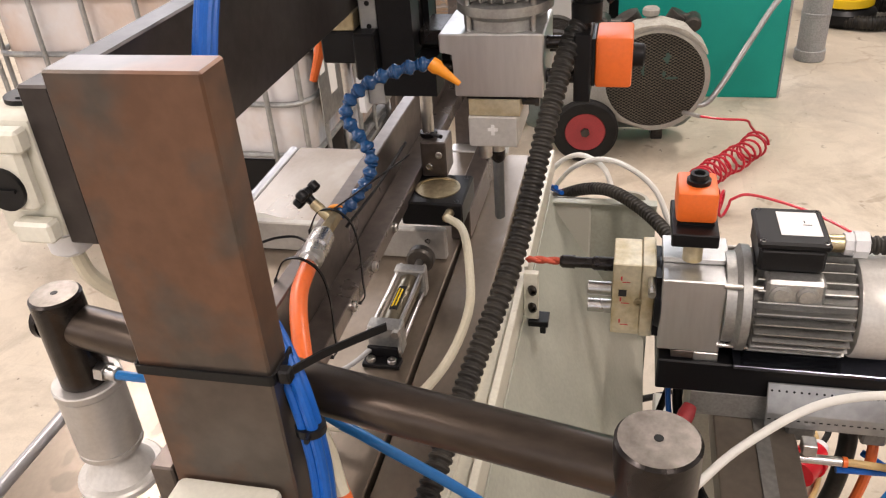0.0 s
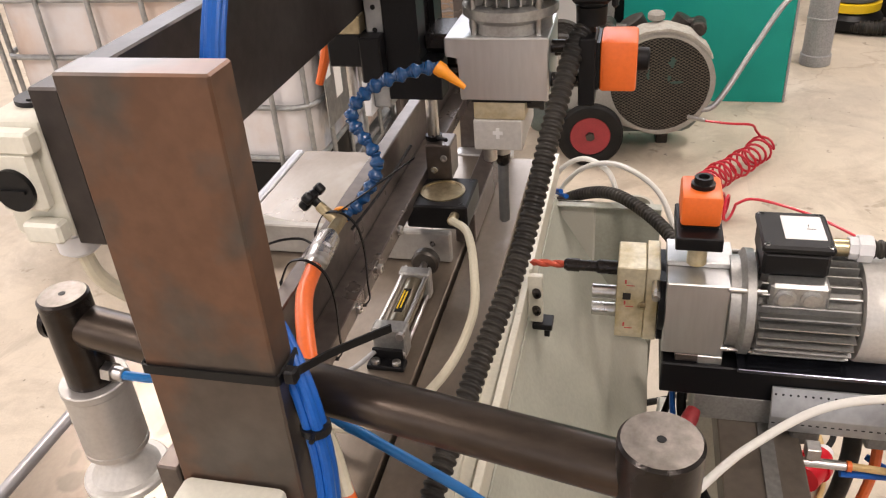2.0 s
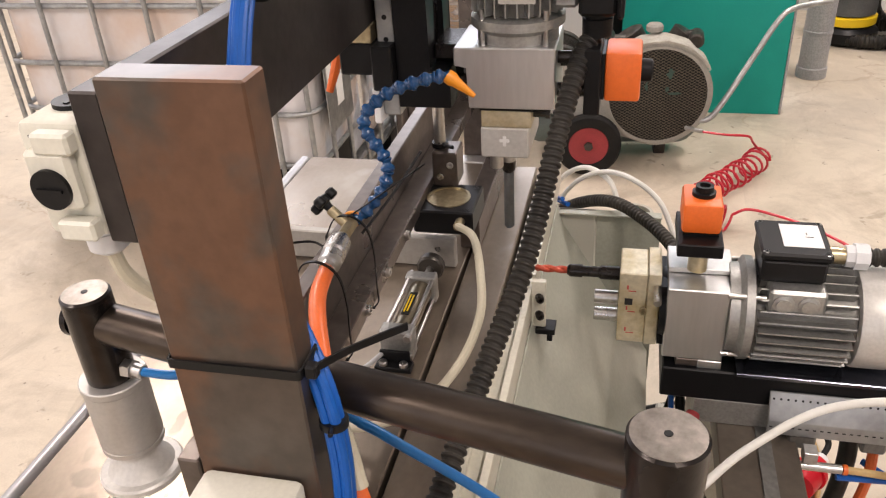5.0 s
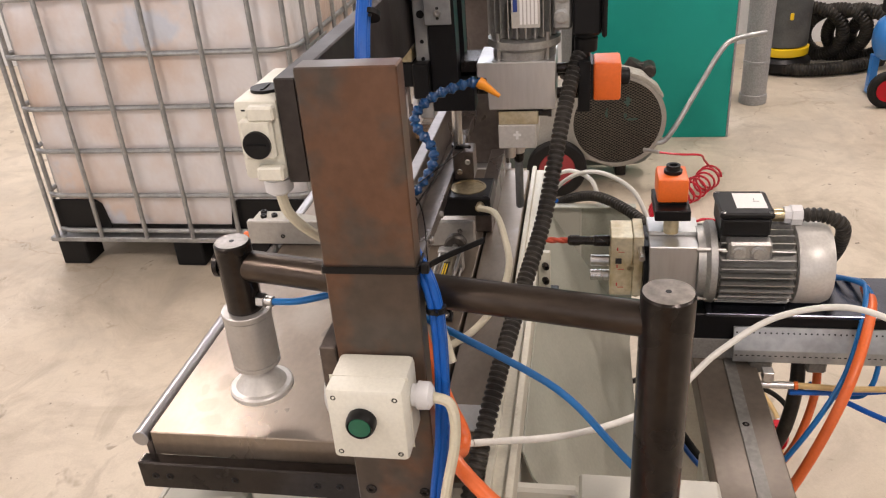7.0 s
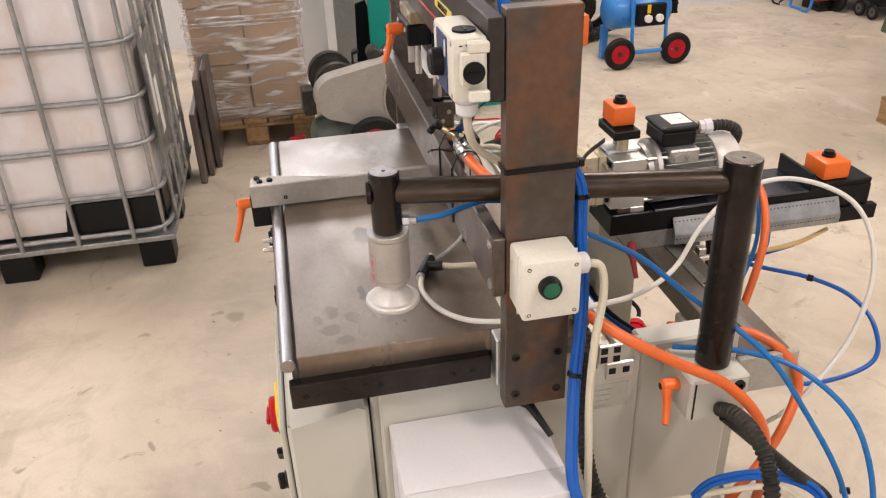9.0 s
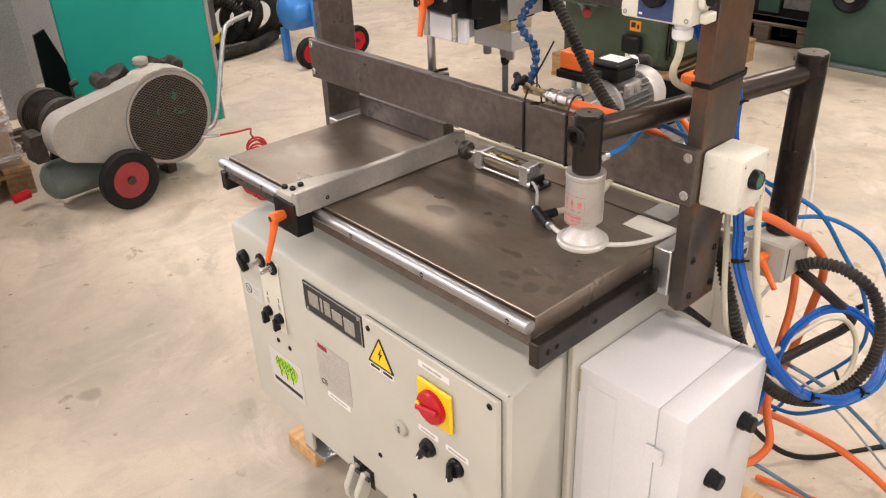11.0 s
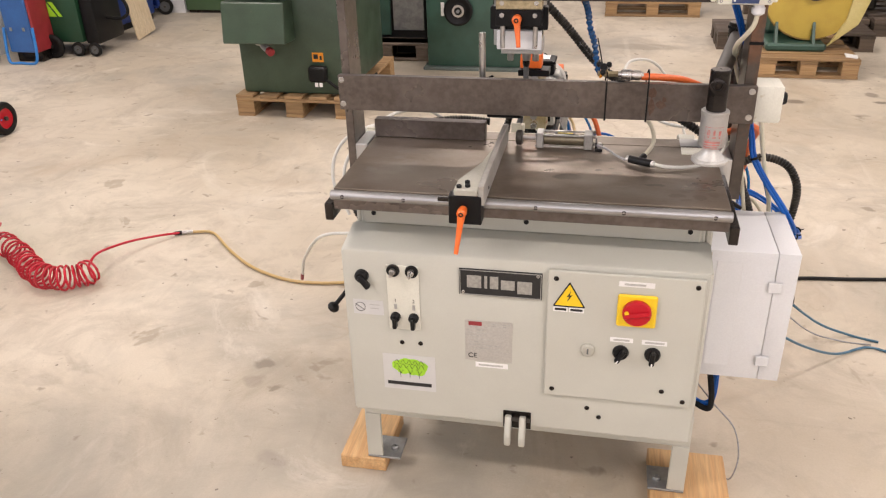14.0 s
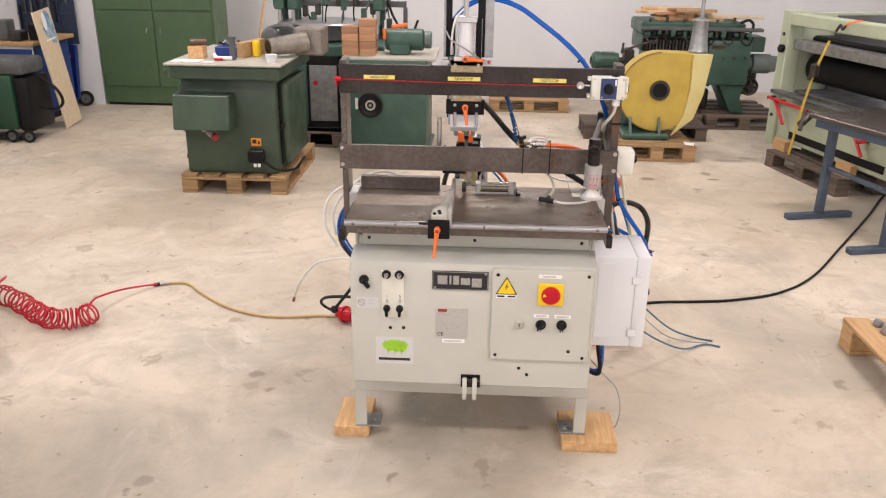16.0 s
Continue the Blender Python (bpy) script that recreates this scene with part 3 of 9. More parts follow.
FLOOR = concrete()
# Darker cast: grime and the shade between cooling fins, put into the colour.
CASTDARK = surf("grimy_shaded_cast_aluminium", (0.22, 0.215, 0.2), 0.5, 0.6, other=(0.15, 0.145, 0.13), big=14, amount=0.6, fine=220, grain=0.08, bump=0.3, deep=0.0006)
CREAM_LIGHT = surf("pale_cream_profile", (0.62, 0.6, 0.5), 0.4, 0.1, other=(0.52, 0.49, 0.39), big=9, amount=0.6, fine=200, grain=0.04, spots=(0.36, 0.31, 0.22), spot_scale=24, spot_at=0.68)

# ---------------- the hall ----------------
WX0, WX1, WY0, WY1, HIGH = -5.1, 5.6, -6.5, 8.3, 4.6


def structure(name, bm, material, label, category):
    ob = part(name, bm, material)
    return tagged(ob, label, category, kind="structure")


structure("floor", box(B(), WX0 - 0.3, WX1 + 0.3, WY0 - 0.3, WY1 + 0.3, -0.2, 0), FLOOR, "worn warm grey concrete floor with stains", "floor")
structure("ceiling", box(B(), WX0, WX1, WY0, WY1, HIGH, HIGH + 0.2), WALLPAINT, "plain white painted hall ceiling", "ceiling")
structure("wall_north", box(B(), WX0 - 0.25, WX1 + 0.25, WY1, WY1 + 0.25, 0, HIGH + 0.2), WALLPAINT, "white plastered wall behind the stored machines", "wall")


WEST = [(-4.6, -2.2), (-1.4, 1.0)]


def pierced(axis, at0, at1, lo, hi, holes, z0, z1):
    """A wall along one axis with window holes [(from, to)] between heights z0 and z1."""
    bm = B()
    def piece(a, b, c, d):
        box(bm, *((a, b, at0, at1) if axis == "x" else (at0, at1, a, b)), c, d)
    piece(lo, hi, 0, z0)
    piece(lo, hi, z1, HIGH + 0.2)
    edge = lo
    for a, b in holes:
        piece(edge, a, z0, z1)
        edge = b
    piece(edge, hi, z0, z1)
    return bm


SOUTH, EAST = [(-4.2, -1.4), (-0.6, 2.2), (2.9, 5.0)], [(-5.2, -2.4), (-1.4, 1.6), (3.4, 6.6)]
structure("wall_west", pierced("y", WX0 - 0.25, WX0, WY0, WY1, WEST, 2.5, 3.9), WALLPAINT, "white plastered side wall with assumed high windows", "wall")
structure("wall_south", pierced("x", WY0 - 0.25, WY0, WX0 - 0.25, WX1 + 0.25, SOUTH, 2.2, 3.9), WALLPAINT, "white plastered front wall with assumed high windows", "wall")
structure("wall_east", pierced("y", WX1, WX1 + 0.25, WY0, WY1, EAST, 1.0, 3.9), WALLPAINT, "white plastered side wall with assumed tall windows", "wall")


# All windows are out of view: openings assumed so that sky light enters.
def window(name, axis, a, b, at, sill=1.0):
    w = thing(name, *(((a + b) / 2, at, sill) if axis == "x" else (at, (a + b) / 2, sill)), "white framed window assumed in the hall wall, out of view", "window")
    tagged(w, kind="structure")
    def q(bm, lo, hi, t, z0, z1):
        return box(bm, *((lo, hi, at - t, at + t) if axis == "x" else (at - t, at + t, lo, hi)), z0, z1)
    fr = B()
    for lo, hi, z0, z1 in ((a, a + 0.06, sill, 3.9), (b - 0.06, b, sill, 3.9), (a + 0.06, b - 0.06, sill, sill + 0.06), (a + 0.06, b - 0.06, 3.84, 3.9), ((a + b) / 2 - 0.03, (a + b) / 2 + 0.03, sill + 0.06, 3.84)):
        q(fr, lo, hi, 0.04, z0, z1)
    part("window_frame", fr, WHITE, w)
    for lo, hi in ((a + 0.06, (a + b) / 2 - 0.03), ((a + b) / 2 + 0.03, b - 0.06)):
        g = part("pane", q(B(), lo, hi, 0.004, sill + 0.06, 3.84), GLASS, w)
        g.visible_shadow = False


for k, (a, b) in enumerate(SOUTH):
    window("window_%d" % (k + 1), "x", a, b, WY0 - 0.12, 2.2)
    area_lamp("south_sky", look(((a + b) / 2, WY0 + 0.03, 3.05), ((a + b) / 2, 0, 1.9)), b - a, 1.65, SOUTH_W * (b - a), SKY_TINT)
for k, (a, b) in enumerate(EAST):
    window("window_%d" % (k + 4), "y", a, b, WX1 + 0.12)
    area_lamp("east_sky", look((WX1 - 0.03, (a + b) / 2, 2.45), (0, (a + b) / 2, 1.9)), b - a, 2.8, EAST_W * (b - a), SKY_TINT)
for k, (a, b) in enumerate(WEST):
    window("window_%d" % (k + 7), "y", a, b, WX0 - 0.12, 2.5)
    area_lamp("west_sky", look((WX0 + 0.03, (a + b) / 2, 3.2), (0, (a + b) / 2, 2.4)), b - a, 1.35, WEST_W * (b - a), WEST_TINT)
# Unseen ceiling lights, added to light the hall from above.
ROOF = [(-3.2, -2.6), (-3.2, 2.2), (2.6, -2.6), (2.6, 2.2), (-0.4, 5.6)]
for x, y in ROOF:
    rl = thing("added_ceiling_light", x, y, HIGH - 0.09, "long white ceiling light with opal cover, added out of view", "ceiling light", "ceiling lights")
    P("housing", rl, WHITE, (box, x - 0.75, x + 0.75, y - 0.16, y + 0.16, HIGH - 0.05, HIGH, 0.01))
    area_lamp("added_roof_lamp", look((x, y, HIGH - 0.06), (x, y + 0.001, 0)), 1.4, 0.28, ROOF_W, ROOF_TINT)

# ---------------- the drilling machine ----------------
mc = thing("drilling_machine", 0, 0.3, 0.045, "cream pneumatic wood drilling machine with steel table, standing on boards", "drilling machine")

# stand and body
body = P("body", mc, CREAM,
         (prism, [(-0.018, 0.305), (0.112, 0.305), (0.112, 0.797), (0.094, 0.797), (-0.012, 0.782), (-0.018, 0.775)], "x", -0.429, 0.423, 0.006),
 label="cream painted sheet steel front cover with folded edges")
P("frame_box", body, CREAM, (box, -0.415, 0.412, 0.116, 0.489, 0.24, 0.83, 0.004))
P("rear_side_box", body, CREAM, (box, 0.38, 0.43, 0.5655, 0.74, 0.24, 0.838, 0.004))
P("rear_sill", body, CREAM, (box, -0.415, 0.379, 0.7005, 0.74, 0.24, 0.42, 0.004))
P("chute", body, GREYGREEN, (prism, [(0.4912, 0.8612), (0.4935, 0.8612), (0.505, 0.82), (0.673, 0.545), (0.671, 0.543), (0.5025, 0.819)], "x", -0.4195, 0.374), label="grey green sloping chip chute")
P("side_panel", body, CREAM, (box, 0.4135, 0.43, 0.128, 0.565, 0.27, 0.85, 0.004))
P("side_panel", body, CREAM, (box, -0.43, -0.4165, 0.128, 0.565, 0.27, 0.85, 0.004))
P("top_strip", body, CREAM, (box, -0.40, 0.40, 0.096, 0.114, 0.7985, 0.872, 0.003))
for x in (-0.375, 0.0, 0.375):
    P("screw", body, BLACK, (bolt, (x, 0.096, 0.826), (0, -1, 0), 0.006, 0.004))
for y, z in ((0.16, 0.83), (0.16, 0.33), (0.5, 0.33), (0.3, 0.83)):
    P("screw", body, DARKSTEEL, (bolt, (0.43, y, z), (1, 0, 0), 0.007, 0.004))
stand = P("stand", mc, CREAM, (box, -0.442, 0.442, 0.088, 0.098, 0.205, 0.3035, 0.003), (box, -0.44, 0.44, 0.0985, 0.1155, 0.205, 0.211, 0.002), label="cream welded stand")
P("rear_bar", stand, CREAM, (box, -0.42, 0.42, 0.66, 0.70, 0.22, 0.239, 0.003))
for s in (-1, 1):
    P("side_bar", stand, CREAM, (box, min(s * 0.376, s * 0.43), max(s * 0.376, s * 0.43), 0.12, 0.659, 0.2, 0.239, 0.003))
for x0, x1, s in ((-0.442, -0.397, 1), (0.397, 0.442, -1)):
    for y0 in (0.088, 0.64):
        xi = x0 if s > 0 else x1
        leg = P("leg", mc, CREAM, (box, x0, x1, y0, y0 + 0.01, 0.053, 0.2045 if y0 < 0.3 else 0.218, 0.002),
                (box, min(xi, xi + s * 0.01), max(xi, xi + s * 0.01), y0 + 0.01, y0 + 0.075, 0.053, 0.199 if y0 < 0.3 else 0.218, 0.002))
        P("foot_plate", leg, GALV, (box, min(xi, xi + s * 0.095), max(xi, xi + s * 0.095), y0, y0 + 0.09, 0.0455, 0.0525, 0.001), (bolt, (xi + s * 0.07, y0 + 0.04, 0.0525), (0, 0, 1), 0.012, 0.01))

# control panel on the front
panel = P("control_panel", mc, CREAM, (box, 0.064, 0.41, -0.0305, -0.0205, 0.424, 0.77, 0.0025), label="cream hinged front control panel")
P("panel_gasket", panel, RUBBER, (box, 0.067, 0.407, -0.0204, -0.0182, 0.427, 0.767))
BASE[panel] = BASE[panel] + Vector((0, 0.007, 0))
for x, z in ((0.083, 0.75), (0.392, 0.752), (0.083, 0.443), (0.39, 0.44), (0.34, 0.465)):
    P("screw", panel, DARKSTEEL, (bolt, (x, -0.0235, z), (0, -1, 0), 0.006, 0.003))
for x, z in ((0.17, 0.385), (0.2, 0.36), (-0.29, 0.53), (-0.243, 0.531)):
    P("screw", body, DARKSTEEL, (bolt, (x, -0.018, z), (0, -1, 0), 0.006, 0.003))
sw = P("main_switch", panel, YELLOW, (box, 0.222, 0.309, -0.033, -0.0238, 0.641, 0.725, 0.004), label="yellow and red rotary main switch")
P("switch_knob", sw, RED, (lathe, (0.2655, -0.033, 0.683), (0.2655, -1, 0.683), [(0, 0.032), (0.008, 0.032), (0.012, 0.029), (0.013, 0.018), (0.013, 0)], {"seg": 40}),
  (box, -0.029, 0.029, -0.052, -0.045, -0.006, 0.006, 0.003, {"m": Matrix.Translation((0.2655, 0, 0.683)) @ Matrix.Rotation(radians(-12), 4, "Y")}))
P("pointer", sw, YELLOW, (rod, (0.243, -0.0465, 0.687), (0.243, -0.0495, 0.687), 0.005))
lk = P("key_lock", panel, CREAM_DIRTY, (lathe, (0.163, -0.0235, 0.566), (0.163, -1, 0.566), [(0, 0.017), (0.006, 0.0165), (0.009, 0.013), (0.009, 0)]), label="white round key lock")
P("key_slot", lk, GREYSTEEL, (box, 0.161, 0.165, -0.0345, -0.0322, 0.559, 0.573))


def selector(x, z, turn, parent, y=-0.0235):
    k = P("selector_knob", parent, BLACK, (lathe, (x, y, z), (x, -1, z), [(0, 0.0185), (0.005, 0.0185), (0.008, 0.0165), (0.012, 0.0155), (0.012, 0)]),
          (box, -0.006, 0.006, -0.024, -0.011, -0.021, 0.016, 0.003, {"m": Matrix.Translation((x, y, z)) @ Matrix.Rotation(radians(turn), 4, "Y")}), label="black selector knob")
    P("knob_mark", k, PAPER, (box, -0.0015, 0.0015, -0.0247, -0.0238, -0.0195, -0.011, {"m": Matrix.Translation((x, y, z)) @ Matrix.Rotation(radians(turn), 4, "Y")}))


selector(0.238, 0.567, 28, panel)
selector(0.31, 0.568, 5, panel)


def sticker(name, x0, x1, z0, z1, y, parent, rows=(), material=PAPER, ink=INK):
    """A label with plain bars in place of its small print; rows: (height 0..1, from, to, thickness)."""
    s = P(name, parent, material, (box, x0, x1, y - 0.0008, y - 0.0001, z0, z1))
    if rows:
        bm = B()
        for h, a, b, t in rows:
            zc = z0 + h * (z1 - z0)
            box(bm, x0 + a * (x1 - x0), x0 + b * (x1 - x0), y - 0.0013, y - 0.0009, zc - t / 2, zc + t / 2)
        part("print", bm, ink, s)
    return s


sticker("label_strip", 0.222, 0.3, 0.742, 0.755, -0.0235, panel, [(0.5, 0.15, 0.75, 0.005)], ink=PALEINK)
sticker("label_strip", 0.212, 0.264, 0.594, 0.606, -0.0235, panel, [(0.5, 0.15, 0.85, 0.005)], ink=PALEINK)
sticker("label_strip", 0.284, 0.34, 0.593, 0.605, -0.0235, panel, [(0.5, 0.12, 0.9, 0.005)], ink=PALEINK)
wt = P("warning_sign", panel, YELLOW, (prism, [(0.081, 0.681), (0.147, 0.681), (0.114, 0.739)], "y", -0.0246, -0.0236), label="yellow high voltage warning triangle")
bm = B()
for (xa, za), (xb, zb) in (((0.079, 0.679), (0.149, 0.679)), ((0.149, 0.679), (0.114, 0.741)), ((0.114, 0.741), (0.079, 0.679))):
    rod(bm, (xa, -0.0246, za), (xb, -0.0246, zb), 0.0016, 6)
prism(bm, [(0.118, 0.722), (0.108, 0.704), (0.114, 0.706), (0.109, 0.691), (0.121, 0.71), (0.1145, 0.708)], "y", -0.0254, -0.0247)
part("sign_border", bm, INK, wt)
sticker("label_strip", 0.079, 0.112, 0.664, 0.677, -0.0235, panel, [(0.5, 0.1, 0.9, 0.006)])
sticker("label_strip", 0.1145, 0.149, 0.664, 0.677, -0.0235, panel, [(0.5, 0.1, 0.9, 0.006)])

# name plate: the maker's mark as plain bars
np_ = P("name_plate", mc, SIGNBLACK, (box, -0.143, 0.051, -0.0225, -0.0185, 0.684, 0.754, 0.0012), label="black name plate with silver mark")
bm = B()
for a in (-0.141, 0.0475):
    box(bm, a, a + 0.0018, -0.0236, -0.0226, 0.686, 0.752)
for z in (0.686, 0.7502):
    box(bm, -0.139, 0.0473, -0.0236, -0.0226, z, z + 0.0018)
part("plate_border", bm, SILVER, np_)
bm = B()
for x0, x1, z0, z1 in ((-0.124, -0.09, 0.705, 0.738), (-0.083, -0.076, 0.705, 0.738), (-0.07, -0.05, 0.705, 0.738), (-0.044, -0.012, 0.705, 0.73), (-0.006, 0.028, 0.697, 0.73)):
    box(bm, x0, x1, -0.0238, -0.0226, z0, z1, 0.0005)
part("silver_mark", bm, SILVER, np_)
for x, z in ((-0.133, 0.692), (0.041, 0.746)):
    P("screw", np_, BRIGHT, (bolt, (x, -0.0225, z), (0, -1, 0), 0.004, 0.002))

# data plate, dealer's sticker, valve plate
dp = sticker("data_plate", -0.131, -0.016, 0.497, 0.613, -0.018, mc,
             [(0.84 - 0.075 * k, 0.06, (0.55, 0.4, 0.5, 0.35, 0.6, 0.45, 0.75, 0.5)[k], 0.003) for k in range(8)] + [(0.93, 0.55, 0.95, 0.003), (0.88, 0.55, 0.9, 0.003)], PLATE, PALEINK)
tagged(dp, "silver etched data plate")
P("red_mark", dp, DULLRED, (box, -0.122, -0.09, -0.0193, -0.0189, 0.598, 0.609))
lettering("mark", "CE", Matrix.Translation((-0.113, -0.0192, 0.511)) @ Matrix.Rotation(radians(90), 4, "X"), 0.019, INK, dp)
bm = B()
for k in range(8):
    box(bm, -0.122, -0.024, -0.0193, -0.0189, 0.588 - 0.009 * k, 0.5886 - 0.009 * k)
part("ruled_lines", bm, PALEINK, dp)
sticker("label_strip", -0.106, -0.026, 0.478, 0.492, -0.018, mc, [(0.5, 0.1, 0.85, 0.005)], ink=PALEINK)
ds = P("dealer_sticker", mc, CLEARLABEL, (box, -0.343, -0.208, -0.0189, -0.0181, 0.386, 0.493), label="pale sticker with lime green trees")
bm = B()
rnd = random.Random(4)
for cx, cz, r in ((-0.3, 0.459, 0.02), (-0.283, 0.466, 0.021), (-0.263, 0.466, 0.02), (-0.246, 0.46, 0.02), (-0.29, 0.448, 0.017), (-0.266, 0.447, 0.018), (-0.249, 0.446, 0.017)):
    prism(bm, [(cx + r * (1 + 0.12 * rnd.uniform(-1, 1)) * math.cos(a), cz + 0.8 * r * math.sin(a)) for a in (2 * math.pi * k / 18 for k in range(18))], "y", -0.0196 - 0.00005 * rnd.random(), -0.019)
part("tree_print", bm, TREE, ds)
bm = B()
for cx in (-0.298, -0.274, -0.25):
    hose(bm, [(cx, -0.02, 0.425), (cx - 0.001, -0.02, 0.442), (cx - 0.006, -0.02, 0.452)], 0.0007, 5, 4)
    hose(bm, [(cx, -0.02, 0.436), (cx + 0.007, -0.02, 0.447)], 0.0006, 5, 4)
for row in range(2):
    zz = [(-0.314 + 0.0078 * k, -0.02, 0.459 + 0.012 * row + (0.007 if k % 2 else -0.006)) for k in range(11)]
    hose(bm, zz, 0.0006, 5, 4)
part("tree_lines", bm, INK, ds)
sticker("print_bar", -0.333, -0.219, 0.4, 0.41, -0.0189, ds, (), INK)
vp = P("valve_plate", mc, BOXWHITE, (box, -0.319, -0.24, -0.0215, -0.0185, 0.57, 0.748, 0.001), label="small white air valve plate")
sticker("label_strip", -0.408, -0.332, 0.604, 0.645, -0.018, mc, [(0.7, 0.55, 0.9, 0.002), (0.45, 0.55, 0.85, 0.002)], CLEARLABEL, PALEINK)
bm = B()
hose(bm, [(-0.39 + 0.012 * math.cos(a), -0.0192, 0.625 + 0.012 * math.sin(a)) for a in (k * math.pi / 6 for k in range(13))], 0.0007, 5, 4)
hose(bm, [(-0.402, -0.0192, 0.632), (-0.38, -0.0192, 0.617)], 0.0007, 5, 4)
part("print", bm, INK, mc)
for x in (-0.301, -0.256):
    g = P("pressure_screw", vp, BLACK, (lathe, (x, -0.0215, 0.735), (x, -1, 0.735), [(0, 0.016), (0.006, 0.0155), (0.006, 0.009), (0.008, 0)]), label="black and steel pressure adjusting screw")
    P("spindle", g, BRIGHT, (lathe, (x, -0.0275, 0.735), (x, -0.2, 0.728), [(0, 0.008), (0.006, 0.0078), (0.006, 0.005), (0.022, 0.005), (0.024, 0.004), (0.024, 0)], {"seg": 12}))
    v = P("valve_knob", vp, BLACK, (lathe, (x, -0.0215, 0.607), (x, -1, 0.607), [(0, 0.0125), (0.01, 0.012), (0.014, 0.008), (0.014, 0)]),
          (box, -0.005, 0.005, -0.03, -0.014, -0.026, 0.004, 0.002, {"m": Matrix.Translation((x, -0.0125, 0.607))}), label="black valve lever knob")
for x, c in ((-0.3, "1"), (-0.255, "2")):
    lettering("number", c, Matrix.Translation((x, -0.0218, 0.652)) @ Matrix.Rotation(radians(90), 4, "X"), 0.013, INK, vp)
    sticker("label_strip", x - 0.0035, x + 0.0035, 0.628, 0.642, -0.0216, vp, (), SILVER)
k = P("selector_lever", mc, BLACK, (lathe, (-0.38, -0.018, 0.713), (-0.38, -1, 0.713), [(0, 0.017), (0.01, 0.0165), (0.016, 0.012), (0.016, 0)]),
      (box, -0.007, 0.007, -0.03, -0.014, -0.032, 0.006, 0.003, {"m": Matrix.Translation((-0.38, -0.01, 0.713)) @ Matrix.Rotation(radians(-35), 4, "Y")}), label="black turning lever")

# foot pedal
pd = P("pedal_slot", mc, DARKSTEEL, (box, -0.036, 0.034, -0.0195, -0.0175, 0.3, 0.352), label="dark slot with two cream pedals")
for x in (-0.022, 0.014):
    P("pedal", pd, CREAM, (prism, [(-0.055, 0.268), (-0.04, 0.262), (-0.018, 0.3), (-0.018, 0.34), (-0.034, 0.345), (-0.058, 0.3)], "x", x - 0.008, x + 0.008, 0.003))
P("pivot", pd, DIRTYIRON, (rod, (-0.034, -0.03, 0.335), (0.032, -0.03, 0.335), 0.005, 10))

# work table
table = P("table", mc, TABLE, (box, -0.443, 0.443, 0.014, 0.3855, 0.885, 0.923, 0.0015), (box, -0.443, 0.443, 0.391, 0.4515, 0.885, 0.9215, 0.0015), label="ground steel work table with stains")
P("front_bar", table, STEEL, (box, -0.443, 0.443, 0.004, 0.0135, 0.874, 0.907, 0.001))
for s in (-1, 1):
    eb = P("end_bar", table, DARKSTEEL, (box, min(s * 0.444, s * 0.464), max(s * 0.444, s * 0.464), -0.002, 0.30, 0.846, 0.889, 0.002), label="blackened steel end bar")
    for y in (0.02, 0.04, 0.13, 0.24, 0.27):
        P("screw", eb, BLACK, (bolt, (s * 0.464, y, 0.868), (s, 0, 0), 0.005, 0.002))
rail = P("guide_rail", table, RAILSTEEL, (rod, (-0.445, 0.0, 0.912), (0.4455, 0.0, 0.912), 0.0115, 24, 0.001), label="bright round steel guide rail")
for x in (-0.415, -0.27, 0.03, 0.22, 0.41):
    P("rail_hole", rail, DARKSTEEL, (bolt, (x, -0.0112, 0.912), (0, -1, 0), 0.0048, 0.0012))
chan = P("rear_channel", table, CREAM_LIGHT, (box, -0.497, 0.503, 0.4555, 0.4645, 0.862, 0.909, 0.001), (box, -0.497, 0.503, 0.4646, 0.4815, 0.862, 0.8985), (box, -0.497, 0.503, 0.4816, 0.491, 0.862, 0.909, 0.001), label="cream aluminium rear channel")
pe = P("profile_end", chan, ALU, (box, 0.5032, 0.508, 0.4555, 0.491, 0.875, 0.908, 0.001), (box, 0.5032, 0.508, 0.468, 0.512, 0.845, 0.8745, 0.001))
for y, z in ((0.463, 0.899), (0.463, 0.883), (0.483, 0.899), (0.483, 0.883), (0.478, 0.86), (0.5, 0.86)):
    P("profile_slot", pe, BLACK, (box, 0.5081, 0.5085, y - 0.0055, y + 0.0055, z - 0.0055, z + 0.0055))
P("shim", table, BOXWHITE, (box, 0.36, 0.44, 0.335, 0.383, 0.9232, 0.9247))
P("shim", table, ALU, (box, 0.36, 0.41, 0.395, 0.45, 0.9222, 0.9242))

# guide bars on the table
P("guide_block", mc, STEEL, (box, -0.441, -0.14, 0.372, 0.402, 0.9235, 0.972, 0.0015), label="brown grey steel back stop bar")
stop = P("length_stop", mc, CREAM_DIRTY, (prism, [(-0.146, -0.048), (-0.0935, -0.048), (-0.0935, 0.2), (-0.1, 0.2), (-0.108, 0.12), (-0.146, 0.01)], "z", 0.9475, 0.962, 0.0015), label="cream aluminium side stop on the guide rail")
P("stop_face", stop, STOPALU, (box, -0.093, -0.079, -0.047, 0.378, 0.925, 0.972, 0.002), label="long aluminium stop bar")
P("stop_screw", stop, DARKSTEEL, (bolt, (-0.079, 0.352, 0.955), (1, 0, 0), 0.005, 0.001), (bolt, (-0.079, 0.02, 0.942), (1, 0, 0), 0.004, 0.002))
for x, y in ((-0.136, -0.034), (-0.118, -0.028), (-0.122, -0.008)):
    P("screw", stop, BLACK, (bolt, (x, y, 0.962), (0, 0, 1), 0.006, 0.007))
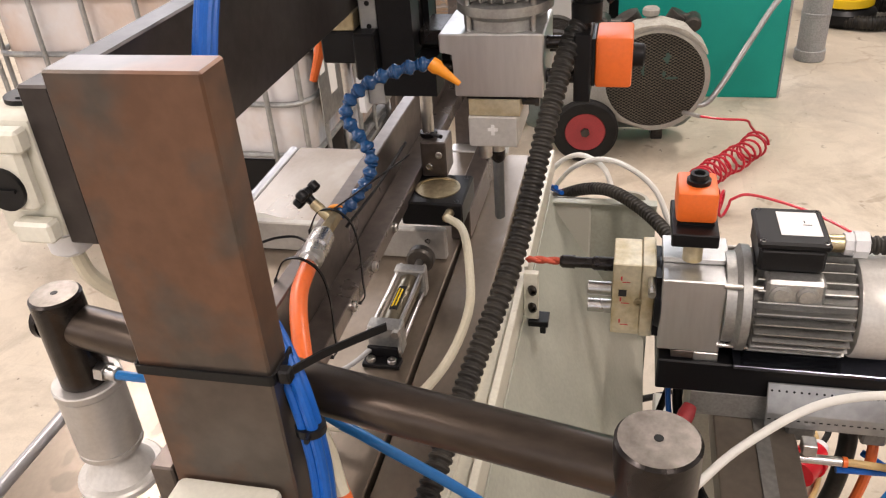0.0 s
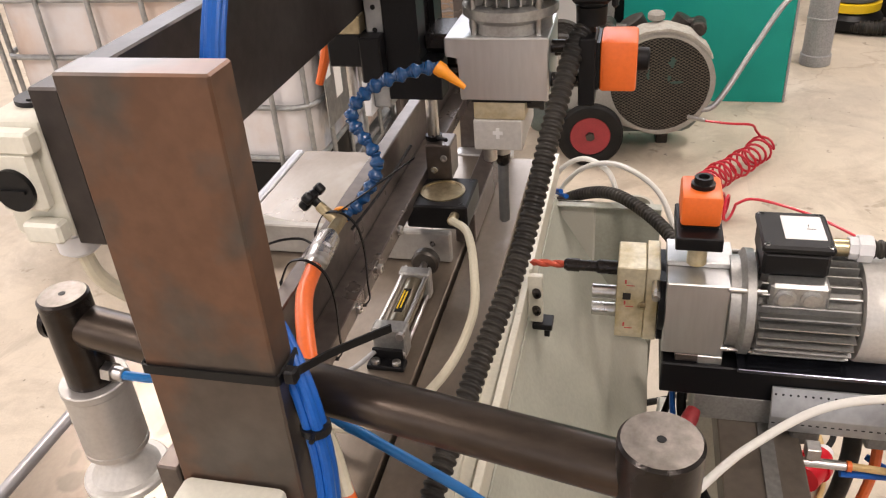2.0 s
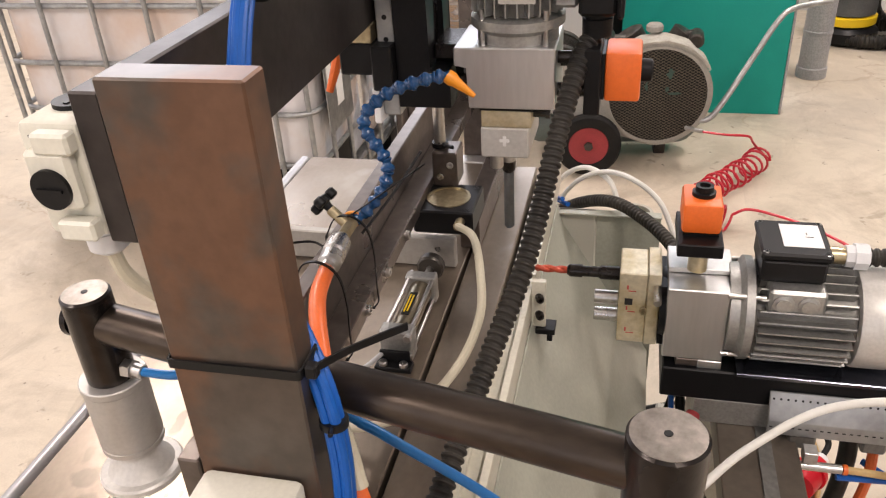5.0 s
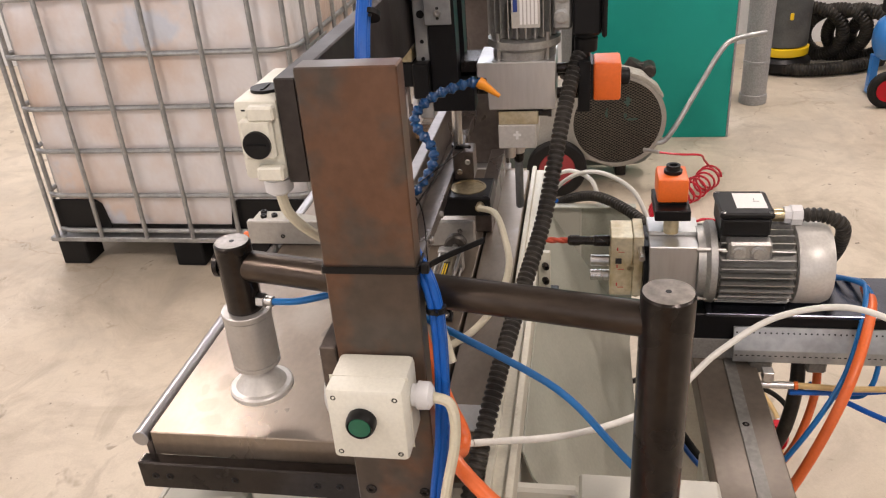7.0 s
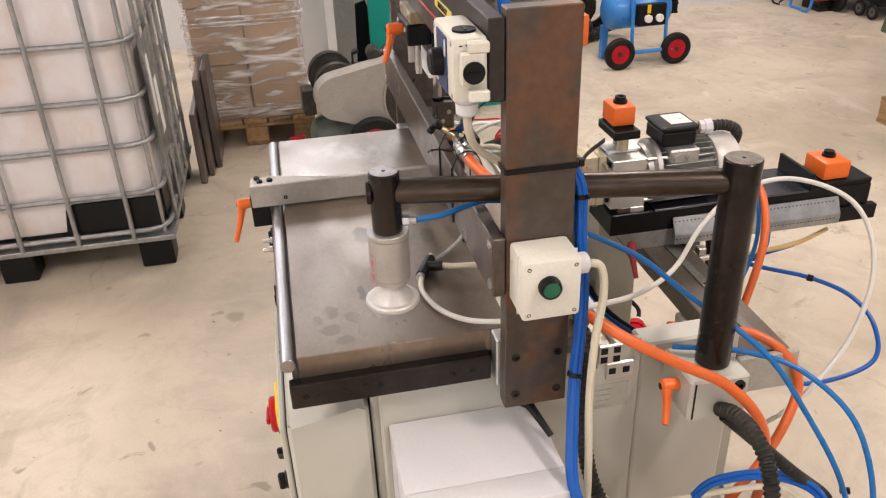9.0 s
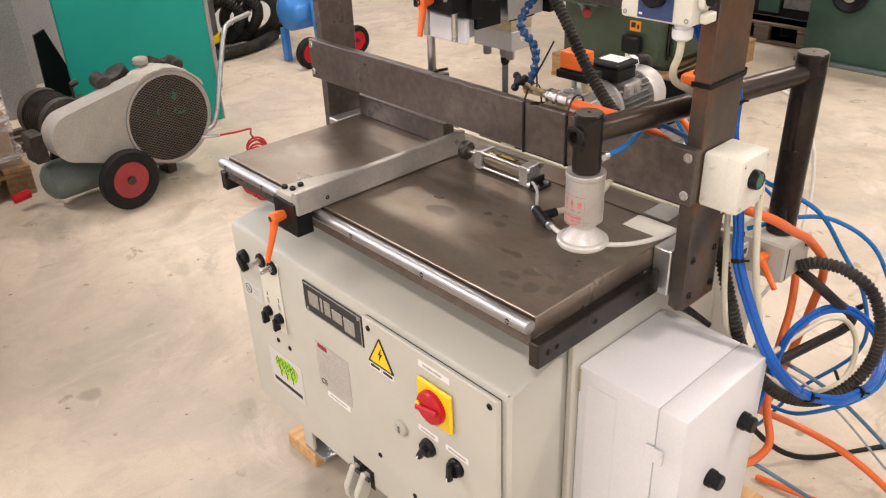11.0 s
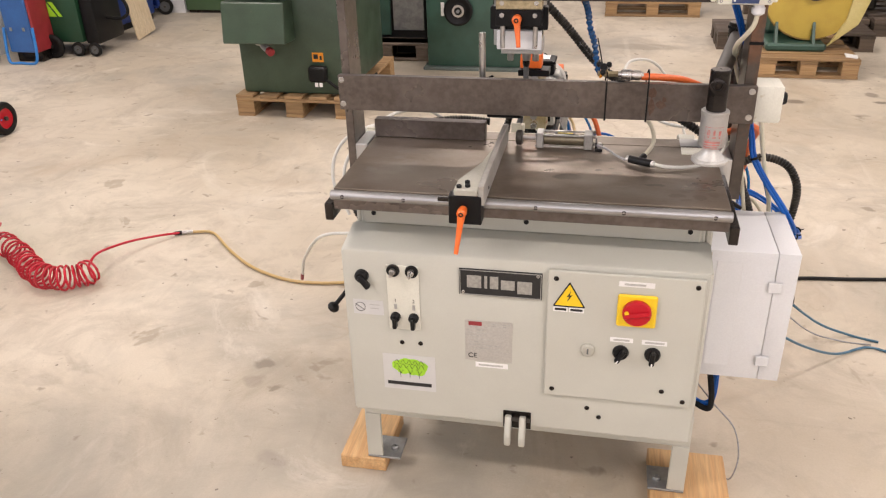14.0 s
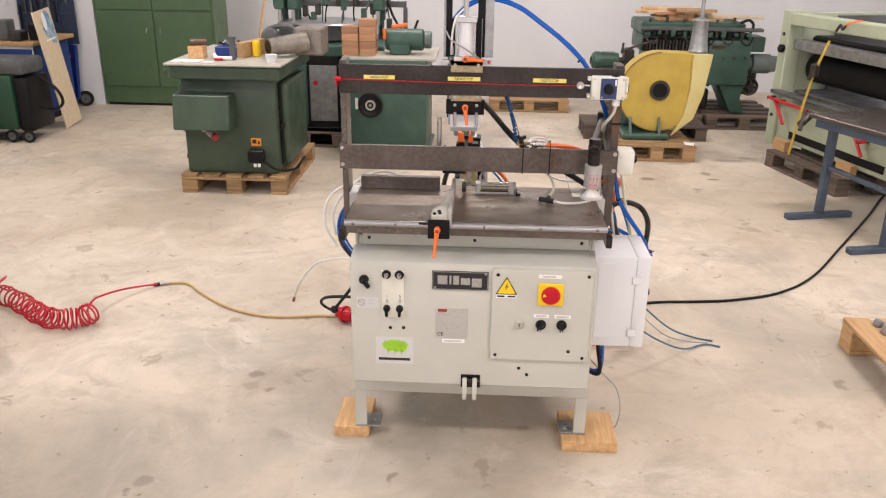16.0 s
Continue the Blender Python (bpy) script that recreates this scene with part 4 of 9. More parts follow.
clamp = P("rail_clamp", stop, BLACKMETAL, (box, -0.158, -0.085, -0.05, -0.013, 0.88, 0.947, 0.002), label="black clamp block")
P("clamp_strip", stop, DARKSTEEL, (box, -0.19, -0.148, -0.012, -0.006, 0.916, 0.924))


def lever(name, parent, base, out, along, length=0.062, material=ORANGE, label="orange clamping lever"):
    """An adjustable clamping lever: hub on base facing out, handle along."""
    base, out, along = Vector(base), Vector(out).normalized(), Vector(along).normalized()
    lv = P(name, parent, material, (lathe, base, base + out, [(0, 0.009), (0.012, 0.011), (0.026, 0.0105), (0.03, 0.006), (0.03, 0)]),
           (sweep, smooth_path([base + 0.02 * out, base + 0.022 * out + 0.4 * length * along, base + 0.03 * out + length * along], 6), lambda i: (0.0085, 0.0088, 0.0085, 0.008, 0.0074, 0.007, 0.0068, 0.0064, 0.006, 0.0058, 0.0055, 0.0052, 0.005)[min(i, 12)], 10), label=label)
    P("lever_screw", lv, DARKSTEEL, (bolt, base + 0.03 * out, out, 0.0055, 0.002))
    return lv


lever("clamp_lever", stop, (-0.125, -0.05, 0.917), (0, -1, 0), (-0.11, -0.16, -1), 0.09)

# columns and beams of the portal
for s in (-1, 1):
    face = 0.5 if s < 0 else 0.5062
    c = P("column", mc, RUSTY if s > 0 else STEEL, (box, min(s * 0.4785, s * face), max(s * 0.4785, s * face), 0.31, 0.405, 0.82, 1.412, 0.0015), label="brown flat steel column with rusty patches")
    for y in (0.326, 0.39):
        for z in (0.845, 0.912):
            P("bolt", c, DARKSTEEL, (bolt, (s * face, y, z), (s, 0, 0), 0.0065, 0.003))
    P("column_shim", c, ALU, (box, min(s * 0.4445, s * 0.4775), max(s * 0.4445, s * 0.4775), 0.305, 0.41, 0.84, 0.925, 0.002), label="bright aluminium spacer block")
ub = P("upper_beam", mc, BEAM, (box, -0.5, 0.503, 0.2885, 0.3095, 1.3, 1.402, 0.0015), label="dark flat steel upper beam")
lb = P("lower_beam", mc, STEEL, (box, -0.506, 0.508, 0.291, 0.3095, 1.022, 1.112, 0.0015), (box, -0.47, 0.47, 0.3097, 0.34, 1.03, 1.05, 0.001), label="grey flat steel lower beam")
for x in (-0.496, 0.496):
    for z in (1.038, 1.1):
        P("bolt", lb, BRIGHT, (bolt, (x, 0.291, z), (0, -1, 0), 0.0075, 0.0035))
for x in (0.03, 0.12, 0.2):
    P("bolt", lb, BRIGHT, (bolt, (x, 0.34, 1.04), (0, 1, 0), 0.006, 0.006))


def strap(bm, pts, w, t, axis):
    """A flat band through pts, w wide along axis."""
    p = smooth_path(pts, 8)
    a = Vector(axis) * w / 2
    rings = []
    for i, q in enumerate(p):
        d = (p[min(i + 1, len(p) - 1)] - p[max(i - 1, 0)]).normalized()
        n = d.cross(Vector(axis)).normalized() * t / 2
        rings.append([bm.verts.new(q + a + n), bm.verts.new(q - a + n), bm.verts.new(q - a - n), bm.verts.new(q + a - n)])
    return skin(bm, rings)


for x in (0.165, 0.262):
    P("cable_tie", lb, BLACK, (box, x - 0.002, x + 0.002, 0.2885, 0.2908, 1.02, 1.113), (strap, [(x, 0.2895, 1.112), (x, 0.303, 1.1355), (x, 0.322, 1.1385), (x - 0.003, 0.337, 1.122), (x - 0.004, 0.342, 1.09), (x, 0.3425, 1.05), (x, 0.3425, 1.03), (x, 0.3375, 1.0215)], 0.003, 0.0014, (1, 0, 0)), (box, x - 0.002, x + 0.002, 0.2885, 0.3375, 1.0185, 1.0205))
P("tie_tail", lb, BLACK, (strap, [(0.156, 0.308, 1.128), (0.15, 0.34, 1.15), (0.143, 0.372, 1.172), (0.136, 0.401, 1.192)], 0.003, 0.0014, (1, 0, 0)))
STAIN = surf("rust_stain", (0.095, 0.048, 0.03), 0.6, 0.2, other=(0.14, 0.09, 0.065), big=60, amount=0.8, fine=240, grain=0.1, spread=0.08)
rnd = random.Random(9)
for cx, cz, rx_, rz_ in ((0.273, 1.09, 0.012, 0.015), (0.272, 1.058, 0.009, 0.024), (0.294, 1.062, 0.013, 0.011), (0.301, 1.074, 0.006, 0.007)):
    bm = B()
    bm.faces.new([bm.verts.new((cx + rx_ * rnd.uniform(0.65, 1.05) * math.cos(2 * math.pi * q / 18), 0.2907, cz + rz_ * rnd.uniform(0.65, 1.05) * math.sin(2 * math.pi * q / 18))) for q in range(18)])
    part("rust_stain", bm, STAIN, lb, flat=True)
tie = P("cable_tie", mc, BLACK, (strap, [(0.476, 0.3085, 1.207), (0.49, 0.3082, 1.207), (0.504, 0.3082, 1.207), (0.5074, 0.3094, 1.207), (0.508, 0.313, 1.207), (0.508, 0.33, 1.207), (0.508, 0.36, 1.207), (0.508, 0.39, 1.207), (0.508, 0.402, 1.207), (0.5074, 0.4058, 1.207), (0.504, 0.407, 1.207), (0.49, 0.407, 1.207), (0.476, 0.4068, 1.207)], 0.0072, 0.0018, (0, 0, 1)), label="wide black cable tie with loose tail")
P("tie_head", tie, BLACK, (box, 0.4955, 0.5045, 0.4082, 0.417, 1.2015, 1.2125, 0.0015), (strap, [(0.499, 0.413, 1.207), (0.478, 0.43, 1.208), (0.462, 0.447, 1.209), (0.447, 0.466, 1.211)], 0.0062, 0.0016, (0, 0, 1)))

# emergency rope and switch box on the upper beam
rope = P("rope", ub, RED, (hose, [(-0.49, 0.278, 1.352), (0.0, 0.277, 1.345), (0.37, 0.278, 1.345)], 0.0016, 8, 10), label="red emergency stop rope")
P("rope_end", rope, RED, (rod, (-0.512, 0.281, 1.353), (-0.487, 0.279, 1.352), 0.008, 12, 0.002), (rod, (-0.505, 0.275, 1.325), (-0.505, 0.275, 1.352), 0.0035, 8))
for x, a, b in ((-0.355, -0.41, -0.3), (-0.055, -0.112, 0.002), (0.245, 0.187, 0.303)):
    st = P("yellow_sticker", ub, LEMON, (box, a, b, 0.287, 0.2883, 1.352, 1.366), label="yellow emergency stop sticker")
    lettering("words", "NØDSTOP", Matrix.Translation((x, 0.2866, 1.3588)) @ Matrix.Rotation(radians(90), 4, "X"), 0.0135, INK, st)
P("rope_eye", ub, BRIGHT, (lathe, (0.352, 0.2885, 1.347), (0.352, 0, 1.347), [(0, 0.008), (0.01, 0.008), (0.01, 0.013), (0.015, 0.013), (0.015, 0.006), (0.012, 0)]), (rod, (0.352, 0.279, 1.347), (0.385, 0.277, 1.347), 0.0035, 10))
LEVEL = BASE[mc]
BASE[mc] = LEVEL + Vector((0, 0, 0.007))
sb = P("switch_box", mc, BOXWHITE, (box, 0.388, 0.503, 0.245, 0.2882, 1.31, 1.389, 0.005, 2), label="white pull-rope switch box with blue front")
for z0, z1 in ((1.313, 1.327), (1.372, 1.386)):
    for xx in (0.376, 0.5035):
        P("lug", sb, BOXWHITE, (box, xx, xx + 0.0115, 0.262, 0.288, z0, z1, 0.002))
P("side_cover", sb, BOXWHITE, (box, 0.5034, 0.514, 0.252, 0.284, 1.334, 1.374, 0.003))
P("blue_front", sb, BLUEPANEL, (box, 0.418, 0.474, 0.2432, 0.2449, 1.314, 1.384))
P("front_print", sb, PAPER, (box, 0.466, 0.472, 0.2424, 0.243, 1.36, 1.38))
P("front_print", sb, PAPER, (box, 0.421, 0.426, 0.2424, 0.243, 1.318, 1.321))
P("rotary_knob", sb, BLACK, (lathe, (0.446, 0.2432, 1.348), (0.446, 0, 1.348), [(0, 0.018), (0.013, 0.0165), (0.016, 0.014), (0.016, 0)]), label="black rotary knob")
P("side_cap", sb, BLACK, (lathe, (0.514, 0.268, 1.35), (1, 0.268, 1.35), [(0, 0.0135), (0.003, 0.0135), (0.003, 0.011), (0.0024, 0)]), (box, 0.516, 0.5185, 0.259, 0.277, 1.349, 1.351), label="black screw cap")
P("top_cap", sb, BLACK, (lathe, (0.47, 0.267, 1.3892), (0.47, 0.267, 2), [(0, 0.0145), (0.003, 0.0145), (0.003, 0.012), (0.0025, 0)]), (box, 0.46, 0.48, 0.2655, 0.2685, 1.391, 1.393))
for x in (0.396, 0.495):
    for z in (1.318, 1.381):
        P("screw", sb, GALV, (bolt, (x, 0.245, z), (0, -1, 0), 0.0036, 0.0015))
P("print", sb, INK, (box, 0.5032, 0.5036, 0.253, 0.257, 1.379, 1.3805), (box, 0.5032, 0.5036, 0.261, 0.281, 1.379, 1.381))
P("cable_gland", sb, WHITE, (lathe, (0.478, 0.267, 1.3105), (0.478, 0.267, 0), [(0, 0.012), (0.008, 0.012), (0.008, 0.0145), (0.021, 0.014), (0.025, 0.009), (0.025, 0)]))
P("cable", sb, CREAMTUBE, (hose, [(0.478, 0.267, 1.286), (0.474, 0.27, 1.262), (0.46, 0.282, 1.235), (0.45, 0.31, 1.21), (0.455, 0.36, 1.18), (0.468, 0.41, 1.14), (0.486, 0.43, 1.09)], 0.0055))

# push-button box on the column
BASE[mc] = LEVEL - Vector((0, 0, 0.006))
bb = P("button_box", mc, surf("oil_stained_white_plastic", (0.72, 0.71, 0.62), 0.42, other=(0.64, 0.62, 0.52), big=9, amount=0.5, fine=240, grain=0.03, bump=0.08, spots=(0.48, 0.4, 0.24), spot_scale=20, spot_at=0.67), (box, 0.5065, 0.572, 0.314, 0.395, 1.012, 1.101, 0.006, 2), label="aged white push-button box")
P("lid_joint", bb, BOXWHITE, (box, 0.5475, 0.5485, 0.3136, 0.3954, 1.0116, 1.1014))
for y in (0.323, 0.386):
    for z in (1.022, 1.091):
        P("screw", bb, DARKSTEEL, (bolt, (0.572, y, z), (1, 0, 0), 0.0035, 0.001))
pb = P("push_button", bb, BLACK, (lathe, (0.572, 0.35, 1.064), (1, 0.35, 1.064), [(0, 0.0155), (0.005, 0.0155), (0.01, 0.0147), (0.013, 0.0128), (0.011, 0.0118), (0.009, 0)]), label="black ringed green push button")
P("lens", pb, LENS, (lathe, (0.5815, 0.35, 1.064), (1, 0.35, 1.064), [(0, 0.0117), (0.0025, 0.0113), (0.003, 0)]))
P("cable_gland", bb, WHITE, (lathe, (0.535, 0.3955, 1.07), (0.535, 1, 1.066), [(0, 0.012), (0.006, 0.012), (0.006, 0.015), (0.018, 0.0145), (0.022, 0.009), (0.022, 0)]))
P("cable", bb, CREAMTUBE, (hose, [(0.535, 0.415, 1.069), (0.537, 0.435, 1.06), (0.545, 0.438, 1.02), (0.557, 0.425, 0.95), (0.575, 0.415, 0.86), (0.6, 0.41, 0.76), (0.607, 0.41, 0.6), (0.585, 0.42, 0.46), (0.5, 0.46, 0.38), (0.42, 0.5, 0.34)], 0.0058))

BASE[mc] = LEVEL
# black clamping lever under the column
lever("column_lever", mc, (0.481, 0.352, 0.82), (-0.4, 0, -0.9), (0.056, 0.026, -0.024), 0.067, BLACK, "long black clamping lever")

# air-operated clamp on its swivel arm
arm = P("swivel_post", mc, DARKSTEEL, (rod, (0.5, 0.648, 0.842), (0.5, 0.648, 1.185), 0.0265, 32, 0.002), label="blackened round steel post")
P("turned_end", arm, WORNSTEEL, (rod, (0.5, 0.648, 1.184), (0.5, 0.648, 1.1853), 0.0245, 32), label="bare worn steel end of the post")
P("centre_hole", arm, BLACK, (rod, (0.5, 0.648, 1.1845), (0.5, 0.648, 1.1856), 0.003, 12))
P("swivel_arm", arm, BROWNBAR, (rod, (0.494, 0.628, 1.15), (0.404, 0.18, 1.152), 0.0185, 28))
cb = P("clamp_block", arm, CREAM, (box, 0.45, 0.545, 0.592, 0.69, 0.765, 0.8415, 0.004), label="cream split clamp block")
P("bolt", cb, DARKSTEEL, (bolt, (0.545, 0.672, 0.825), (1, 0, 0), 0.009, 0.006))
P("split", cb, DARKSTEEL, (box, 0.5452, 0.5458, 0.598, 0.601, 0.77, 0.838))
lever("clamp_lever", arm, (0.505, 0.592, 0.812), (0, -1, 0), (0.75, -0.15, -0.62), 0.06)
P("elbow_fitting", arm, BRIGHT, (rod, (0.46, 0.57, 0.85), (0.46, 0.545, 0.85), 0.009, 6), (rod, (0.44, 0.56, 0.85), (0.46, 0.56, 0.85), 0.006, 10))
cyl = P("clamp_cylinder", mc, MATTEALU, (lathe, (0.404, 0.165, 1.012), (0.404, 0.165, 2), [(0, 0.0265), (0.001, 0.028), (0.002, 0.0292), (0.007, 0.0292), (0.0075, 0.0282), (0.0085, 0.0282), (0.009, 0.0292), (0.0725, 0.0292), (0.073, 0.0284), (0.0738, 0.0284), (0.0742, 0.0303), (0.0802, 0.0303), (0.0812, 0.0293), (0.0812, 0)], {"seg": 40}), label="silver air clamp cylinder with red print")
P("black_head", cyl, DARKSTEEL, (rod, (0.404, 0.165, 1.0925), (0.404, 0.165, 1.184), 0.0215, 32, 0.002))
P("turned_end", cyl, WORNSTEEL, (rod, (0.404, 0.165, 1.183), (0.404, 0.165, 1.1843), 0.0195, 32), label="bare worn steel end of the head")
P("cross_hole", cyl, BLACK, (rod, (0.404, 0.165, 1.1836), (0.404, 0.165, 1.1846), 0.003, 12))
P("boss", cyl, DARKSTEEL, (lathe, (0.4, 0.146, 1.152), (0.397, 0.12, 1.152), [(0, 0.0165), (0.006, 0.0165), (0.007, 0.0145), (0.007, 0.0088), (0.001, 0.0085), (0.001, 0)]))
P("foot", cyl, PALECAST, (lathe, (0.404, 0.165, 0.973), (0.404, 0.165, 2), [(0, 0.0385), (0.002, 0.04), (0.007, 0.04), (0.009, 0.038), (0.0095, 0.032), (0.012, 0.03), (0.026, 0.0195), (0.03, 0.018), (0.04, 0.0175), (0.04, 0)], {"seg": 40}), label="round pale clamp foot")
bm = B()


def curved_bar(a0, a1, z0, z1, r=0.0295):
    n = max(1, int((a1 - a0) / 5))
    for j in range(n):
        p, q = radians(a0 + (a1 - a0) * j / n), radians(a0 + (a1 - a0) * (j + 1) / n)
        bm.faces.new([bm.verts.new((0.404 + r * math.cos(a), 0.165 + r * math.sin(a), h)) for a, h in ((p, z0), (q, z0), (q, z1), (p, z1))])


for a in (20, 140, 260):
    P("foot_screw", cyl, DARKSTEEL, (bolt, (0.404 + 0.035 * math.cos(radians(a)), 0.165 + 0.035 * math.sin(radians(a)), 0.9815), (0, 0, 1), 0.0025, 0.0012))
for a0, a1, z0, z1 in ((-121, -107, 1.0435, 1.052), (-118, -110, 1.052, 1.056), (-118, -110, 1.038, 1.0415), (-95, -86, 1.0425, 1.056), (-98, -83, 1.0365, 1.0405), (-72, -60, 1.042, 1.0535), (-70, -62, 1.036, 1.04), (-128, -58, 1.025, 1.0295), (-128, -62, 1.0195, 1.023), (-128, -70, 1.0145, 1.0172), (-130, -52, 1.061, 1.0622), (-130, -52, 1.031, 1.0319), (-130, -52, 1.0118, 1.0128), (-131, -130, 1.012, 1.062), (-52, -51, 1.012, 1.062)):
    curved_bar(a0, a1, z0, z1)
part("red_print", bm, surf("worn_red_print", (0.58, 0.17, 0.15), 0.5, other=(0.55, 0.36, 0.33), big=90, amount=0.8, bump=0.0), cyl, flat=True)
P("air_fitting", cyl, BRIGHT, (rod, (0.409, 0.186, 1.108), (0.41, 0.195, 1.108), 0.009, 6), (rod, (0.41, 0.195, 1.108), (0.412, 0.206, 1.1078), 0.0065, 16, 0.001))
P("blue_tube", cyl, LIGHTBLUE, (hose, [(0.412, 0.205, 1.1078), (0.416, 0.24, 1.112), (0.41, 0.28, 1.119), (0.405, 0.31, 1.121), (0.408, 0.345, 1.115), (0.413, 0.375, 1.1), (0.416, 0.405, 1.082)], 0.0042))

# small pneumatic side stop on the table
sc = P("stop_cylinder", mc, BRONZE, (rod, (0.0165, 0.349, 0.946), (0.1175, 0.349, 0.946), 0.0155, 24), label="small tie-rod air cylinder")
P("end_block", sc, CAST, (box, -0.002, 0.016, 0.328, 0.37, 0.926, 0.966, 0.002))
P("end_block", sc, CAST, (box, 0.118, 0.14, 0.328, 0.37, 0.926, 0.966, 0.002))
for y in (0.333, 0.365):
    for z in (0.931, 0.961):
        P("tie_rod", sc, BRIGHT, (rod, (-0.006, y, z), (0.146, y, z), 0.0028, 10), (rod, (0.1405, y, z), (0.1465, y, z), 0.0052, 6))
P("yellow_label", sc, BLACK, (box, 0.045, 0.095, 0.344, 0.354, 0.9606, 0.962))
P("label_print", sc, YELLOW, (box, 0.05, 0.09, 0.3455, 0.3475, 0.9621, 0.9624), (box, 0.052, 0.088, 0.3495, 0.3515, 0.9621, 0.9624))
P("piston_rod", sc, BRIGHT, (rod, (-0.04, 0.349, 0.946), (-0.0025, 0.349, 0.946), 0.005, 14))
P("knurled_knob", sc, DIRTYIRON, (rod, (-0.055, 0.349, 0.946), (-0.038, 0.349, 0.946), 0.0195, 28, 0.003))
P("bracket", sc, BLACKMETAL, (box, 0.1465, 0.165, 0.326, 0.372, 0.9235, 0.93, 0.001), (box, 0.1465, 0.151, 0.33, 0.368, 0.93, 0.945, 0.001))
for y in (0.336, 0.362):
    P("bolt", sc, BRIGHT, (bolt, (0.158, y, 0.93), (0, 0, 1), 0.0055, 0.006))
P("grey_tube", sc, GREYPIPE, (hose, [(0.146, 0.335, 0.94), (0.175, 0.318, 0.936), (0.2, 0.29, 0.93), (0.225, 0.262, 0.93), (0.243, 0.247, 0.936)], 0.003))
tf = P("tee_fitting", mc, BLACK, (rod, (0.23, 0.2545, 0.936), (0.282, 0.2285, 0.936), 0.0092, 16, 0.001), (rod, (0.254, 0.242, 0.937), (0.266, 0.268, 0.94), 0.008, 14, 0.001), label="black tube tee fitting")
P("tube_collar", tf, BRIGHT, (rod, (0.224, 0.2575, 0.936), (0.234, 0.2525, 0.936), 0.0072, 14))
P("tube_collar", tf, BRIGHT, (rod, (0.279, 0.23, 0.936), (0.289, 0.225, 0.936), 0.0072, 14))
P("white_tube", tf, WHITETUBE, (hose, [(0.278, 0.2305, 0.937), (0.32, 0.223, 0.932), (0.38, 0.24, 0.93), (0.43, 0.28, 0.935), (0.462, 0.35, 0.945), (0.47, 0.42, 0.953), (0.463, 0.443, 0.951)], 0.0042))

# blow-off: valve, connectors, segmented hose
vv = P("air_valve", mc, BRASS, (rod, (0.142, 0.318, 1.126), (0.19, 0.318, 1.126), 0.0075, 6), (rod, (0.165, 0.318, 1.126), (0.158, 0.296, 1.142), 0.006, 14), label="brass air valve with black handwheel")
hx, hd = Vector((0.157, 0.294, 1.144)), Vector((-0.15, -0.72, 0.62)).normalized()
hu_, hw_ = hd.orthogonal().normalized(), hd.cross(hd.orthogonal().normalized())
bm = lathe(B(), hx - 0.004 * hd, hx + hd, [(0, 0.004), (0.008, 0.0055), (0.01, 0.009), (0.017, 0.009), (0.019, 0.006), (0.019, 0)], 14)
for k in range(3):
    a = 2 * math.pi * k / 3 + 0.6
    q = hx + 0.0095 * hd + 0.0135 * (math.cos(a) * hu_ + math.sin(a) * hw_)
    lathe(bm, q - 0.0055 * hd, q + hd, [(0, 0.0045), (0.002, 0.0064), (0.009, 0.0064), (0.011, 0.0045)], 12)
part("handwheel", bm, BLACK, vv, "black three-lobed handwheel")
P("clamp_ring", vv, NOZZLE, (rod, (0.147, 0.316, 1.127), (0.1515, 0.317, 1.1265), 0.0105, 14, 0.001))
P("coupling", vv, BRIGHT, (lathe, (0.19, 0.318, 1.126), (0.27, 0.322, 1.122), [(0, 0.008), (0.008, 0.0085), (0.008, 0.0125), (0.03, 0.013), (0.032, 0.0105), (0.036, 0.0105), (0.036, 0.0125), (0.052, 0.012), (0.054, 0.009), (0.06, 0.0085), (0.06, 0)], {"seg": 14}))
P("orange_hose", vv, ORANGE_HOSE, (hose, [(0.245, 0.32, 1.121), (0.295, 0.328, 1.118), (0.353, 0.351, 1.105), (0.41, 0.38, 1.07), (0.44, 0.41, 1.0), (0.455, 0.43, 0.96), (0.48, 0.432, 0.955), (0.515, 0.428, 0.975), (0.554, 0.481, 0.947), (0.562, 0.555, 0.899), (0.565, 0.638, 0.845), (0.575, 0.701, 0.766), (0.55, 0.743, 0.631), (0.52, 0.76, 0.483), (0.47, 0.8, 0.3), (0.3, 0.88, 0.08), (0.1, 0.95, 0.012), (-0.1, 1.0, 0.009)], 0.0085, 12))
P("loose_wire", vv, BLACK, (hose, [(0.2, 0.305, 1.116), (0.19, 0.285, 1.118), (0.2, 0.268, 1.122), (0.225, 0.26, 1.13)], 0.0015, 6), (hose, [(0.16, 0.33, 1.115), (0.13, 0.36, 1.15), (0.09, 0.385, 1.185)], 0.0016, 6))
path = smooth_path([(0.15, 0.318, 1.126), (0.142, 0.33, 1.131), (0.138, 0.341, 1.145), (0.135, 0.352, 1.161), (0.131, 0.359, 1.184), (0.127, 0.351, 1.199), (0.124, 0.341, 1.212), (0.12, 0.331, 1.224), (0.116, 0.333, 1.238), (0.113, 0.35, 1.255), (0.109, 0.371, 1.266), (0.105, 0.392, 1.272), (0.102, 0.408, 1.276), (0.098, 0.424, 1.276)], 16)
lens_, acc = 0.0, [0.0]
for a, b in zip(path, path[1:]):
    lens_ += (b - a).length
    acc.append(lens_)
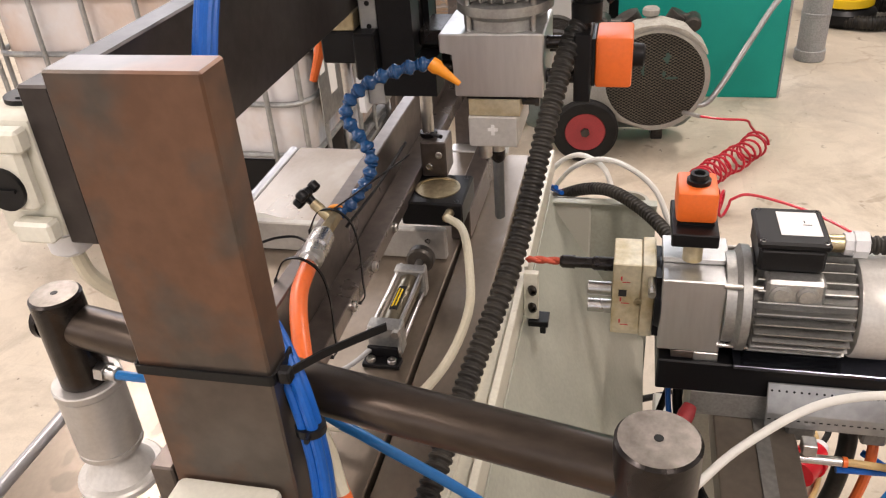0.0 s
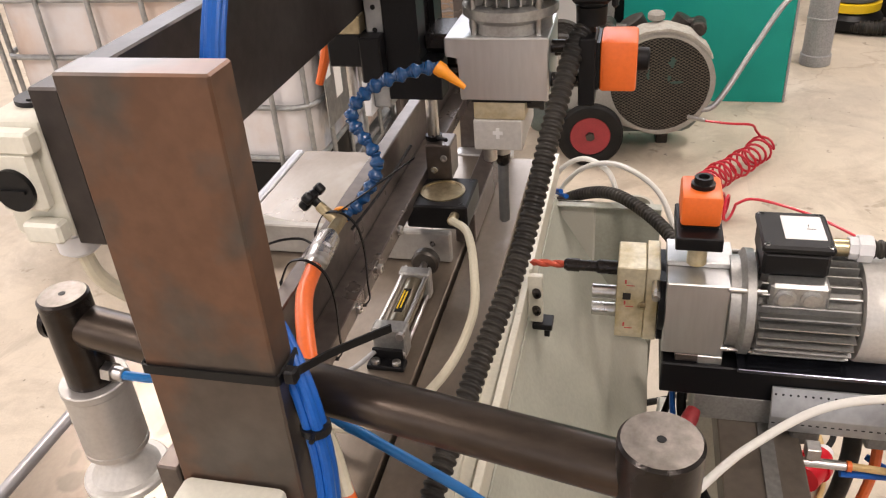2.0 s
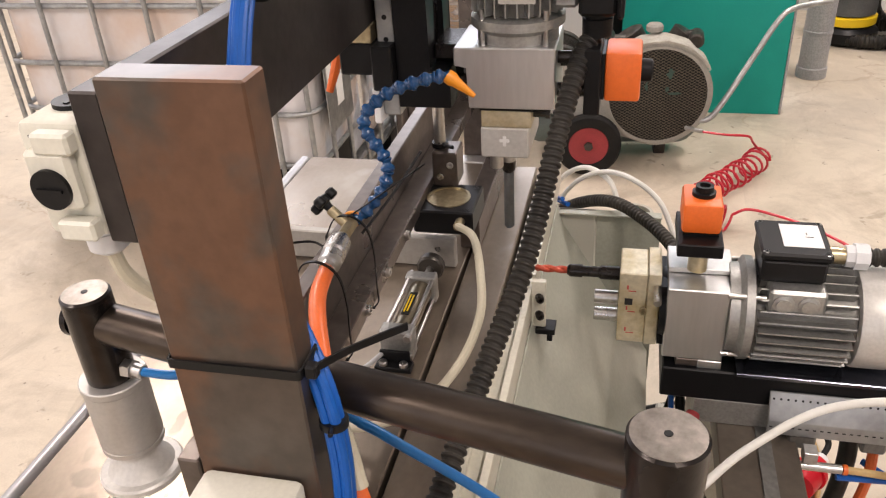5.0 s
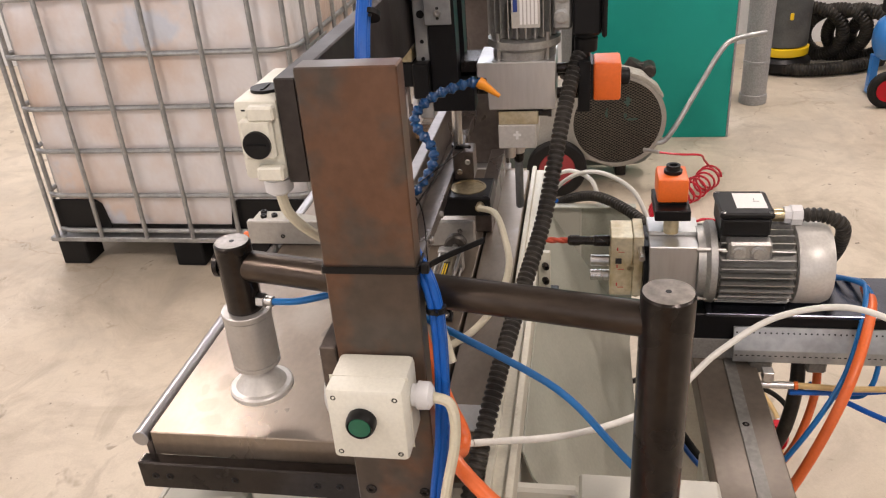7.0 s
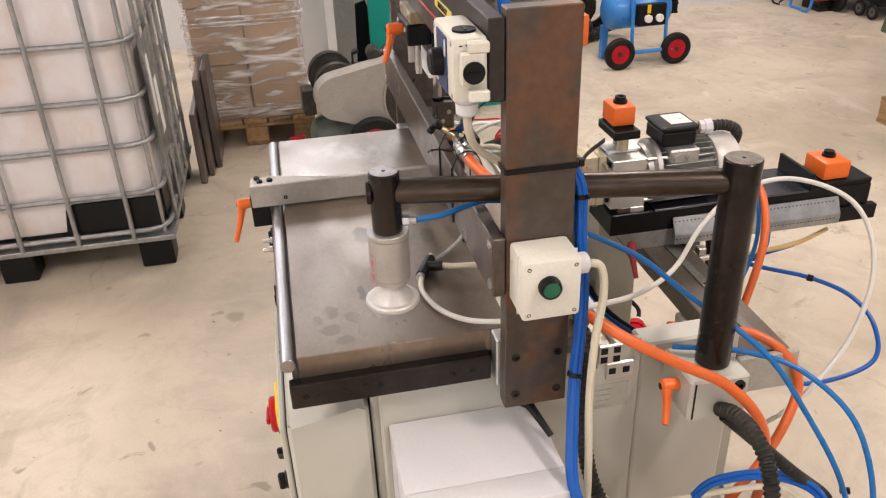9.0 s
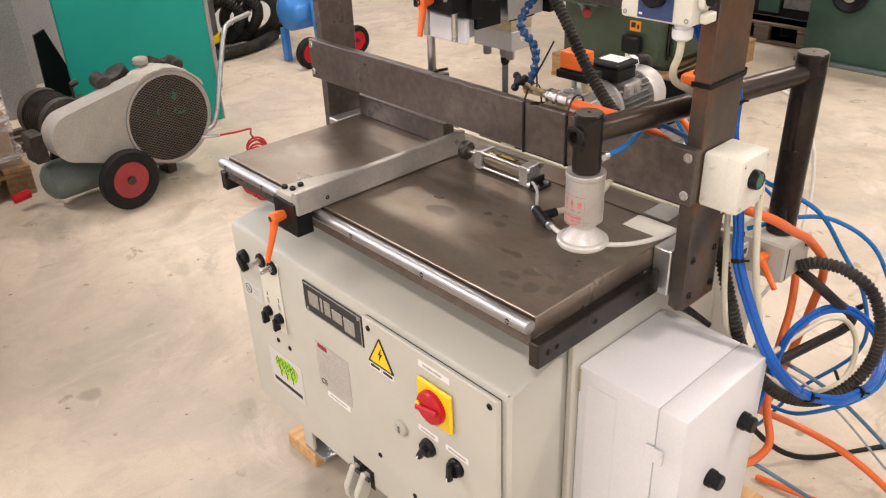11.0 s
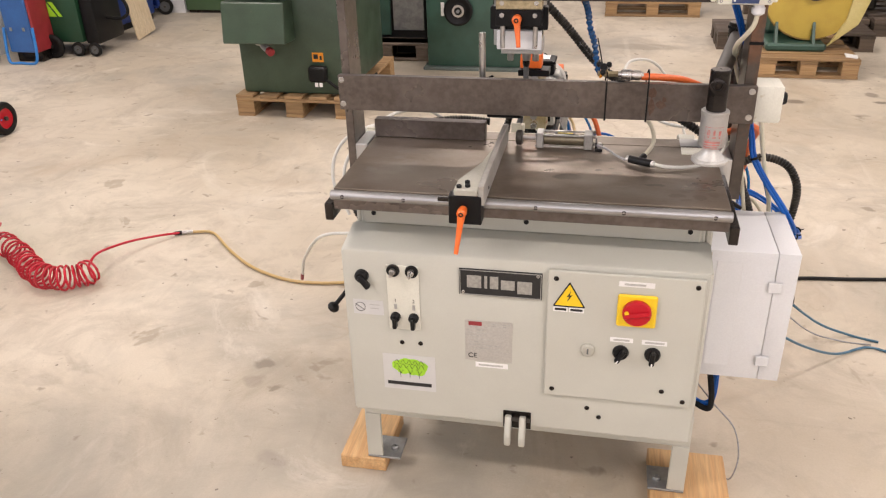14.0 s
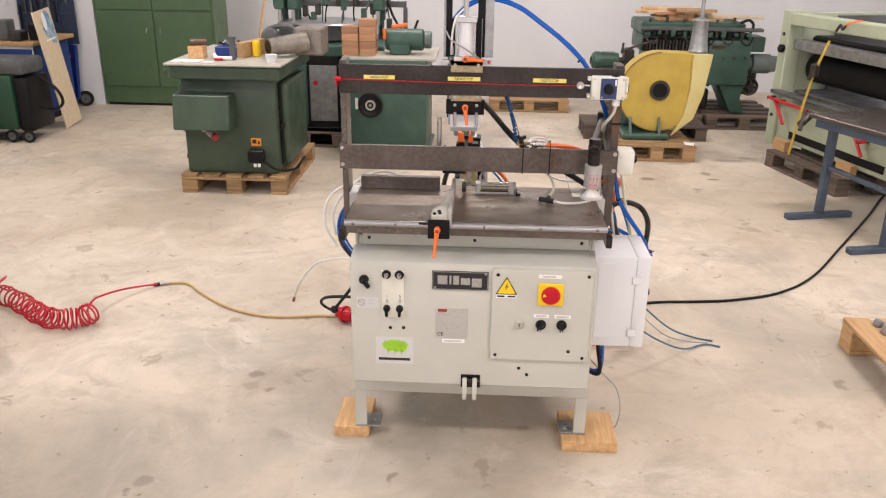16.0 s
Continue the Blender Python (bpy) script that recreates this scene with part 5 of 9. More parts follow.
for k in range(17):
    i0 = min(range(len(acc)), key=lambda i: abs(acc[i] - lens_ * k / 17))
    i1 = min(range(len(acc)), key=lambda i: abs(acc[i] - lens_ * (k + 1) / 17))
    d = (path[i1] - path[i0])
    n = d.length
    P("segment", vv, SEGBLUE, (lathe, path[i0], path[i1], [(0, 0.0042), (0.06 * n, 0.0068), (0.22 * n, 0.0082), (0.4 * n, 0.008), (0.6 * n, 0.0052), (0.76 * n, 0.0047), (n, 0.0066), (1.08 * n, 0.006)], {"seg": 14}))
P("nozzle", vv, NOZZLE, (lathe, (0.0985, 0.422, 1.277), (0.102, 0.4525, 1.2555), [(0, 0.0075), (0.007, 0.008), (0.011, 0.0062), (0.036, 0.0026), (0.036, 0)], {"seg": 14}))

# ---------------- vertical drilling unit on the upper beam ----------------
vu = P("vertical_drill_head", mc, ALU, (prism, [(0.423, 1.203), (0.525, 1.203), (0.525, 1.276), (0.407, 1.276), (0.407, 1.254), (0.423, 1.254)], "x", -0.1, 0.0, 0.0015), label="milled aluminium vertical drill head")
P("gasket", vu, BLACK, (box, -0.095, -0.005, 0.435, 0.505, 1.199, 1.2028))
P("tool_plate", vu, OILY, (box, -0.106, -0.004, 0.437, 0.497, 1.178, 1.1988, 0.001))
ck = P("tool_block", vu, PALECAST, (box, -0.108, -0.002, 0.436, 0.494, 1.1395, 1.1778, 0.0015), label="pale square multi-spindle block")
P("cross_mark", ck, PAPER, (box, -0.0019, -0.0014, 0.459, 0.471, 1.16, 1.164), (box, -0.0018, -0.0012, 0.463, 0.467, 1.155, 1.168))
P("set_screw", ck, DIRTYIRON, (rod, (-0.03, 0.497, 1.188), (-0.03, 0.512, 1.188), 0.005, 10), (rod, (-0.03, 0.512, 1.188), (-0.03, 0.517, 1.188), 0.007, 8))
P("collet", vu, BRIGHT, (lathe, (-0.045, 0.463, 1.1393), (-0.045, 0.463, 0), [(0, 0.0115), (0.016, 0.0115), (0.017, 0.0095), (0.022, 0.0095)], {"seg": 20}))
P("collet_nut", vu, DARKSTEEL, (lathe, (-0.045, 0.463, 1.1172), (-0.045, 0.463, 0), [(0, 0.0095), (0.012, 0.0092), (0.016, 0.0065), (0.016, 0)], {"seg": 12}))
P("straight_bit", vu, GREYSTEEL, (prism, [(-0.052, 0.4605), (-0.0445, 0.456), (-0.038, 0.4605), (-0.038, 0.4655), (-0.0455, 0.47), (-0.052, 0.4655)], "z", 1.02, 1.1012, 0.0008))
for x in (-0.085, -0.02):
    P("collet", vu, BRIGHT, (rod, (x, 0.452, 1.1393), (x, 0.452, 1.119), 0.0085, 16, 0.001))


def drill(name, parent, a, b, r, material, turns=2.5):
    """A twist drill with two flutes from shank a to tip b."""
    a, b = Vector(a), Vector(b)
    d = (b - a).normalized()
    u = d.orthogonal().normalized()
    w = d.cross(u)
    n, rings = 28, []
    bm = B()
    for i in range(n + 1):
        s = i / n
        tip = min(1.0, (1 - s) / 0.12)
        rr = []
        for k in range(12):
            an = 2 * math.pi * k / 12
            f = r * tip * (0.62 + 0.38 * abs(math.cos(an)))
            ph = an + turns * 2 * math.pi * s * 0.5
            rr.append(bm.verts.new(a + (b - a) * s + max(f, 2e-4) * (math.cos(ph) * u + math.sin(ph) * w)))
        rings.append(rr)
    skin(bm, rings)
    return part(name, bm, material, parent)


def finned_motor(parent, axis, base, radius, length, label, fins=26):
    """A small electric motor: flange, ribbed housing, fan cover. axis: z or y; base: middle of its flange."""
    bx = Vector(base)
    if axis == "z":
        m = Matrix.Translation(bx)
    else:
        m = Matrix.Translation(bx) @ Matrix.Rotation(radians(-90), 4, "X")

    def put(bm):
        bmesh.ops.transform(bm, matrix=m, verts=bm.verts)
        return bm

    mo = part("motor", put(lathe(B(), (0, 0, 0.03), (0, 0, 1), [(0, radius * 0.75), (0.002, radius * 0.79), (length * 0.62, radius * 0.79), (length * 0.62 + 0.002, radius * 0.75)], 36)), CASTDARK, parent, label)
    fl = lathe(B(), (0, 0, 0), (0, 0, 1), [(0, radius * 0.92), (0.012, radius * 0.92), (0.014, radius * 0.97), (0.018, radius * 1.06), (0.028, radius * 1.06), (0.03, radius * 0.95)], 36)
    part("flange", put(fl), CAST, mo)
    for k in range(fins):
        bm = B()
        a = 2 * math.pi * (k + 0.5) / fins
        c, s = math.cos(a), math.sin(a)
        t, r0, r1 = 0.0014, radius * 0.77, radius * 1.05
        lo, hi = 0.034, 0.03 + length * 0.6
        v = [bm.verts.new((r * c - q * t * s, r * s + q * t * c, z)) for z in (lo, hi) for r, q in ((r0, -1), (r1, -0.6), (r1, 0.6), (r0, 1))]
        for f in ((0, 1, 5, 4), (1, 2, 6, 5), (2, 3, 7, 6), (0, 3, 2, 1), (4, 5, 6, 7)):
            bm.faces.new([v[i] for i in f])
        part("cooling_fin", put(bm), CAST, mo)
    part("fan_cover", put(lathe(B(), (0, 0, 0.03 + length * 0.63), (0, 0, 1), [(0, radius * 1.0), (0.004, radius * 1.03), (length * 0.22, radius * 1.03), (length * 0.28, radius * 0.95), (length * 0.3, radius * 0.7), (length * 0.3, 0)], 36)), PALECAST, mo, "smooth pale fan cover")
    for a in (45, 135, 225, 315):
        c, s = math.cos(radians(a)), math.sin(radians(a))
        part("tie_bolt", put(rod(B(), (radius * 0.99 * c, radius * 0.99 * s, -0.004), (radius * 0.99 * c, radius * 0.99 * s, 0.04), 0.0035, 10)), BRIGHT, mo)
    return mo


vm = finned_motor(vu, "z", (-0.05, 0.476, 1.2762), 0.052, 0.2, "grey finned vertical electric motor")
pl = P("data_plate", vm, PLATE, (box, 0.004, 0.0055, 0.462, 0.503, 1.327, 1.4))
bm = B()
for k in range(5):
    box(bm, 0.0056, 0.0061, 0.474 + 0.0055 * k, 0.4775 + 0.0055 * k, 1.332, 1.388)
part("print", bm, PAPER, pl)
P("print", pl, DEEPBLUE, (box, 0.0056, 0.0061, 0.4645, 0.4705, 1.35, 1.378))
tb = P("terminal_base", vm, CAST, (box, -0.095, -0.012, 0.52, 0.548, 1.318, 1.42, 0.004))
for z in (1.338, 1.368):
    P("plug", tb, CAST, (lathe, (-0.012, 0.533, z), (1, 0.533, z), [(0, 0.0115), (0.003, 0.0115), (0.004, 0.008), (0.006, 0.008), (0.006, 0)], {"seg": 16}))
P("terminal_box", vm, BLACK, (box, -0.1, -0.005, 0.5485, 0.59, 1.31, 1.425, 0.004), (box, -0.103, -0.002, 0.5905, 0.598, 1.307, 1.428, 0.003), label="black motor terminal box")
P("conduit_gland", vm, BLACK, (lathe, (-0.045, 0.568, 1.31), (-0.045, 0.568, 0), [(0, 0.015), (0.01, 0.015), (0.01, 0.0175), (0.03, 0.017), (0.03, 0)]))
P("adjuster_plate", vu, BLACKMETAL, (box, -0.085, -0.01, 0.557, 0.5755, 1.194, 1.272, 0.0015))
P("position_counter", vu, ORANGE, (box, -0.082, -0.02, 0.5795, 0.6205, 1.208, 1.266, 0.004, 2), label="orange position counter housing")
P("counter_base", vu, BLACK, (box, -0.08, -0.022, 0.5757, 0.5793, 1.21, 1.264))
P("counter_knob", vu, BLACK, (lathe, (-0.05, 0.6205, 1.237), (-0.05, 1, 1.237), [(0, 0.014), (0.012, 0.013), (0.014, 0.01), (0.014, 0)]))
for x, z, r in ((-0.03, 1.258, 0.0075), (-0.03, 1.219, 0.0085), (-0.07, 1.24, 0.006)):
    P("guide_rod", vu, DARKSTEEL, (rod, (x, 0.5252, z), (x, 0.5568, z), r, 14))

# carriage on the beam
ca = P("carriage", mc, BLACKMETAL, (prism, [(0.338, 1.203), (0.402, 1.203), (0.402, 1.248), (0.378, 1.248), (0.378, 1.56), (0.338, 1.56)], "x", -0.035, 0.002, 0.001),
       (prism, [(0.338, 1.21), (0.402, 1.21), (0.402, 1.248), (0.378, 1.248), (0.378, 1.56), (0.338, 1.56)], "x", -0.115, -0.078, 0.001), label="black vertical slide carriage")
P("slide_web", ca, DARKSTEEL, (box, -0.0775, -0.0355, 0.345, 0.372, 1.26, 1.56))
P("slide_arm", ca, DARKSTEEL, (box, -0.09, -0.02, 0.379, 0.424, 1.256, 1.274, 0.002), (rod, (-0.03, 0.4025, 1.228), (-0.03, 0.4228, 1.228), 0.008, 14))
bp_ = P("bearing_plate", ca, GALV, (box, -0.11, -0.004, 0.3155, 0.3375, 1.19, 1.43, 0.0015), label="grey drilled bearing plate")
for y, z, r in ((0.327, 1.262, 0.0065), (0.3265, 1.284, 0.003), (0.3265, 1.31, 0.003), (0.327, 1.35, 0.006), (0.326, 1.385, 0.003)):
    P("drilled_hole", bp_, BLACK, (rod, (-0.0042, y, z), (-0.0034, y, z), r, 14))
ps = P("perforated_strip", ca, GALV, (box, 0.0024, 0.0044, 0.334, 0.374, 1.335, 1.56, 0.0008), label="galvanised perforated strip")
bm = B()
for k in range(14):
    rod(bm, (0.0044, 0.354, 1.345 + 0.0145 * k), (0.0048, 0.354, 1.345 + 0.0145 * k), 0.0022, 8)
part("holes", bm, BLACK, ps)
P("screw", ps, BRIGHT, (bolt, (0.0044, 0.354, 1.3525), (1, 0, 0), 0.005, 0.005))
for nm, z0, z1 in (("clamp_plate", 1.383, 1.427), ("clamp_plate", 1.282, 1.3025)):
    c = P(nm, ca, BRASS, (box, -0.102, 0.01, 0.276, 0.2882, z0, z1, 0.0012) if z0 > 1.3 else (box, -0.1, 0.008, 0.276, 0.312, z0, z1, 0.0012), label="brass coloured clamp plate")
    for x in (-0.086, -0.006):
        P("bolt", c, BRIGHT, (bolt, (x, 0.276, (z0 + z1) / 2 + 0.004), (0, -1, 0), 0.0055, 0.003))
P("clamp_top", ca, BRASS, (box, -0.102, 0.01, 0.276, 0.3152, 1.4055, 1.4268, 0.0012))
bc = P("clamp_jaw", ca, BLACKMETAL, (box, -0.1, 0.008, 0.27, 0.312, 1.244, 1.2815, 0.002), (box, -0.118, 0.019, 0.3122, 0.3375, 1.228, 1.2815, 0.002))
# Thin white plate paints the brightly lit front of the metal block.
P("white_face", ca, WHITE, (box, -0.1015, 0.006, 0.306, 0.3153, 1.182, 1.227, 0.0015), label="thin white plate painting the block's bright-lit front")
for x in (-0.085, -0.008):
    P("bolt", bc, BRIGHT, (bolt, (x, 0.27, 1.27), (0, -1, 0), 0.0055, 0.004), (rod, (x, 0.29, 1.19), (x, 0.29, 1.2438), 0.006, 12))
lever("clamp_lever", ca, (-0.048, 0.27, 1.264), (0, -1, 0), (0.12, -0.12, -1), 0.06)
lever("clamp_lever", ca, (-0.05, 0.2245, 1.436), (0, -1, 0.1), (1, -0.1, -0.05), 0.062)
ac = P("air_cylinder", ca, WHITE, (rod, (-0.052, 0.258, 1.446), (-0.052, 0.258, 1.556), 0.03, 32), label="white air cylinder on top of the beam")
for z in (1.4275, 1.5565):
    P("end_cap", ac, ALU, (box, -0.09, -0.014, 0.225, 0.292, z, z + 0.018, 0.002))
for x in (-0.083, -0.021):
    P("tie_rod", ac, BRIGHT, (rod, (x, 0.232, 1.446), (x, 0.232, 1.556), 0.004, 10))
P("cylinder_rod", ac, BRIGHT, (rod, (-0.052, 0.258, 1.5748), (-0.052, 0.258, 1.75), 0.009, 16))
for x0, x1, e0, e1 in ((-0.122, -0.102, -0.131, -0.1223), (-0.012, 0.014, 0.0143, 0.044)):
    P("guide_post", ca, BLACKMETAL, (box, x0, x1, 0.3385, 0.365, 1.4275, 1.8, 0.001))
    P("guide_edge", ca, GALV, (box, e0, e1, 0.3385, 0.355, 1.4275, 1.8, 0.001))
P("post_foot", ca, ALU, (box, -0.14, -0.108, 0.31, 0.335, 1.4065, 1.42, 0.001), (box, 0.012, 0.042, 0.31, 0.335, 1.4065, 1.42, 0.001))
P("speed_valve", ca, BRIGHT, (rod, (-0.098, 0.24, 1.448), (-0.098, 0.24, 1.475), 0.006, 10), (rod, (-0.098, 0.226, 1.462), (-0.098, 0.24, 1.462), 0.005, 10))
P("speed_valve", ca, REDHOSE, (rod, (0.03, 0.27, 1.42), (0.03, 0.255, 1.423), 0.006, 10))
P("white_tube", ca, WHITETUBE, (hose, [(-0.098, 0.226, 1.475), (-0.096, 0.215, 1.52), (-0.085, 0.21, 1.57), (-0.06, 0.225, 1.6)], 0.0035))
P("grey_tube", ca, GREYPIPE, (hose, [(-0.12, 0.3, 1.52), (-0.1, 0.22, 1.5), (-0.05, 0.215, 1.47), (-0.005, 0.225, 1.438)], 0.0028))
bundle = [(-0.12, 0.345, 1.53), (-0.05, 0.35, 1.6), (0.03, 0.348, 1.622), (0.12, 0.343, 1.6), (0.21, 0.338, 1.545), (0.3, 0.335, 1.475), (0.37, 0.336, 1.405), (0.42, 0.345, 1.32), (0.452, 0.365, 1.25), (0.468, 0.39, 1.21), (0.486, 0.412, 1.17), (0.492, 0.416, 1.1), (0.511, 0.415, 1.016), (0.529, 0.408, 0.95), (0.54, 0.4, 0.896), (0.578, 0.385, 0.835), (0.628, 0.372, 0.767), (0.66, 0.395, 0.71), (0.682, 0.447, 0.659), (0.708, 0.51, 0.63), (0.72, 0.579, 0.613), (0.718, 0.66, 0.6), (0.695, 0.75, 0.602), (0.655, 0.792, 0.618), (0.61, 0.79, 0.638), (0.58, 0.742, 0.65), (0.566, 0.668, 0.653), (0.558, 0.62, 0.625), (0.548, 0.59, 0.54), (0.54, 0.56, 0.44), (0.53, 0.46, 0.35), (0.52, 0.34, 0.28), (0.5, 0.24, 0.25), (0.46, 0.23, 0.245), (0.42, 0.29, 0.265)]
hb = P("blue_air_line", mc, BLUE, (hose, bundle, 0.0042), label="bundle of blue air tubes with cable ties")
for dx, dy, dz in ((0.0078, 0.001, 0.0), (0.001, 0.0078, 0.0), (0.0078, 0.0075, 0.001), (0.004, 0.0042, 0.0042)):
    P("blue_tube", hb, BLUE, (hose, [(x + dx + 0.0016 * math.sin(9 * k + 40 * dx), y + dy, z + dz * 2 + 0.002 * math.cos(7 * k + 30 * dy)) for k, (x, y, z) in enumerate(bundle)], 0.0042))
for x, y, z, ax in ((0.352, 0.346, 1.424, (0.7, 0, -0.7)), (0.493, 0.419, 1.155, (0.1, 0, -1)), (0.544, 0.403, 0.896, (0.3, -0.2, -1)), (0.686, 0.452, 0.661, (0.3, 0.7, -0.5)), (0.724, 0.583, 0.617, (0.1, 1, -0.2))):
    P("cable_tie", hb, BLACK, (rod, Vector((x, y, z)) - 0.003 * Vector(ax), Vector((x, y, z)) + 0.003 * Vector(ax), 0.0108, 16), (rod, (x, y, z), (x + 0.018, y + 0.004, z + 0.004), 0.002, 6))

# corrugated conduits
P("corrugated_conduit", mc, CONDUIT, (ribbed, [(-0.045, 0.568, 1.285), (-0.02, 0.552, 1.26), (0.046, 0.535, 1.198), (0.148, 0.512, 1.091), (0.264, 0.482, 1.019), (0.381, 0.459, 0.961), (0.48, 0.44, 0.893), (0.532, 0.425, 0.8), (0.572, 0.432, 0.7), (0.625, 0.475, 0.62), (0.672, 0.55, 0.588), (0.7, 0.612, 0.605), (0.717, 0.638, 0.66), (0.715, 0.64, 0.73), (0.685, 0.645, 0.785), (0.635, 0.648, 0.808), (0.585, 0.646, 0.805), (0.55, 0.642, 0.787)], 0.0122, 0.0085), label="dusty black corrugated conduit")
P("black_hose", mc, CONDUIT, (ribbed, [(0.55, 0.652, 0.772), (0.57, 0.7, 0.727), (0.592, 0.765, 0.665), (0.607, 0.82, 0.615), (0.6, 0.825, 0.58), (0.578, 0.765, 0.566), (0.556, 0.66, 0.566), (0.53, 0.54, 0.56), (0.47, 0.48, 0.52)], 0.0105, 0.006, 0.0009), label="smooth black hose turning back under the coil")
P("cream_loop", mc, CREAMTUBE, (hose, [(0.545, 0.56, 0.6), (0.568, 0.66, 0.625), (0.588, 0.735, 0.637), (0.618, 0.765, 0.632), (0.65, 0.75, 0.6), (0.666, 0.69, 0.567), (0.66, 0.6, 0.575), (0.635, 0.53, 0.6), (0.59, 0.47, 0.65), (0.55, 0.42, 0.72), (0.53, 0.41, 0.8), (0.515, 0.415, 0.9), (0.503, 0.42, 1.0)], 0.0052, 10), label="cream cable tied into the coil")
P("tie_knob", mc, BLACK, (rod, (0.604, 0.85, 0.617), (0.613, 0.862, 0.622), 0.006, 10, 0.001), (rod, (0.688, 0.571, 0.633), (0.684, 0.56, 0.655), 0.003, 8), label="black cable tie ends")

# air probe with its holder on the beam
REST = BASE[mc]
pr = P("probe_rod", mc, BRIGHT, (rod, (-0.143, 0.349, 1.05), (-0.143, 0.349, 1.212), 0.0085, 20, 0.001), label="bright round probe rod with black sensor")
P("rod_holder", pr, STEEL, (box, -0.165, -0.12, 0.341, 0.377, 1.036, 1.089, 0.002))
P("holder_screw", pr, BRIGHT, (bolt, (-0.12, 0.352, 1.052), (1, 0, 0), 0.0055, 0.003), (bolt, (-0.12, 0.367, 1.07), (1, 0, 0), 0.005, 0.003))
P("rod_clip", pr, BLACK, (rod, (-0.143, 0.349, 1.0895), (-0.143, 0.349, 1.096), 0.012, 18), (rod, (-0.143, 0.349, 1.093), (-0.12, 0.372, 1.098), 0.003, 8))
BASE[pr] = BASE[pr] - Vector((0.066, 0.011, 0.034))
sn = P("sensor_block", pr, BLACKMETAL, (box, -0.195, -0.108, 0.318, 0.402, 0.968, 1.003, 0.0025), label="black square sensor block with round face")
P("sensor_face", sn, BRASS, (lathe, (-0.152, 0.36, 1.003), (-0.152, 0.36, 2), [(0, 0.031), (0.0015, 0.031), (0.0015, 0.027), (0.0005, 0.027), (0.0005, 0)], {"seg": 32}))
for x in (-0.186, -0.117):
    for y in (0.327, 0.393):
        P("screw", sn, GALV, (bolt, (x, y, 1.003), (0, 0, 1), 0.0045, 0.001))
P("hose_fitting", sn, BRASS, (rod, (-0.108, 0.385, 0.99), (-0.09, 0.385, 0.992), 0.0065, 12))
P("sensor_tube", sn, CREAMTUBE, (hose, [(-0.092, 0.385, 0.992), (-0.03, 0.419, 1.011), (0.044, 0.441, 1.003), (0.114, 0.452, 0.993), (0.174, 0.437, 0.968), (0.214, 0.399, 0.941), (0.224, 0.339, 0.916), (0.206, 0.279, 0.906), (0.194, 0.251, 0.906)], 0.0052))
BASE[mc] = REST

# ---------------- horizontal drilling unit behind the table ----------------
BASE[mc] = REST - Vector((0.052, 0, 0.03))
hu = P("horizontal_drill_head", mc, ALU, (box, -0.125, -0.035, 0.672, 0.748, 0.8415, 0.948, 0.0015), (box, -0.11, -0.034, 0.718, 0.748, 0.822, 0.841, 0.001), label="milled aluminium horizontal drill head")
P("rear_top", hu, ALU, (box, -0.13, -0.075, 0.672, 0.752, 0.9485, 0.956, 0.001))
P("seal", hu, BLACKMETAL, (lathe, (-0.08, 0.6645, 0.9), (-0.08, 1, 0.9), [(0, 0.046), (0.0075, 0.048)], {"seg": 32}), (box, -0.12, -0.044, 0.6645, 0.6718, 0.855, 0.945))
P("spindle_plate", hu, OILY, (box, -0.12, -0.05, 0.648, 0.6643, 0.848, 0.958, 0.001))
sp = P("spindle_head", hu, OILY, (box, -0.117, -0.052, 0.612, 0.6478, 0.848, 0.956, 0.0015), label="yellowed oily spindle head")
for z, w in ((0.932, 0.006), (0.9, 0.006), (0.866, 0.006)):
    P("red_mark", sp, REDPRINT, (box, -0.0518, -0.0514, 0.622, 0.624, z, z + w), (box, -0.0518, -0.0514, 0.624, 0.634, z - 0.003, z - 0.0018))
P("arrow_mark", sp, INK, (box, -0.0518, -0.0514, 0.62, 0.63, 0.908, 0.918))
P("side_screw", sp, BRASS, (bolt, (-0.052, 0.645, 0.9), (1, 0, 0), 0.006, 0.003))
P("drain_plug", sp, BRASS, (rod, (-0.08, 0.656, 0.8478), (-0.08, 0.656, 0.832), 0.006, 10))
P("oiler", sp, BRIGHT, (rod, (-0.05, 0.66, 0.938), (-0.02, 0.66, 0.934), 0.005, 10))
for x, z in ((-0.085, 0.896), (-0.085, 0.868)):
    P("spindle", hu, BRIGHT, (rod, (x, 0.6118, z), (x, 0.58, z), 0.0095, 18, 0.001))
P("drill_chuck", hu, DARKSTEEL, (lathe, (-0.095, 0.6118, 0.928), (-0.095, 0, 0.928), [(0, 0.0095), (0.025, 0.0095), (0.028, 0.0075), (0.05, 0.0075), (0.05, 0.009), (0.066, 0.0088), (0.07, 0.006), (0.07, 0)]))
drill("drill_bit", hu, (-0.095, 0.5425, 0.928), (-0.095, 0.495, 0.928), 0.0055, surf("red_coated_drill", (0.5, 0.07, 0.03), 0.4, 0.3, bump=0.05))
hm = finned_motor(hu, "y", (-0.08, 0.748, 0.9), 0.064, 0.19, "grey finned horizontal electric motor", 30)
P("terminal_base", hm, CAST, (box, -0.118, -0.026, 0.79, 0.856, 0.926, 0.9615, 0.004))
for y in (0.807, 0.836):
    P("plug", hm, CAST, (lathe, (-0.026, y, 0.944), (1, y, 0.942), [(0, 0.0125), (0.002, 0.0125), (0.003, 0.009), (0.005, 0.009), (0.005, 0)], {"seg": 16}))
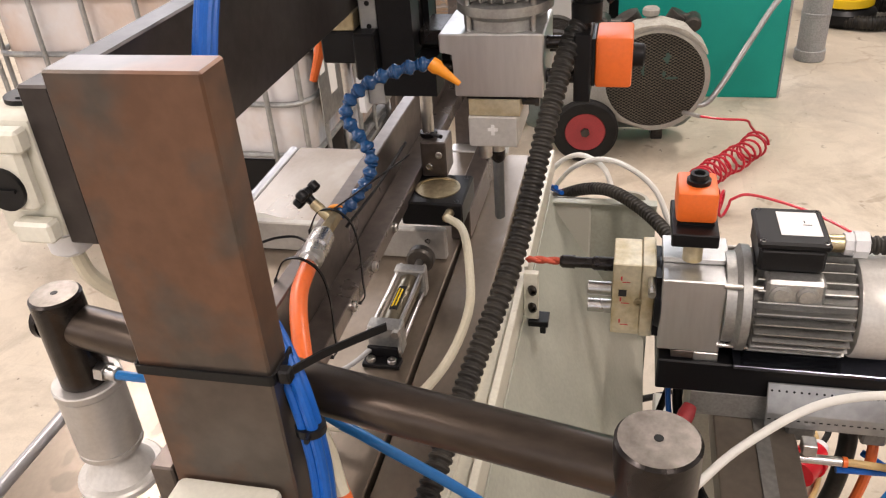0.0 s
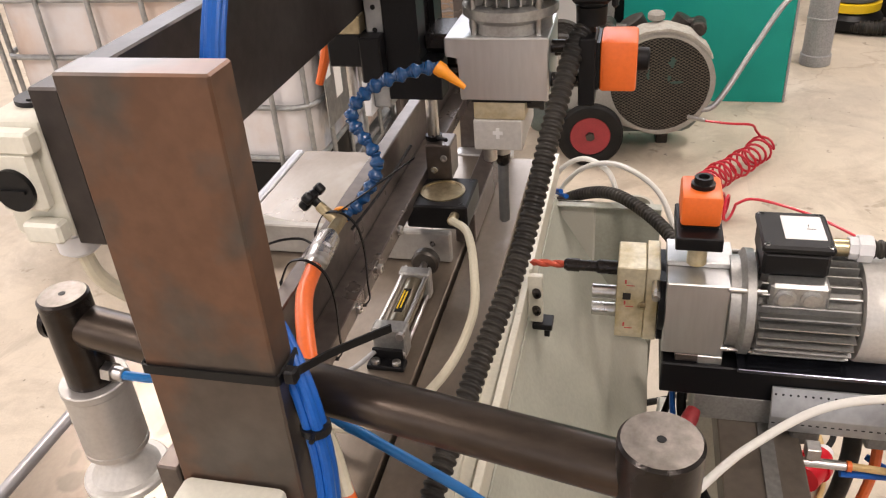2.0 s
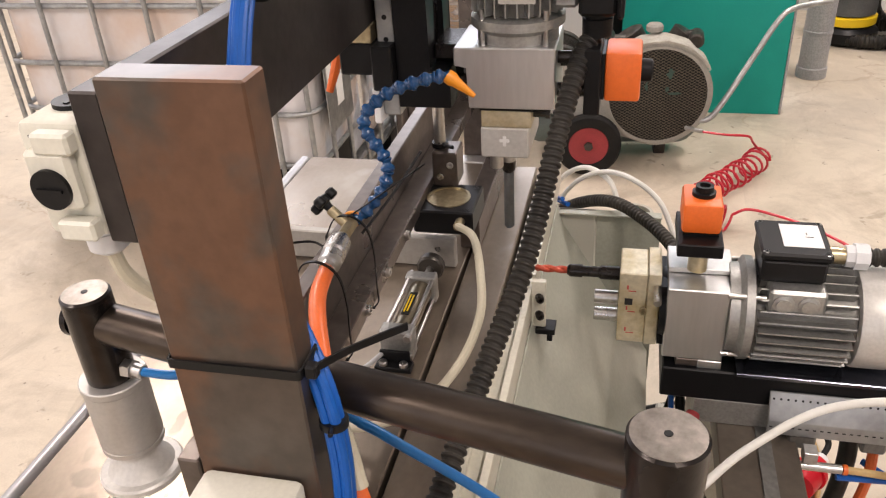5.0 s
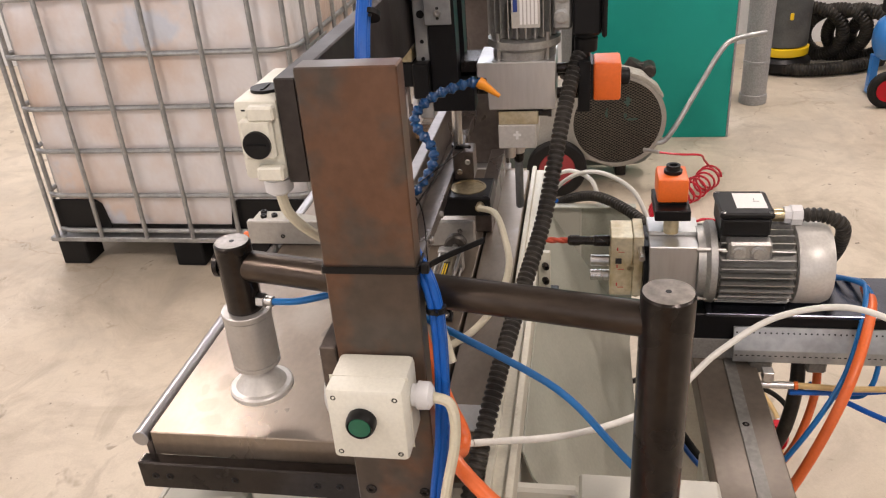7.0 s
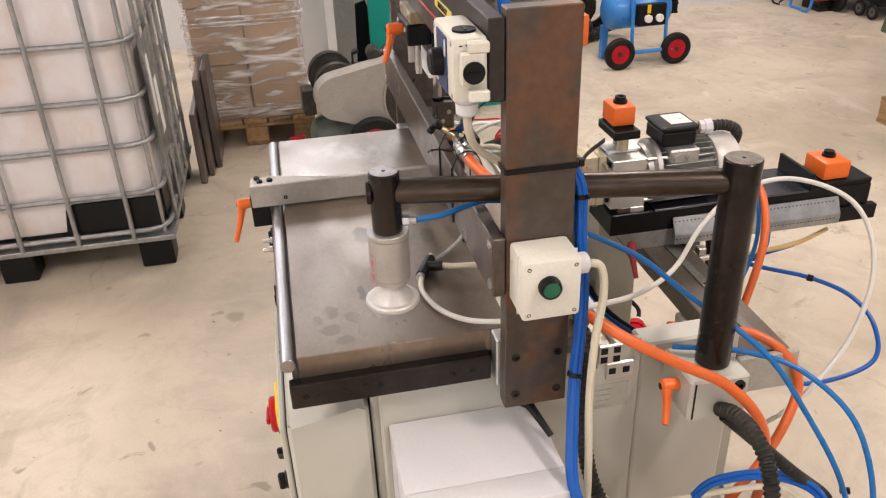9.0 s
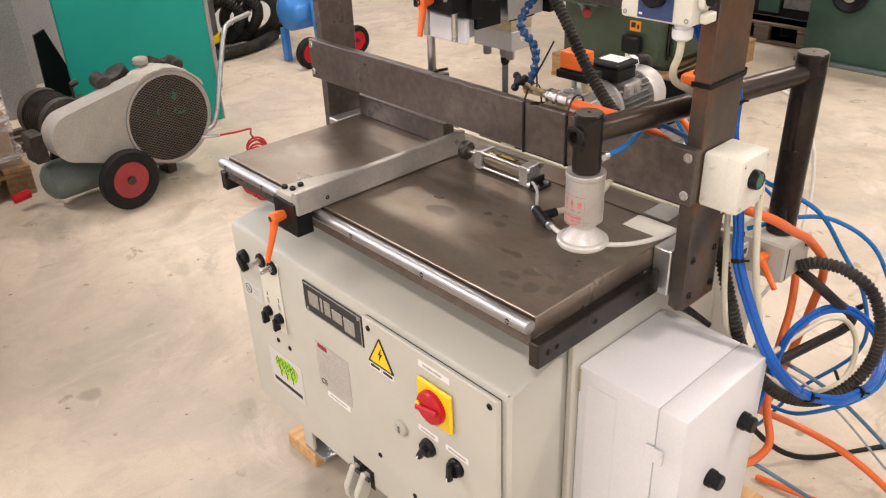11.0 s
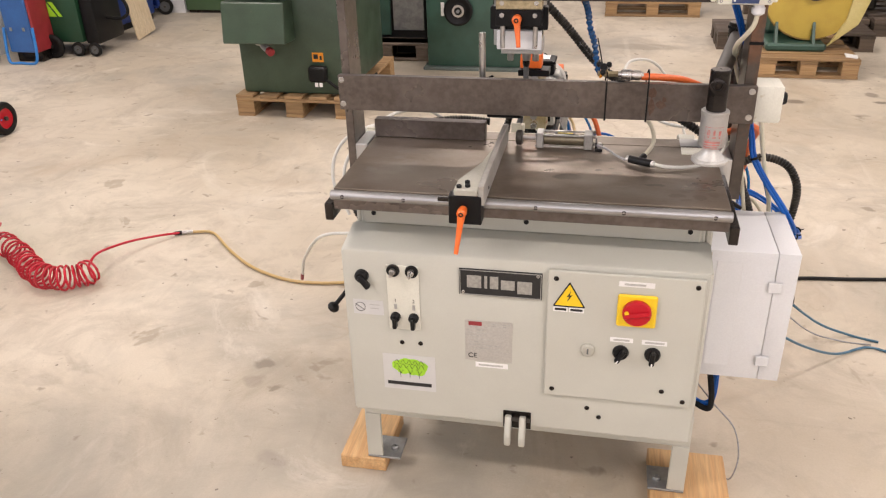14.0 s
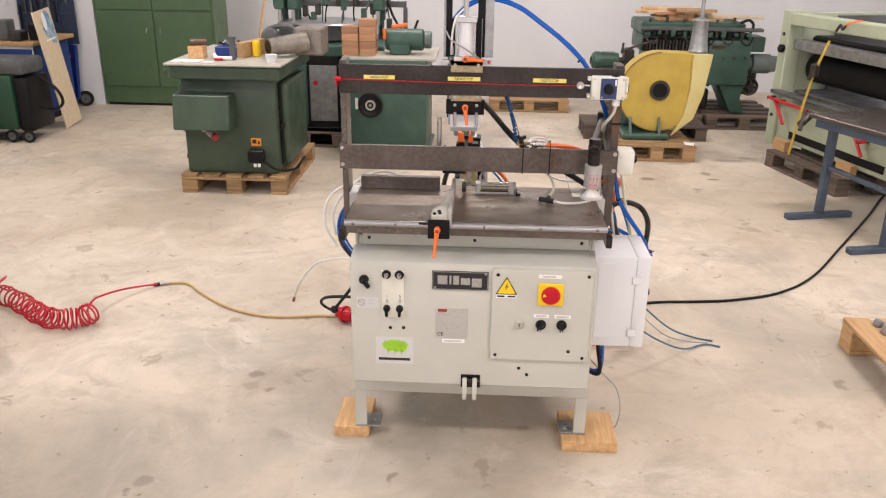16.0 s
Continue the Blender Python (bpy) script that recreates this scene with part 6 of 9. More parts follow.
tbx = P("terminal_box", hm, BLACK, (box, -0.125, -0.044, 0.779, 0.854, 0.962, 0.994, 0.004), (box, -0.128, -0.041, 0.776, 0.857, 0.9945, 1.005, 0.003), label="black motor terminal box with white label")
P("white_label", tbx, PAPER, (box, -0.116, -0.06, 0.803, 0.849, 1.0052, 1.0058))
P("print", tbx, INK, (box, -0.095, -0.089, 0.832, 0.833, 1.006, 1.0063), (box, -0.085, -0.084, 0.83, 0.84, 1.006, 1.0063))
for x in (-0.122, -0.047):
    for y in (0.782, 0.851):
        P("screw", tbx, BRIGHT, (bolt, (x, y, 1.005), (0, 0, 1), 0.004, 0.001))
P("cable_gland", hm, BRASS, (rod, (-0.09, 0.857, 0.98), (-0.09, 0.88, 0.98), 0.011, 14))
P("gland_nut", hm, WHITE, (lathe, (-0.09, 0.88, 0.98), (-0.09, 2, 0.98), [(0, 0.014), (0.01, 0.0145), (0.01, 0.017), (0.026, 0.017), (0.028, 0.012), (0.028, 0)], {"seg": 8}))
P("motor_conduit", hm, CONDUIT, (ribbed, [(-0.09, 0.907, 0.98), (-0.09, 0.94, 0.979), (-0.09, 0.968, 0.965), (-0.11, 0.98, 0.93), (-0.15, 0.98, 0.87), (-0.19, 0.95, 0.8), (-0.22, 0.93, 0.66)], 0.012, 0.0085))
P("adjuster_column", hu, OILY, (rod, (-0.075, 0.707, 0.9562), (-0.075, 0.707, 0.985), 0.012, 20))
P("adjuster_column", hu, BRIGHT, (rod, (-0.11, 0.707, 0.9562), (-0.11, 0.707, 0.985), 0.006, 14))
P("adjuster_plate", hu, BLACKMETAL, (box, -0.142, -0.052, 0.679, 0.734, 0.9852, 1.003, 0.0015))
P("position_counter", hu, ORANGE, (box, -0.137, -0.074, 0.683, 0.731, 1.0065, 1.047, 0.005, 2), label="orange position counter housing")
P("counter_base", hu, BLACK, (box, -0.135, -0.076, 0.685, 0.729, 1.0032, 1.0063))
P("counter_knob", hu, BLACK, (lathe, (-0.105, 0.708, 1.0472), (-0.105, 0.708, 2), [(0, 0.0145), (0.005, 0.0145), (0.006, 0.0115), (0.013, 0.011), (0.013, 0.007), (0.008, 0.006), (0.008, 0)]))
bs = P("slide_bed", mc, BLACKMETAL, (box, -0.15, -0.028, 0.674, 1.28, 0.781, 0.8295, 0.002), label="long black slide bed of the horizontal unit")
P("bed_rail", bs, STEEL, (box, -0.13, -0.035, 0.69, 0.735, 0.83, 0.841, 0.001))
# Blue in the base colour stands for a bluish reflection on ground steel.
P("bed_cover", bs, surf("steel_with_blue_reflection", (0.13, 0.14, 0.17), 0.2, 0.95, other=(0.08, 0.085, 0.105), big=12, amount=0.6, fine=120, grain=0.05, bump=0.05), (box, -0.145, -0.02, 0.766, 1.12, 0.83, 0.836, 0.001))
P("end_bracket", bs, BLACKMETAL, (box, -0.145, -0.02, 1.122, 1.13, 0.83, 0.872, 0.001))
P("counter_base", bs, BLACK, (box, -0.13, -0.03, 1.16, 1.28, 0.83, 0.842, 0.002))
P("position_counter", bs, ORANGE, (box, -0.115, -0.04, 1.165, 1.228, 0.8425, 0.883, 0.005, 2), label="orange position counter housing")
P("counter_knob", bs, BLACK, (lathe, (-0.08, 1.197, 0.8832), (-0.08, 1.197, 2), [(0, 0.0145), (0.005, 0.0145), (0.006, 0.0115), (0.012, 0.011), (0.012, 0)]))
P("stop_bar", bs, BLACKMETAL, (box, -0.04, -0.02, 1.1, 1.3, 0.745, 0.78, 0.002))
pf = P("perforated_guard", bs, GALV, (prism, [(-0.0275, 0.809), (-0.0245, 0.81), (-0.006, 0.776), (-0.006, 0.753), (-0.009, 0.753), (-0.009, 0.774)], "y", 0.811, 1.2, 0.001), label="galvanised perforated guard strip")
bm = B()
for k in range(43):
    y = 0.816 + 0.0088 * k
    rod(bm, (-0.0225, y, 0.8), (-0.0196, y, 0.8016), 0.0016, 6)
    box(bm, -0.0062, -0.0056, y - 0.0025, y + 0.0015, 0.7655, 0.7672)
part("holes", bm, BLACK, pf, kind="stuff")
P("carrier", bs, CAST, (box, -0.13, -0.03, 0.72, 0.86, 0.7405, 0.7805, 0.001))
P("guard_bracket", bs, CASTDARK, (box, -0.03, -0.01, 0.84, 0.875, 0.728, 0.752, 0.003))
P("guard_bracket", bs, CASTDARK, (box, -0.03, -0.012, 0.93, 0.96, 0.73, 0.752, 0.003))
P("under_tube", bs, BLUE, (hose, [(0.015, 0.9, 0.711), (0.01, 0.96, 0.709), (0.0, 1.03, 0.706), (-0.01, 1.1, 0.71)], 0.0045))
P("air_fitting", bs, BRIGHT, (box, 0.003, 0.022, 0.855, 0.872, 0.735, 0.752, 0.001), (rod, (0.013, 0.863, 0.738), (0.013, 0.863, 0.722), 0.006, 10), (rod, (0.015, 0.853, 0.725), (0.015, 0.905, 0.725), 0.0062, 12, 0.001))
P("fitting_ring", bs, ORANGE, (rod, (0.015, 0.9055, 0.725), (0.015, 0.911, 0.725), 0.0068, 12))
P("clear_tube", bs, YHOSE, (hose, [(0.015, 0.911, 0.725), (0.015, 1.0, 0.722), (0.0, 1.1, 0.72), (-0.04, 1.2, 0.72)], 0.005))
# DULLRED paints the shade under the bed onto this orange lever.
lever("clamp_lever", bs, (-0.02, 0.72, 0.762), (0.7, -0.3, -0.3), (0.5, 0.1, -0.9), 0.05, DULLRED, "orange clamping lever coloured dull red for shade")
BASE[mc] = REST
TAUPE = surf("taupe_steel", (0.17, 0.142, 0.115), 0.45, 0.35, other=(0.125, 0.103, 0.082), big=7, amount=0.8, fine=90, grain=0.06, bump=0.15, deep=0.0005, spots=(0.09, 0.072, 0.055), spot_scale=22, spot_at=0.7)
cr = P("cross_beam", mc, TAUPE, (box, -0.42, 0.42, 0.752, 0.852, 0.725, 0.77, 0.002), label="brown steel cross beam under the horizontal unit")
P("measuring_strip", cr, surf("dull_grey_strip", (0.23, 0.225, 0.21), 0.5, 0.3, other=(0.17, 0.165, 0.15), big=14, amount=0.6), (box, -0.4, 0.415, 0.801, 0.819, 0.7702, 0.7725))
P("strip_screw", cr, DARKSTEEL, (bolt, (0.19, 0.81, 0.7725), (0, 0, 1), 0.005, 0.002))
P("beam_end", cr, CREAM_DIRTY, (box, 0.4205, 0.432, 0.745, 0.86, 0.70, 0.775, 0.002))
for x in (-0.3, 0.2):
    P("column_block", cr, CREAM_DIRTY, (box, x, x + 0.1, 0.745, 0.85, 0.25, 0.7245, 0.003))

# sheet trough behind the table, left end plate with hoses, side boxes
P("rear_plate", mc, GREYGREEN, (box, -0.426, -0.42, 0.492, 0.678, 0.45, 0.846, 0.001), (box, -0.426, -0.405, 0.492, 0.678, 0.8462, 0.85, 0.001), label="grey green sheet end plate")
sg = P("side_gauge", mc, CREAM_LIGHT, (box, -0.06, -0.05, 0.4915, 0.512, 0.853, 0.93, 0.001), (box, -0.085, -0.0601, 0.4915, 0.497, 0.862, 0.935, 0.001), label="small cream gauge bracket on the rear channel")
for z in (0.905, 0.876):
    P("gauge_screw", sg, DARKSTEEL, (bolt, (-0.05, 0.503, z), (1, 0.3, 0), 0.006, 0.011))
P("gauge_catch", sg, BLACK, (box, -0.072, -0.045, 0.498, 0.526, 0.843, 0.8525, 0.001), (box, -0.066, -0.05, 0.514, 0.522, 0.828, 0.8428, 0.001))
lp = P("white_tube_loop", mc, WHITETUBE, (hose, [(-0.44, 0.6, 0.86), (-0.47, 0.58, 0.89), (-0.56, 0.53, 0.87), (-0.6, 0.48, 0.82), (-0.6, 0.45, 0.74), (-0.55, 0.42, 0.66)], 0.005), label="loops of white and blue air tube")
P("white_tube", lp, WHITETUBE, (hose, [(-0.3, 0.7, 0.86), (-0.36, 0.67, 0.905), (-0.42, 0.62, 0.918), (-0.48, 0.57, 0.9), (-0.54, 0.52, 0.85), (-0.575, 0.48, 0.78), (-0.56, 0.45, 0.7)], 0.0048))
P("blue_tube", lp, BLUE, (hose, [(-0.44, 0.5, 0.86), (-0.5, 0.46, 0.83), (-0.53, 0.42, 0.76), (-0.5, 0.4, 0.68), (-0.46, 0.4, 0.64)], 0.0045), (hose, [(-0.44, 0.51, 0.85), (-0.52, 0.46, 0.82), (-0.545, 0.42, 0.74), (-0.5, 0.4, 0.66), (-0.46, 0.4, 0.63)], 0.0045))
P("loop_conduit", mc, CONDUIT, (ribbed, [(-0.18, 0.72, 0.86), (-0.27, 0.69, 0.875), (-0.36, 0.64, 0.876), (-0.43, 0.585, 0.866), (-0.5, 0.52, 0.82), (-0.54, 0.46, 0.76), (-0.53, 0.42, 0.68), (-0.46, 0.4, 0.6)], 0.0115, 0.0085), label="black conduit loop at the machine's end")
P("duct_socket", mc, CREAM_DIRTY, (lathe, (-0.48, 0.63, 0.72), (-0.48, 0.63, 2), [(0, 0.036), (0.1, 0.036), (0.1, 0.03), (0.02, 0.028), (0.02, 0)]), (box, -0.46, -0.4265, 0.6, 0.66, 0.72, 0.76), label="round dusty outlet socket")
P("white_air_line", mc, WHITETUBE, (hose, [(-0.43, 0.3, 0.655), (-0.52, 0.3, 0.66), (-0.62, 0.34, 0.62), (-0.71, 0.43, 0.5), (-0.755, 0.5, 0.4)], 0.0045), label="white air line with red tip")
P("red_tip", mc, DULLRED, (rod, (-0.755, 0.5, 0.4), (-0.765, 0.515, 0.372), 0.0055, 10, 0.001))
lv = P("ball_lever", mc, BLACK, (box, -0.455, -0.43, 0.16, 0.2, 0.6, 0.63, 0.004), (rod, (-0.445, 0.17, 0.61), (-0.52, 0.12, 0.52), 0.006, 12), label="black ball-ended lever at the side")
P("ball", lv, BLACK, (lathe, (-0.507, 0.128, 0.535), (-0.54, 0.106, 0.496), [(0.0, 0.004), (0.003, 0.011), (0.01, 0.016), (0.017, 0.016), (0.024, 0.011), (0.028, 0)]))
el = P("electric_box", mc, WHITE, (box, 0.4315, 0.585, 0.14, 0.38, 0.405, 0.762, 0.003, 2), (box, 0.5856, 0.635, 0.1396, 0.3804, 0.4046, 0.7624, 0.003, 2), label="white plastic electrical box on the machine's side")
P("raised_frame", el, WHITE, (box, 0.45, 0.51, 0.1386, 0.1398, 0.44, 0.735, 0.0005))
for z in (0.45, 0.66):
    P("hinge", el, WHITE, (box, 0.572, 0.604, 0.131, 0.1388, z, z + 0.028, 0.002))
for y, z in ((0.235, 0.59), (0.32, 0.66)):
    P("lock_knob", el, BLACK, (lathe, (0.635, y, z), (1, y, z), [(0, 0.016), (0.01, 0.016), (0.012, 0.014), (0.022, 0.014), (0.024, 0.012), (0.024, 0)], {"seg": 16}))
P("rust_streak", el, OILY, (box, 0.433, 0.436, 0.1385, 0.1398, 0.71, 0.755))

# more air lines round the swivel post
P("side_orange_hose", mc, ORANGE_HOSE, (hose, [(0.38, 0.7, 0.36), (0.46, 0.72, 0.35), (0.56, 0.76, 0.33), (0.66, 0.8, 0.29), (0.75, 0.86, 0.2), (0.8, 0.91, 0.11), (0.77, 0.93, 0.045), (0.7, 0.92, 0.02), (0.6, 0.9, 0.02), (0.46, 0.88, 0.012)], 0.0082, 12), label="orange air hose looping out beside the electrical box")
P("white_arc_tube", mc, WHITETUBE, (hose, [(0.463, 0.443, 0.951), (0.398, 0.561, 0.917), (0.315, 0.668, 0.902), (0.251, 0.748, 0.944), (0.215, 0.833, 0.982), (0.236, 0.925, 1.005), (0.309, 1.001, 0.981), (0.374, 1.014, 0.896), (0.418, 0.967, 0.778), (0.441, 0.868, 0.667), (0.43, 0.78, 0.6)], 0.0044, 12), label="white air tube in a wide arc")
P("light_blue_tube", mc, LIGHTBLUE, (hose, [(0.416, 0.405, 1.082), (0.418, 0.436, 1.066), (0.429, 0.54, 1.008), (0.463, 0.61, 0.95), (0.535, 0.708, 0.876), (0.575, 0.775, 0.774), (0.62, 0.834, 0.652), (0.62, 0.88, 0.5), (0.5, 0.92, 0.3), (0.4, 0.95, 0.1), (0.3, 1.0, 0.01)], 0.0045, 12), label="light blue air tube")
P("light_blue_tube", mc, LIGHTBLUE, (hose, [(0.46, 0.6, 0.85), (0.5, 0.7, 0.85), (0.55, 0.78, 0.83), (0.62, 0.84, 0.76), (0.68, 0.85, 0.62), (0.7, 0.78, 0.5), (0.6, 0.7, 0.42), (0.5, 0.72, 0.38), (0.44, 0.72, 0.36)], 0.0045, 12), label="light blue air tube")
P("orange_hose_loop", mc, ORANGE_HOSE, (hose, [(0.3, 0.68, 0.77), (0.388, 0.712, 0.805), (0.392, 0.781, 0.799), (0.425, 0.831, 0.772), (0.446, 0.857, 0.718), (0.474, 0.828, 0.661), (0.5, 0.774, 0.6), (0.517, 0.709, 0.532), (0.54, 0.65, 0.44), (0.58, 0.6, 0.38), (0.55, 0.52, 0.36), (0.46, 0.48, 0.38)], 0.0085, 12), label="orange air hose in a loop")
P("hanging_hose", mc, ORANGE_HOSE, (hose, [(-0.06, 1.03, 0.865), (-0.001, 1.023, 0.869), (0.071, 0.996, 0.849), (0.127, 0.966, 0.807), (0.155, 0.937, 0.74), (0.173, 0.903, 0.659), (0.16, 0.87, 0.55), (0.1, 0.85, 0.45)], 0.0082, 12), label="orange air hose hanging behind the unit")
P("rear_blue_tube", mc, BLUE, (hose, [(0.0, 0.95, 0.71), (0.06, 1.02, 0.705), (0.12, 1.1, 0.7), (0.18, 1.16, 0.68), (0.24, 1.18, 0.64), (0.3, 1.14, 0.6), (0.3, 1.02, 0.57), (0.27, 0.92, 0.58), (0.22, 0.85, 0.6)], 0.0048), label="blue air tube in a loop behind the unit")
P("tube_clip", mc, BLACK, (rod, (0.115, 1.095, 0.7), (0.123, 1.104, 0.699), 0.0075, 12), label="black tube clip")
P("hanging_tube", mc, LIGHTBLUE, (hose, [(-0.13, 0.98, 0.85), (-0.084, 1.007, 0.869), (-0.034, 1.02, 0.884), (0.038, 0.999, 0.855), (0.102, 0.966, 0.804), (0.133, 0.93, 0.747), (0.153, 0.888, 0.683), (0.14, 0.85, 0.6)], 0.0043), label="light blue air tube hanging behind the unit")
P("hanging_tube", mc, LIGHTBLUE, (hose, [(-0.1, 0.98, 0.86), (-0.053, 1.002, 0.885), (-0.027, 1.027, 0.877), (0.016, 1.038, 0.826), (0.042, 1.035, 0.765), (0.045, 1.021, 0.725), (0.02, 1.0, 0.7)], 0.0043), label="light blue air tube hanging behind the unit")
P("rear_conduit", mc, CONDUIT, (hose, [(-0.02, 0.93, 0.78), (0.0, 0.93, 0.7), (0.0, 0.92, 0.6), (-0.03, 0.9, 0.5)], 0.012, 12), label="black hose hanging under the slide bed")
P("rear_hose", mc, ORANGE_HOSE, (hose, [(0.0, 0.955, 0.78), (0.02, 0.955, 0.7), (0.02, 0.94, 0.6), (-0.01, 0.92, 0.5)], 0.007, 10), label="orange hose hanging under the slide bed")
P("black_cable_drop", mc, RUBBER, (hose, [(-0.4, 0.73, 0.76), (-0.387, 0.741, 0.62), (-0.261, 0.732, 0.547), (-0.148, 0.748, 0.512), (-0.039, 0.781, 0.51), (0.066, 0.819, 0.53), (0.15, 0.84, 0.56)], 0.0085), label="black cable drooping behind the table")
P("thin_cable_drop", mc, RUBBER, (hose, [(-0.36, 0.74, 0.6), (-0.33, 0.72, 0.5), (-0.27, 0.68, 0.4), (-0.2, 0.64, 0.32)], 0.0065), label="thin black cable drooping behind the table")
P("blue_tube_drop", mc, BLUE, (hose, [(-0.385, 0.715, 0.76), (-0.375, 0.722, 0.62), (-0.255, 0.716, 0.55), (-0.145, 0.733, 0.517), (-0.035, 0.766, 0.516), (0.07, 0.805, 0.536)], 0.005), label="blue tube drooping behind the table")
P("cable_drop", mc, RUBBER, (hose, [(0.48, 0.25, 0.41), (0.49, 0.24, 0.34), (0.5, 0.22, 0.27), (0.49, 0.21, 0.245), (0.45, 0.24, 0.25), (0.42, 0.3, 0.27)], 0.008), label="black cables under the electrical box")
P("grey_wire", mc, GREYPIPE, (hose, [(0.44, 0.3, 0.3), (0.52, 0.26, 0.22), (0.57, 0.22, 0.18), (0.59, 0.2, 0.1), (0.58, 0.2, 0.02), (0.56, 0.22, 0.004)], 0.0022), label="thin grey wire hanging to the floor")
P("side_label", mc, CREAM_DIRTY, (box, 0.4305, 0.4316, 0.46, 0.545, 0.72, 0.77), label="faint printed label")
bm = B()
for k in range(4):
    box(bm, 0.4317, 0.432, 0.468, 0.48, 0.725 + 0.011 * k, 0.7275 + 0.011 * k)
    box(bm, 0.4317, 0.432, 0.488, 0.515, 0.725 + 0.011 * k, 0.7275 + 0.011 * k)
part("side_label_print", bm, GREYPIPE, mc)

# ---------------- round the machine: boards, hoses, cables ----------------
for x0, x1, y0, y1 in ((-0.525, -0.39, 0.082, 0.3), (0.352, 0.562, 0.04, 0.262), (-0.5, -0.36, 0.62, 0.8), (0.36, 0.52, 0.62, 0.8)):
    t = thing("wooden_board", (x0 + x1) / 2, (y0 + y1) / 2, 0, "offcut of yellow pine board under a machine foot", "board", "boards under the machine")
    P("plank", t, PINE, (box, x0, x1, y0, y1, 0, 0.045, 0.003))

ah = thing("air_hose", -1.7, 1.4, 0, "red coiled air hose joined to an ochre hose on the floor", "hose")
coil, turns = [], 21
line = smooth_path([(-2.47, 1.16, 0.055), (-2.36, 1.1, 0.055), (-2.25, 1.02, 0.055), (-2.16, 0.95, 0.055), (-2.08, 0.905, 0.055), (-2.0, 0.9, 0.055), (-1.93, 0.93, 0.055), (-1.9, 0.99, 0.055)], 40)
for k in range(turns * 16 + 1):
    s = k / (turns * 16) * (len(line) - 1)
    i = min(int(s), len(line) - 2)
    c = line[i].lerp(line[i + 1], s - i)
    d = (line[i + 1] - line[i]).normalized()
    side = Vector((-d.y, d.x, 0))
    a = 2 * math.pi * k / 16
    rr = 0.048 * (1 + 0.08 * math.sin(1.7 * a / 6.28))
    coil.append(c + rr * math.cos(a) * side + Vector((0, 0, rr * math.sin(a))))
P("coil", ah, REDHOSE, (sweep, coil, 0.0052, 8))
P("red_end", ah, REDHOSE, (hose, [coil[-1], (-1.93, 1.06, 0.085), (-1.93, 1.15, 0.07), (-1.89, 1.27, 0.05), (-1.82, 1.38, 0.028), (-1.745, 1.455, 0.012)], 0.0055))
P("red_lead", ah, REDHOSE, (hose, [(-2.335, 0.905, 0.222), (-2.34, 1.0, 0.21), (-2.38, 1.09, 0.19), (-2.44, 1.12, 0.14), (-2.46, 1.15, 0.1), coil[0]], 0.0052))
P("coupling", ah, BRIGHT, (rod, (-1.745, 1.455, 0.012), (-1.7, 1.475, 0.012), 0.009, 12, 0.001))
P("coupling_sleeve", ah, BLACK, (rod, (-1.775, 1.44, 0.012), (-1.745, 1.455, 0.012), 0.0095, 12, 0.001))
P("ochre_hose", ah, YHOSE, (hose, [(-1.7, 1.475, 0.01), (-1.6, 1.48, 0.009), (-1.45, 1.33, 0.009), (-1.28, 1.19, 0.009), (-1.1, 1.11, 0.009), (-0.95, 1.1, 0.009), (-0.75, 1.13, 0.009), (-0.55, 1.08, 0.009), (-0.35, 0.9, 0.05), (-0.28, 0.72, 0.2)], 0.0065))
rp = thing("power_plug", -0.67, 1.1, 0, "red industrial power plug on black cable", "plug")
P("plug_body", rp, RED, (lathe, (-0.6, 1.06, 0.044), (-0.73, 1.14, 0.038), [(0, 0.034), (0.05, 0.036), (0.05, 0.042), (0.065, 0.042), (0.065, 0.03), (0.1, 0.028), (0.105, 0.02), (0.105, 0)], {"seg": 20}))
P("plug_collar", rp, WHITE, (lathe, (-0.69, 1.115, 0.038), (-0.73, 1.14, 0.037), [(0, 0.022), (0.02, 0.02), (0.025, 0.012), (0.025, 0)], {"seg": 16}))
P("plug_cable", rp, RUBBER, (hose, [(-0.705, 1.125, 0.037), (-0.76, 1.15, 0.05), (-0.77, 1.1, 0.1), (-0.72, 0.98, 0.18), (-0.6, 0.8, 0.27), (-0.48, 0.66, 0.33), (-0.42, 0.6, 0.36)], 0.0075))
bc_ = thing("power_cable", 1.5, 1.6, 0, "black rubber power cable lying on the floor", "cable")
P("cable", bc_, RUBBER, (hose, [(0.4, 0.72, 0.35), (0.5, 1.0, 0.03), (0.7, 1.3, 0.008), (0.945, 1.425, 0.007), (1.2, 1.46, 0.007), (1.42, 1.5, 0.007), (1.7, 1.62, 0.007), (1.98, 1.88, 0.007), (2.35, 2.4, 0.007), (2.8, 3.05, 0.007), (3.2, 3.65, 0.007), (3.7, 4.2, 0.007)], 0.0075))
TEALTUBE = surf("grey_blue_tubing", (0.06, 0.15, 0.22), 0.3, other=(0.05, 0.12, 0.18), fine=200, grain=0.03, bump=0.02)
bt = thing("trailing_air_tube", 1.0, 0.9, 0, "grey-blue air tubes trailing in a bight on the floor", "hose")
P("upper_tube", bt, TEALTUBE, (hose, [(0.45, 0.74, 0.5), (0.62, 0.78, 0.44), (0.78, 0.9, 0.24), (0.95, 1.0, 0.07), (1.08, 1.03, 0.008), (1.17, 1.0, 0.006)], 0.0045))
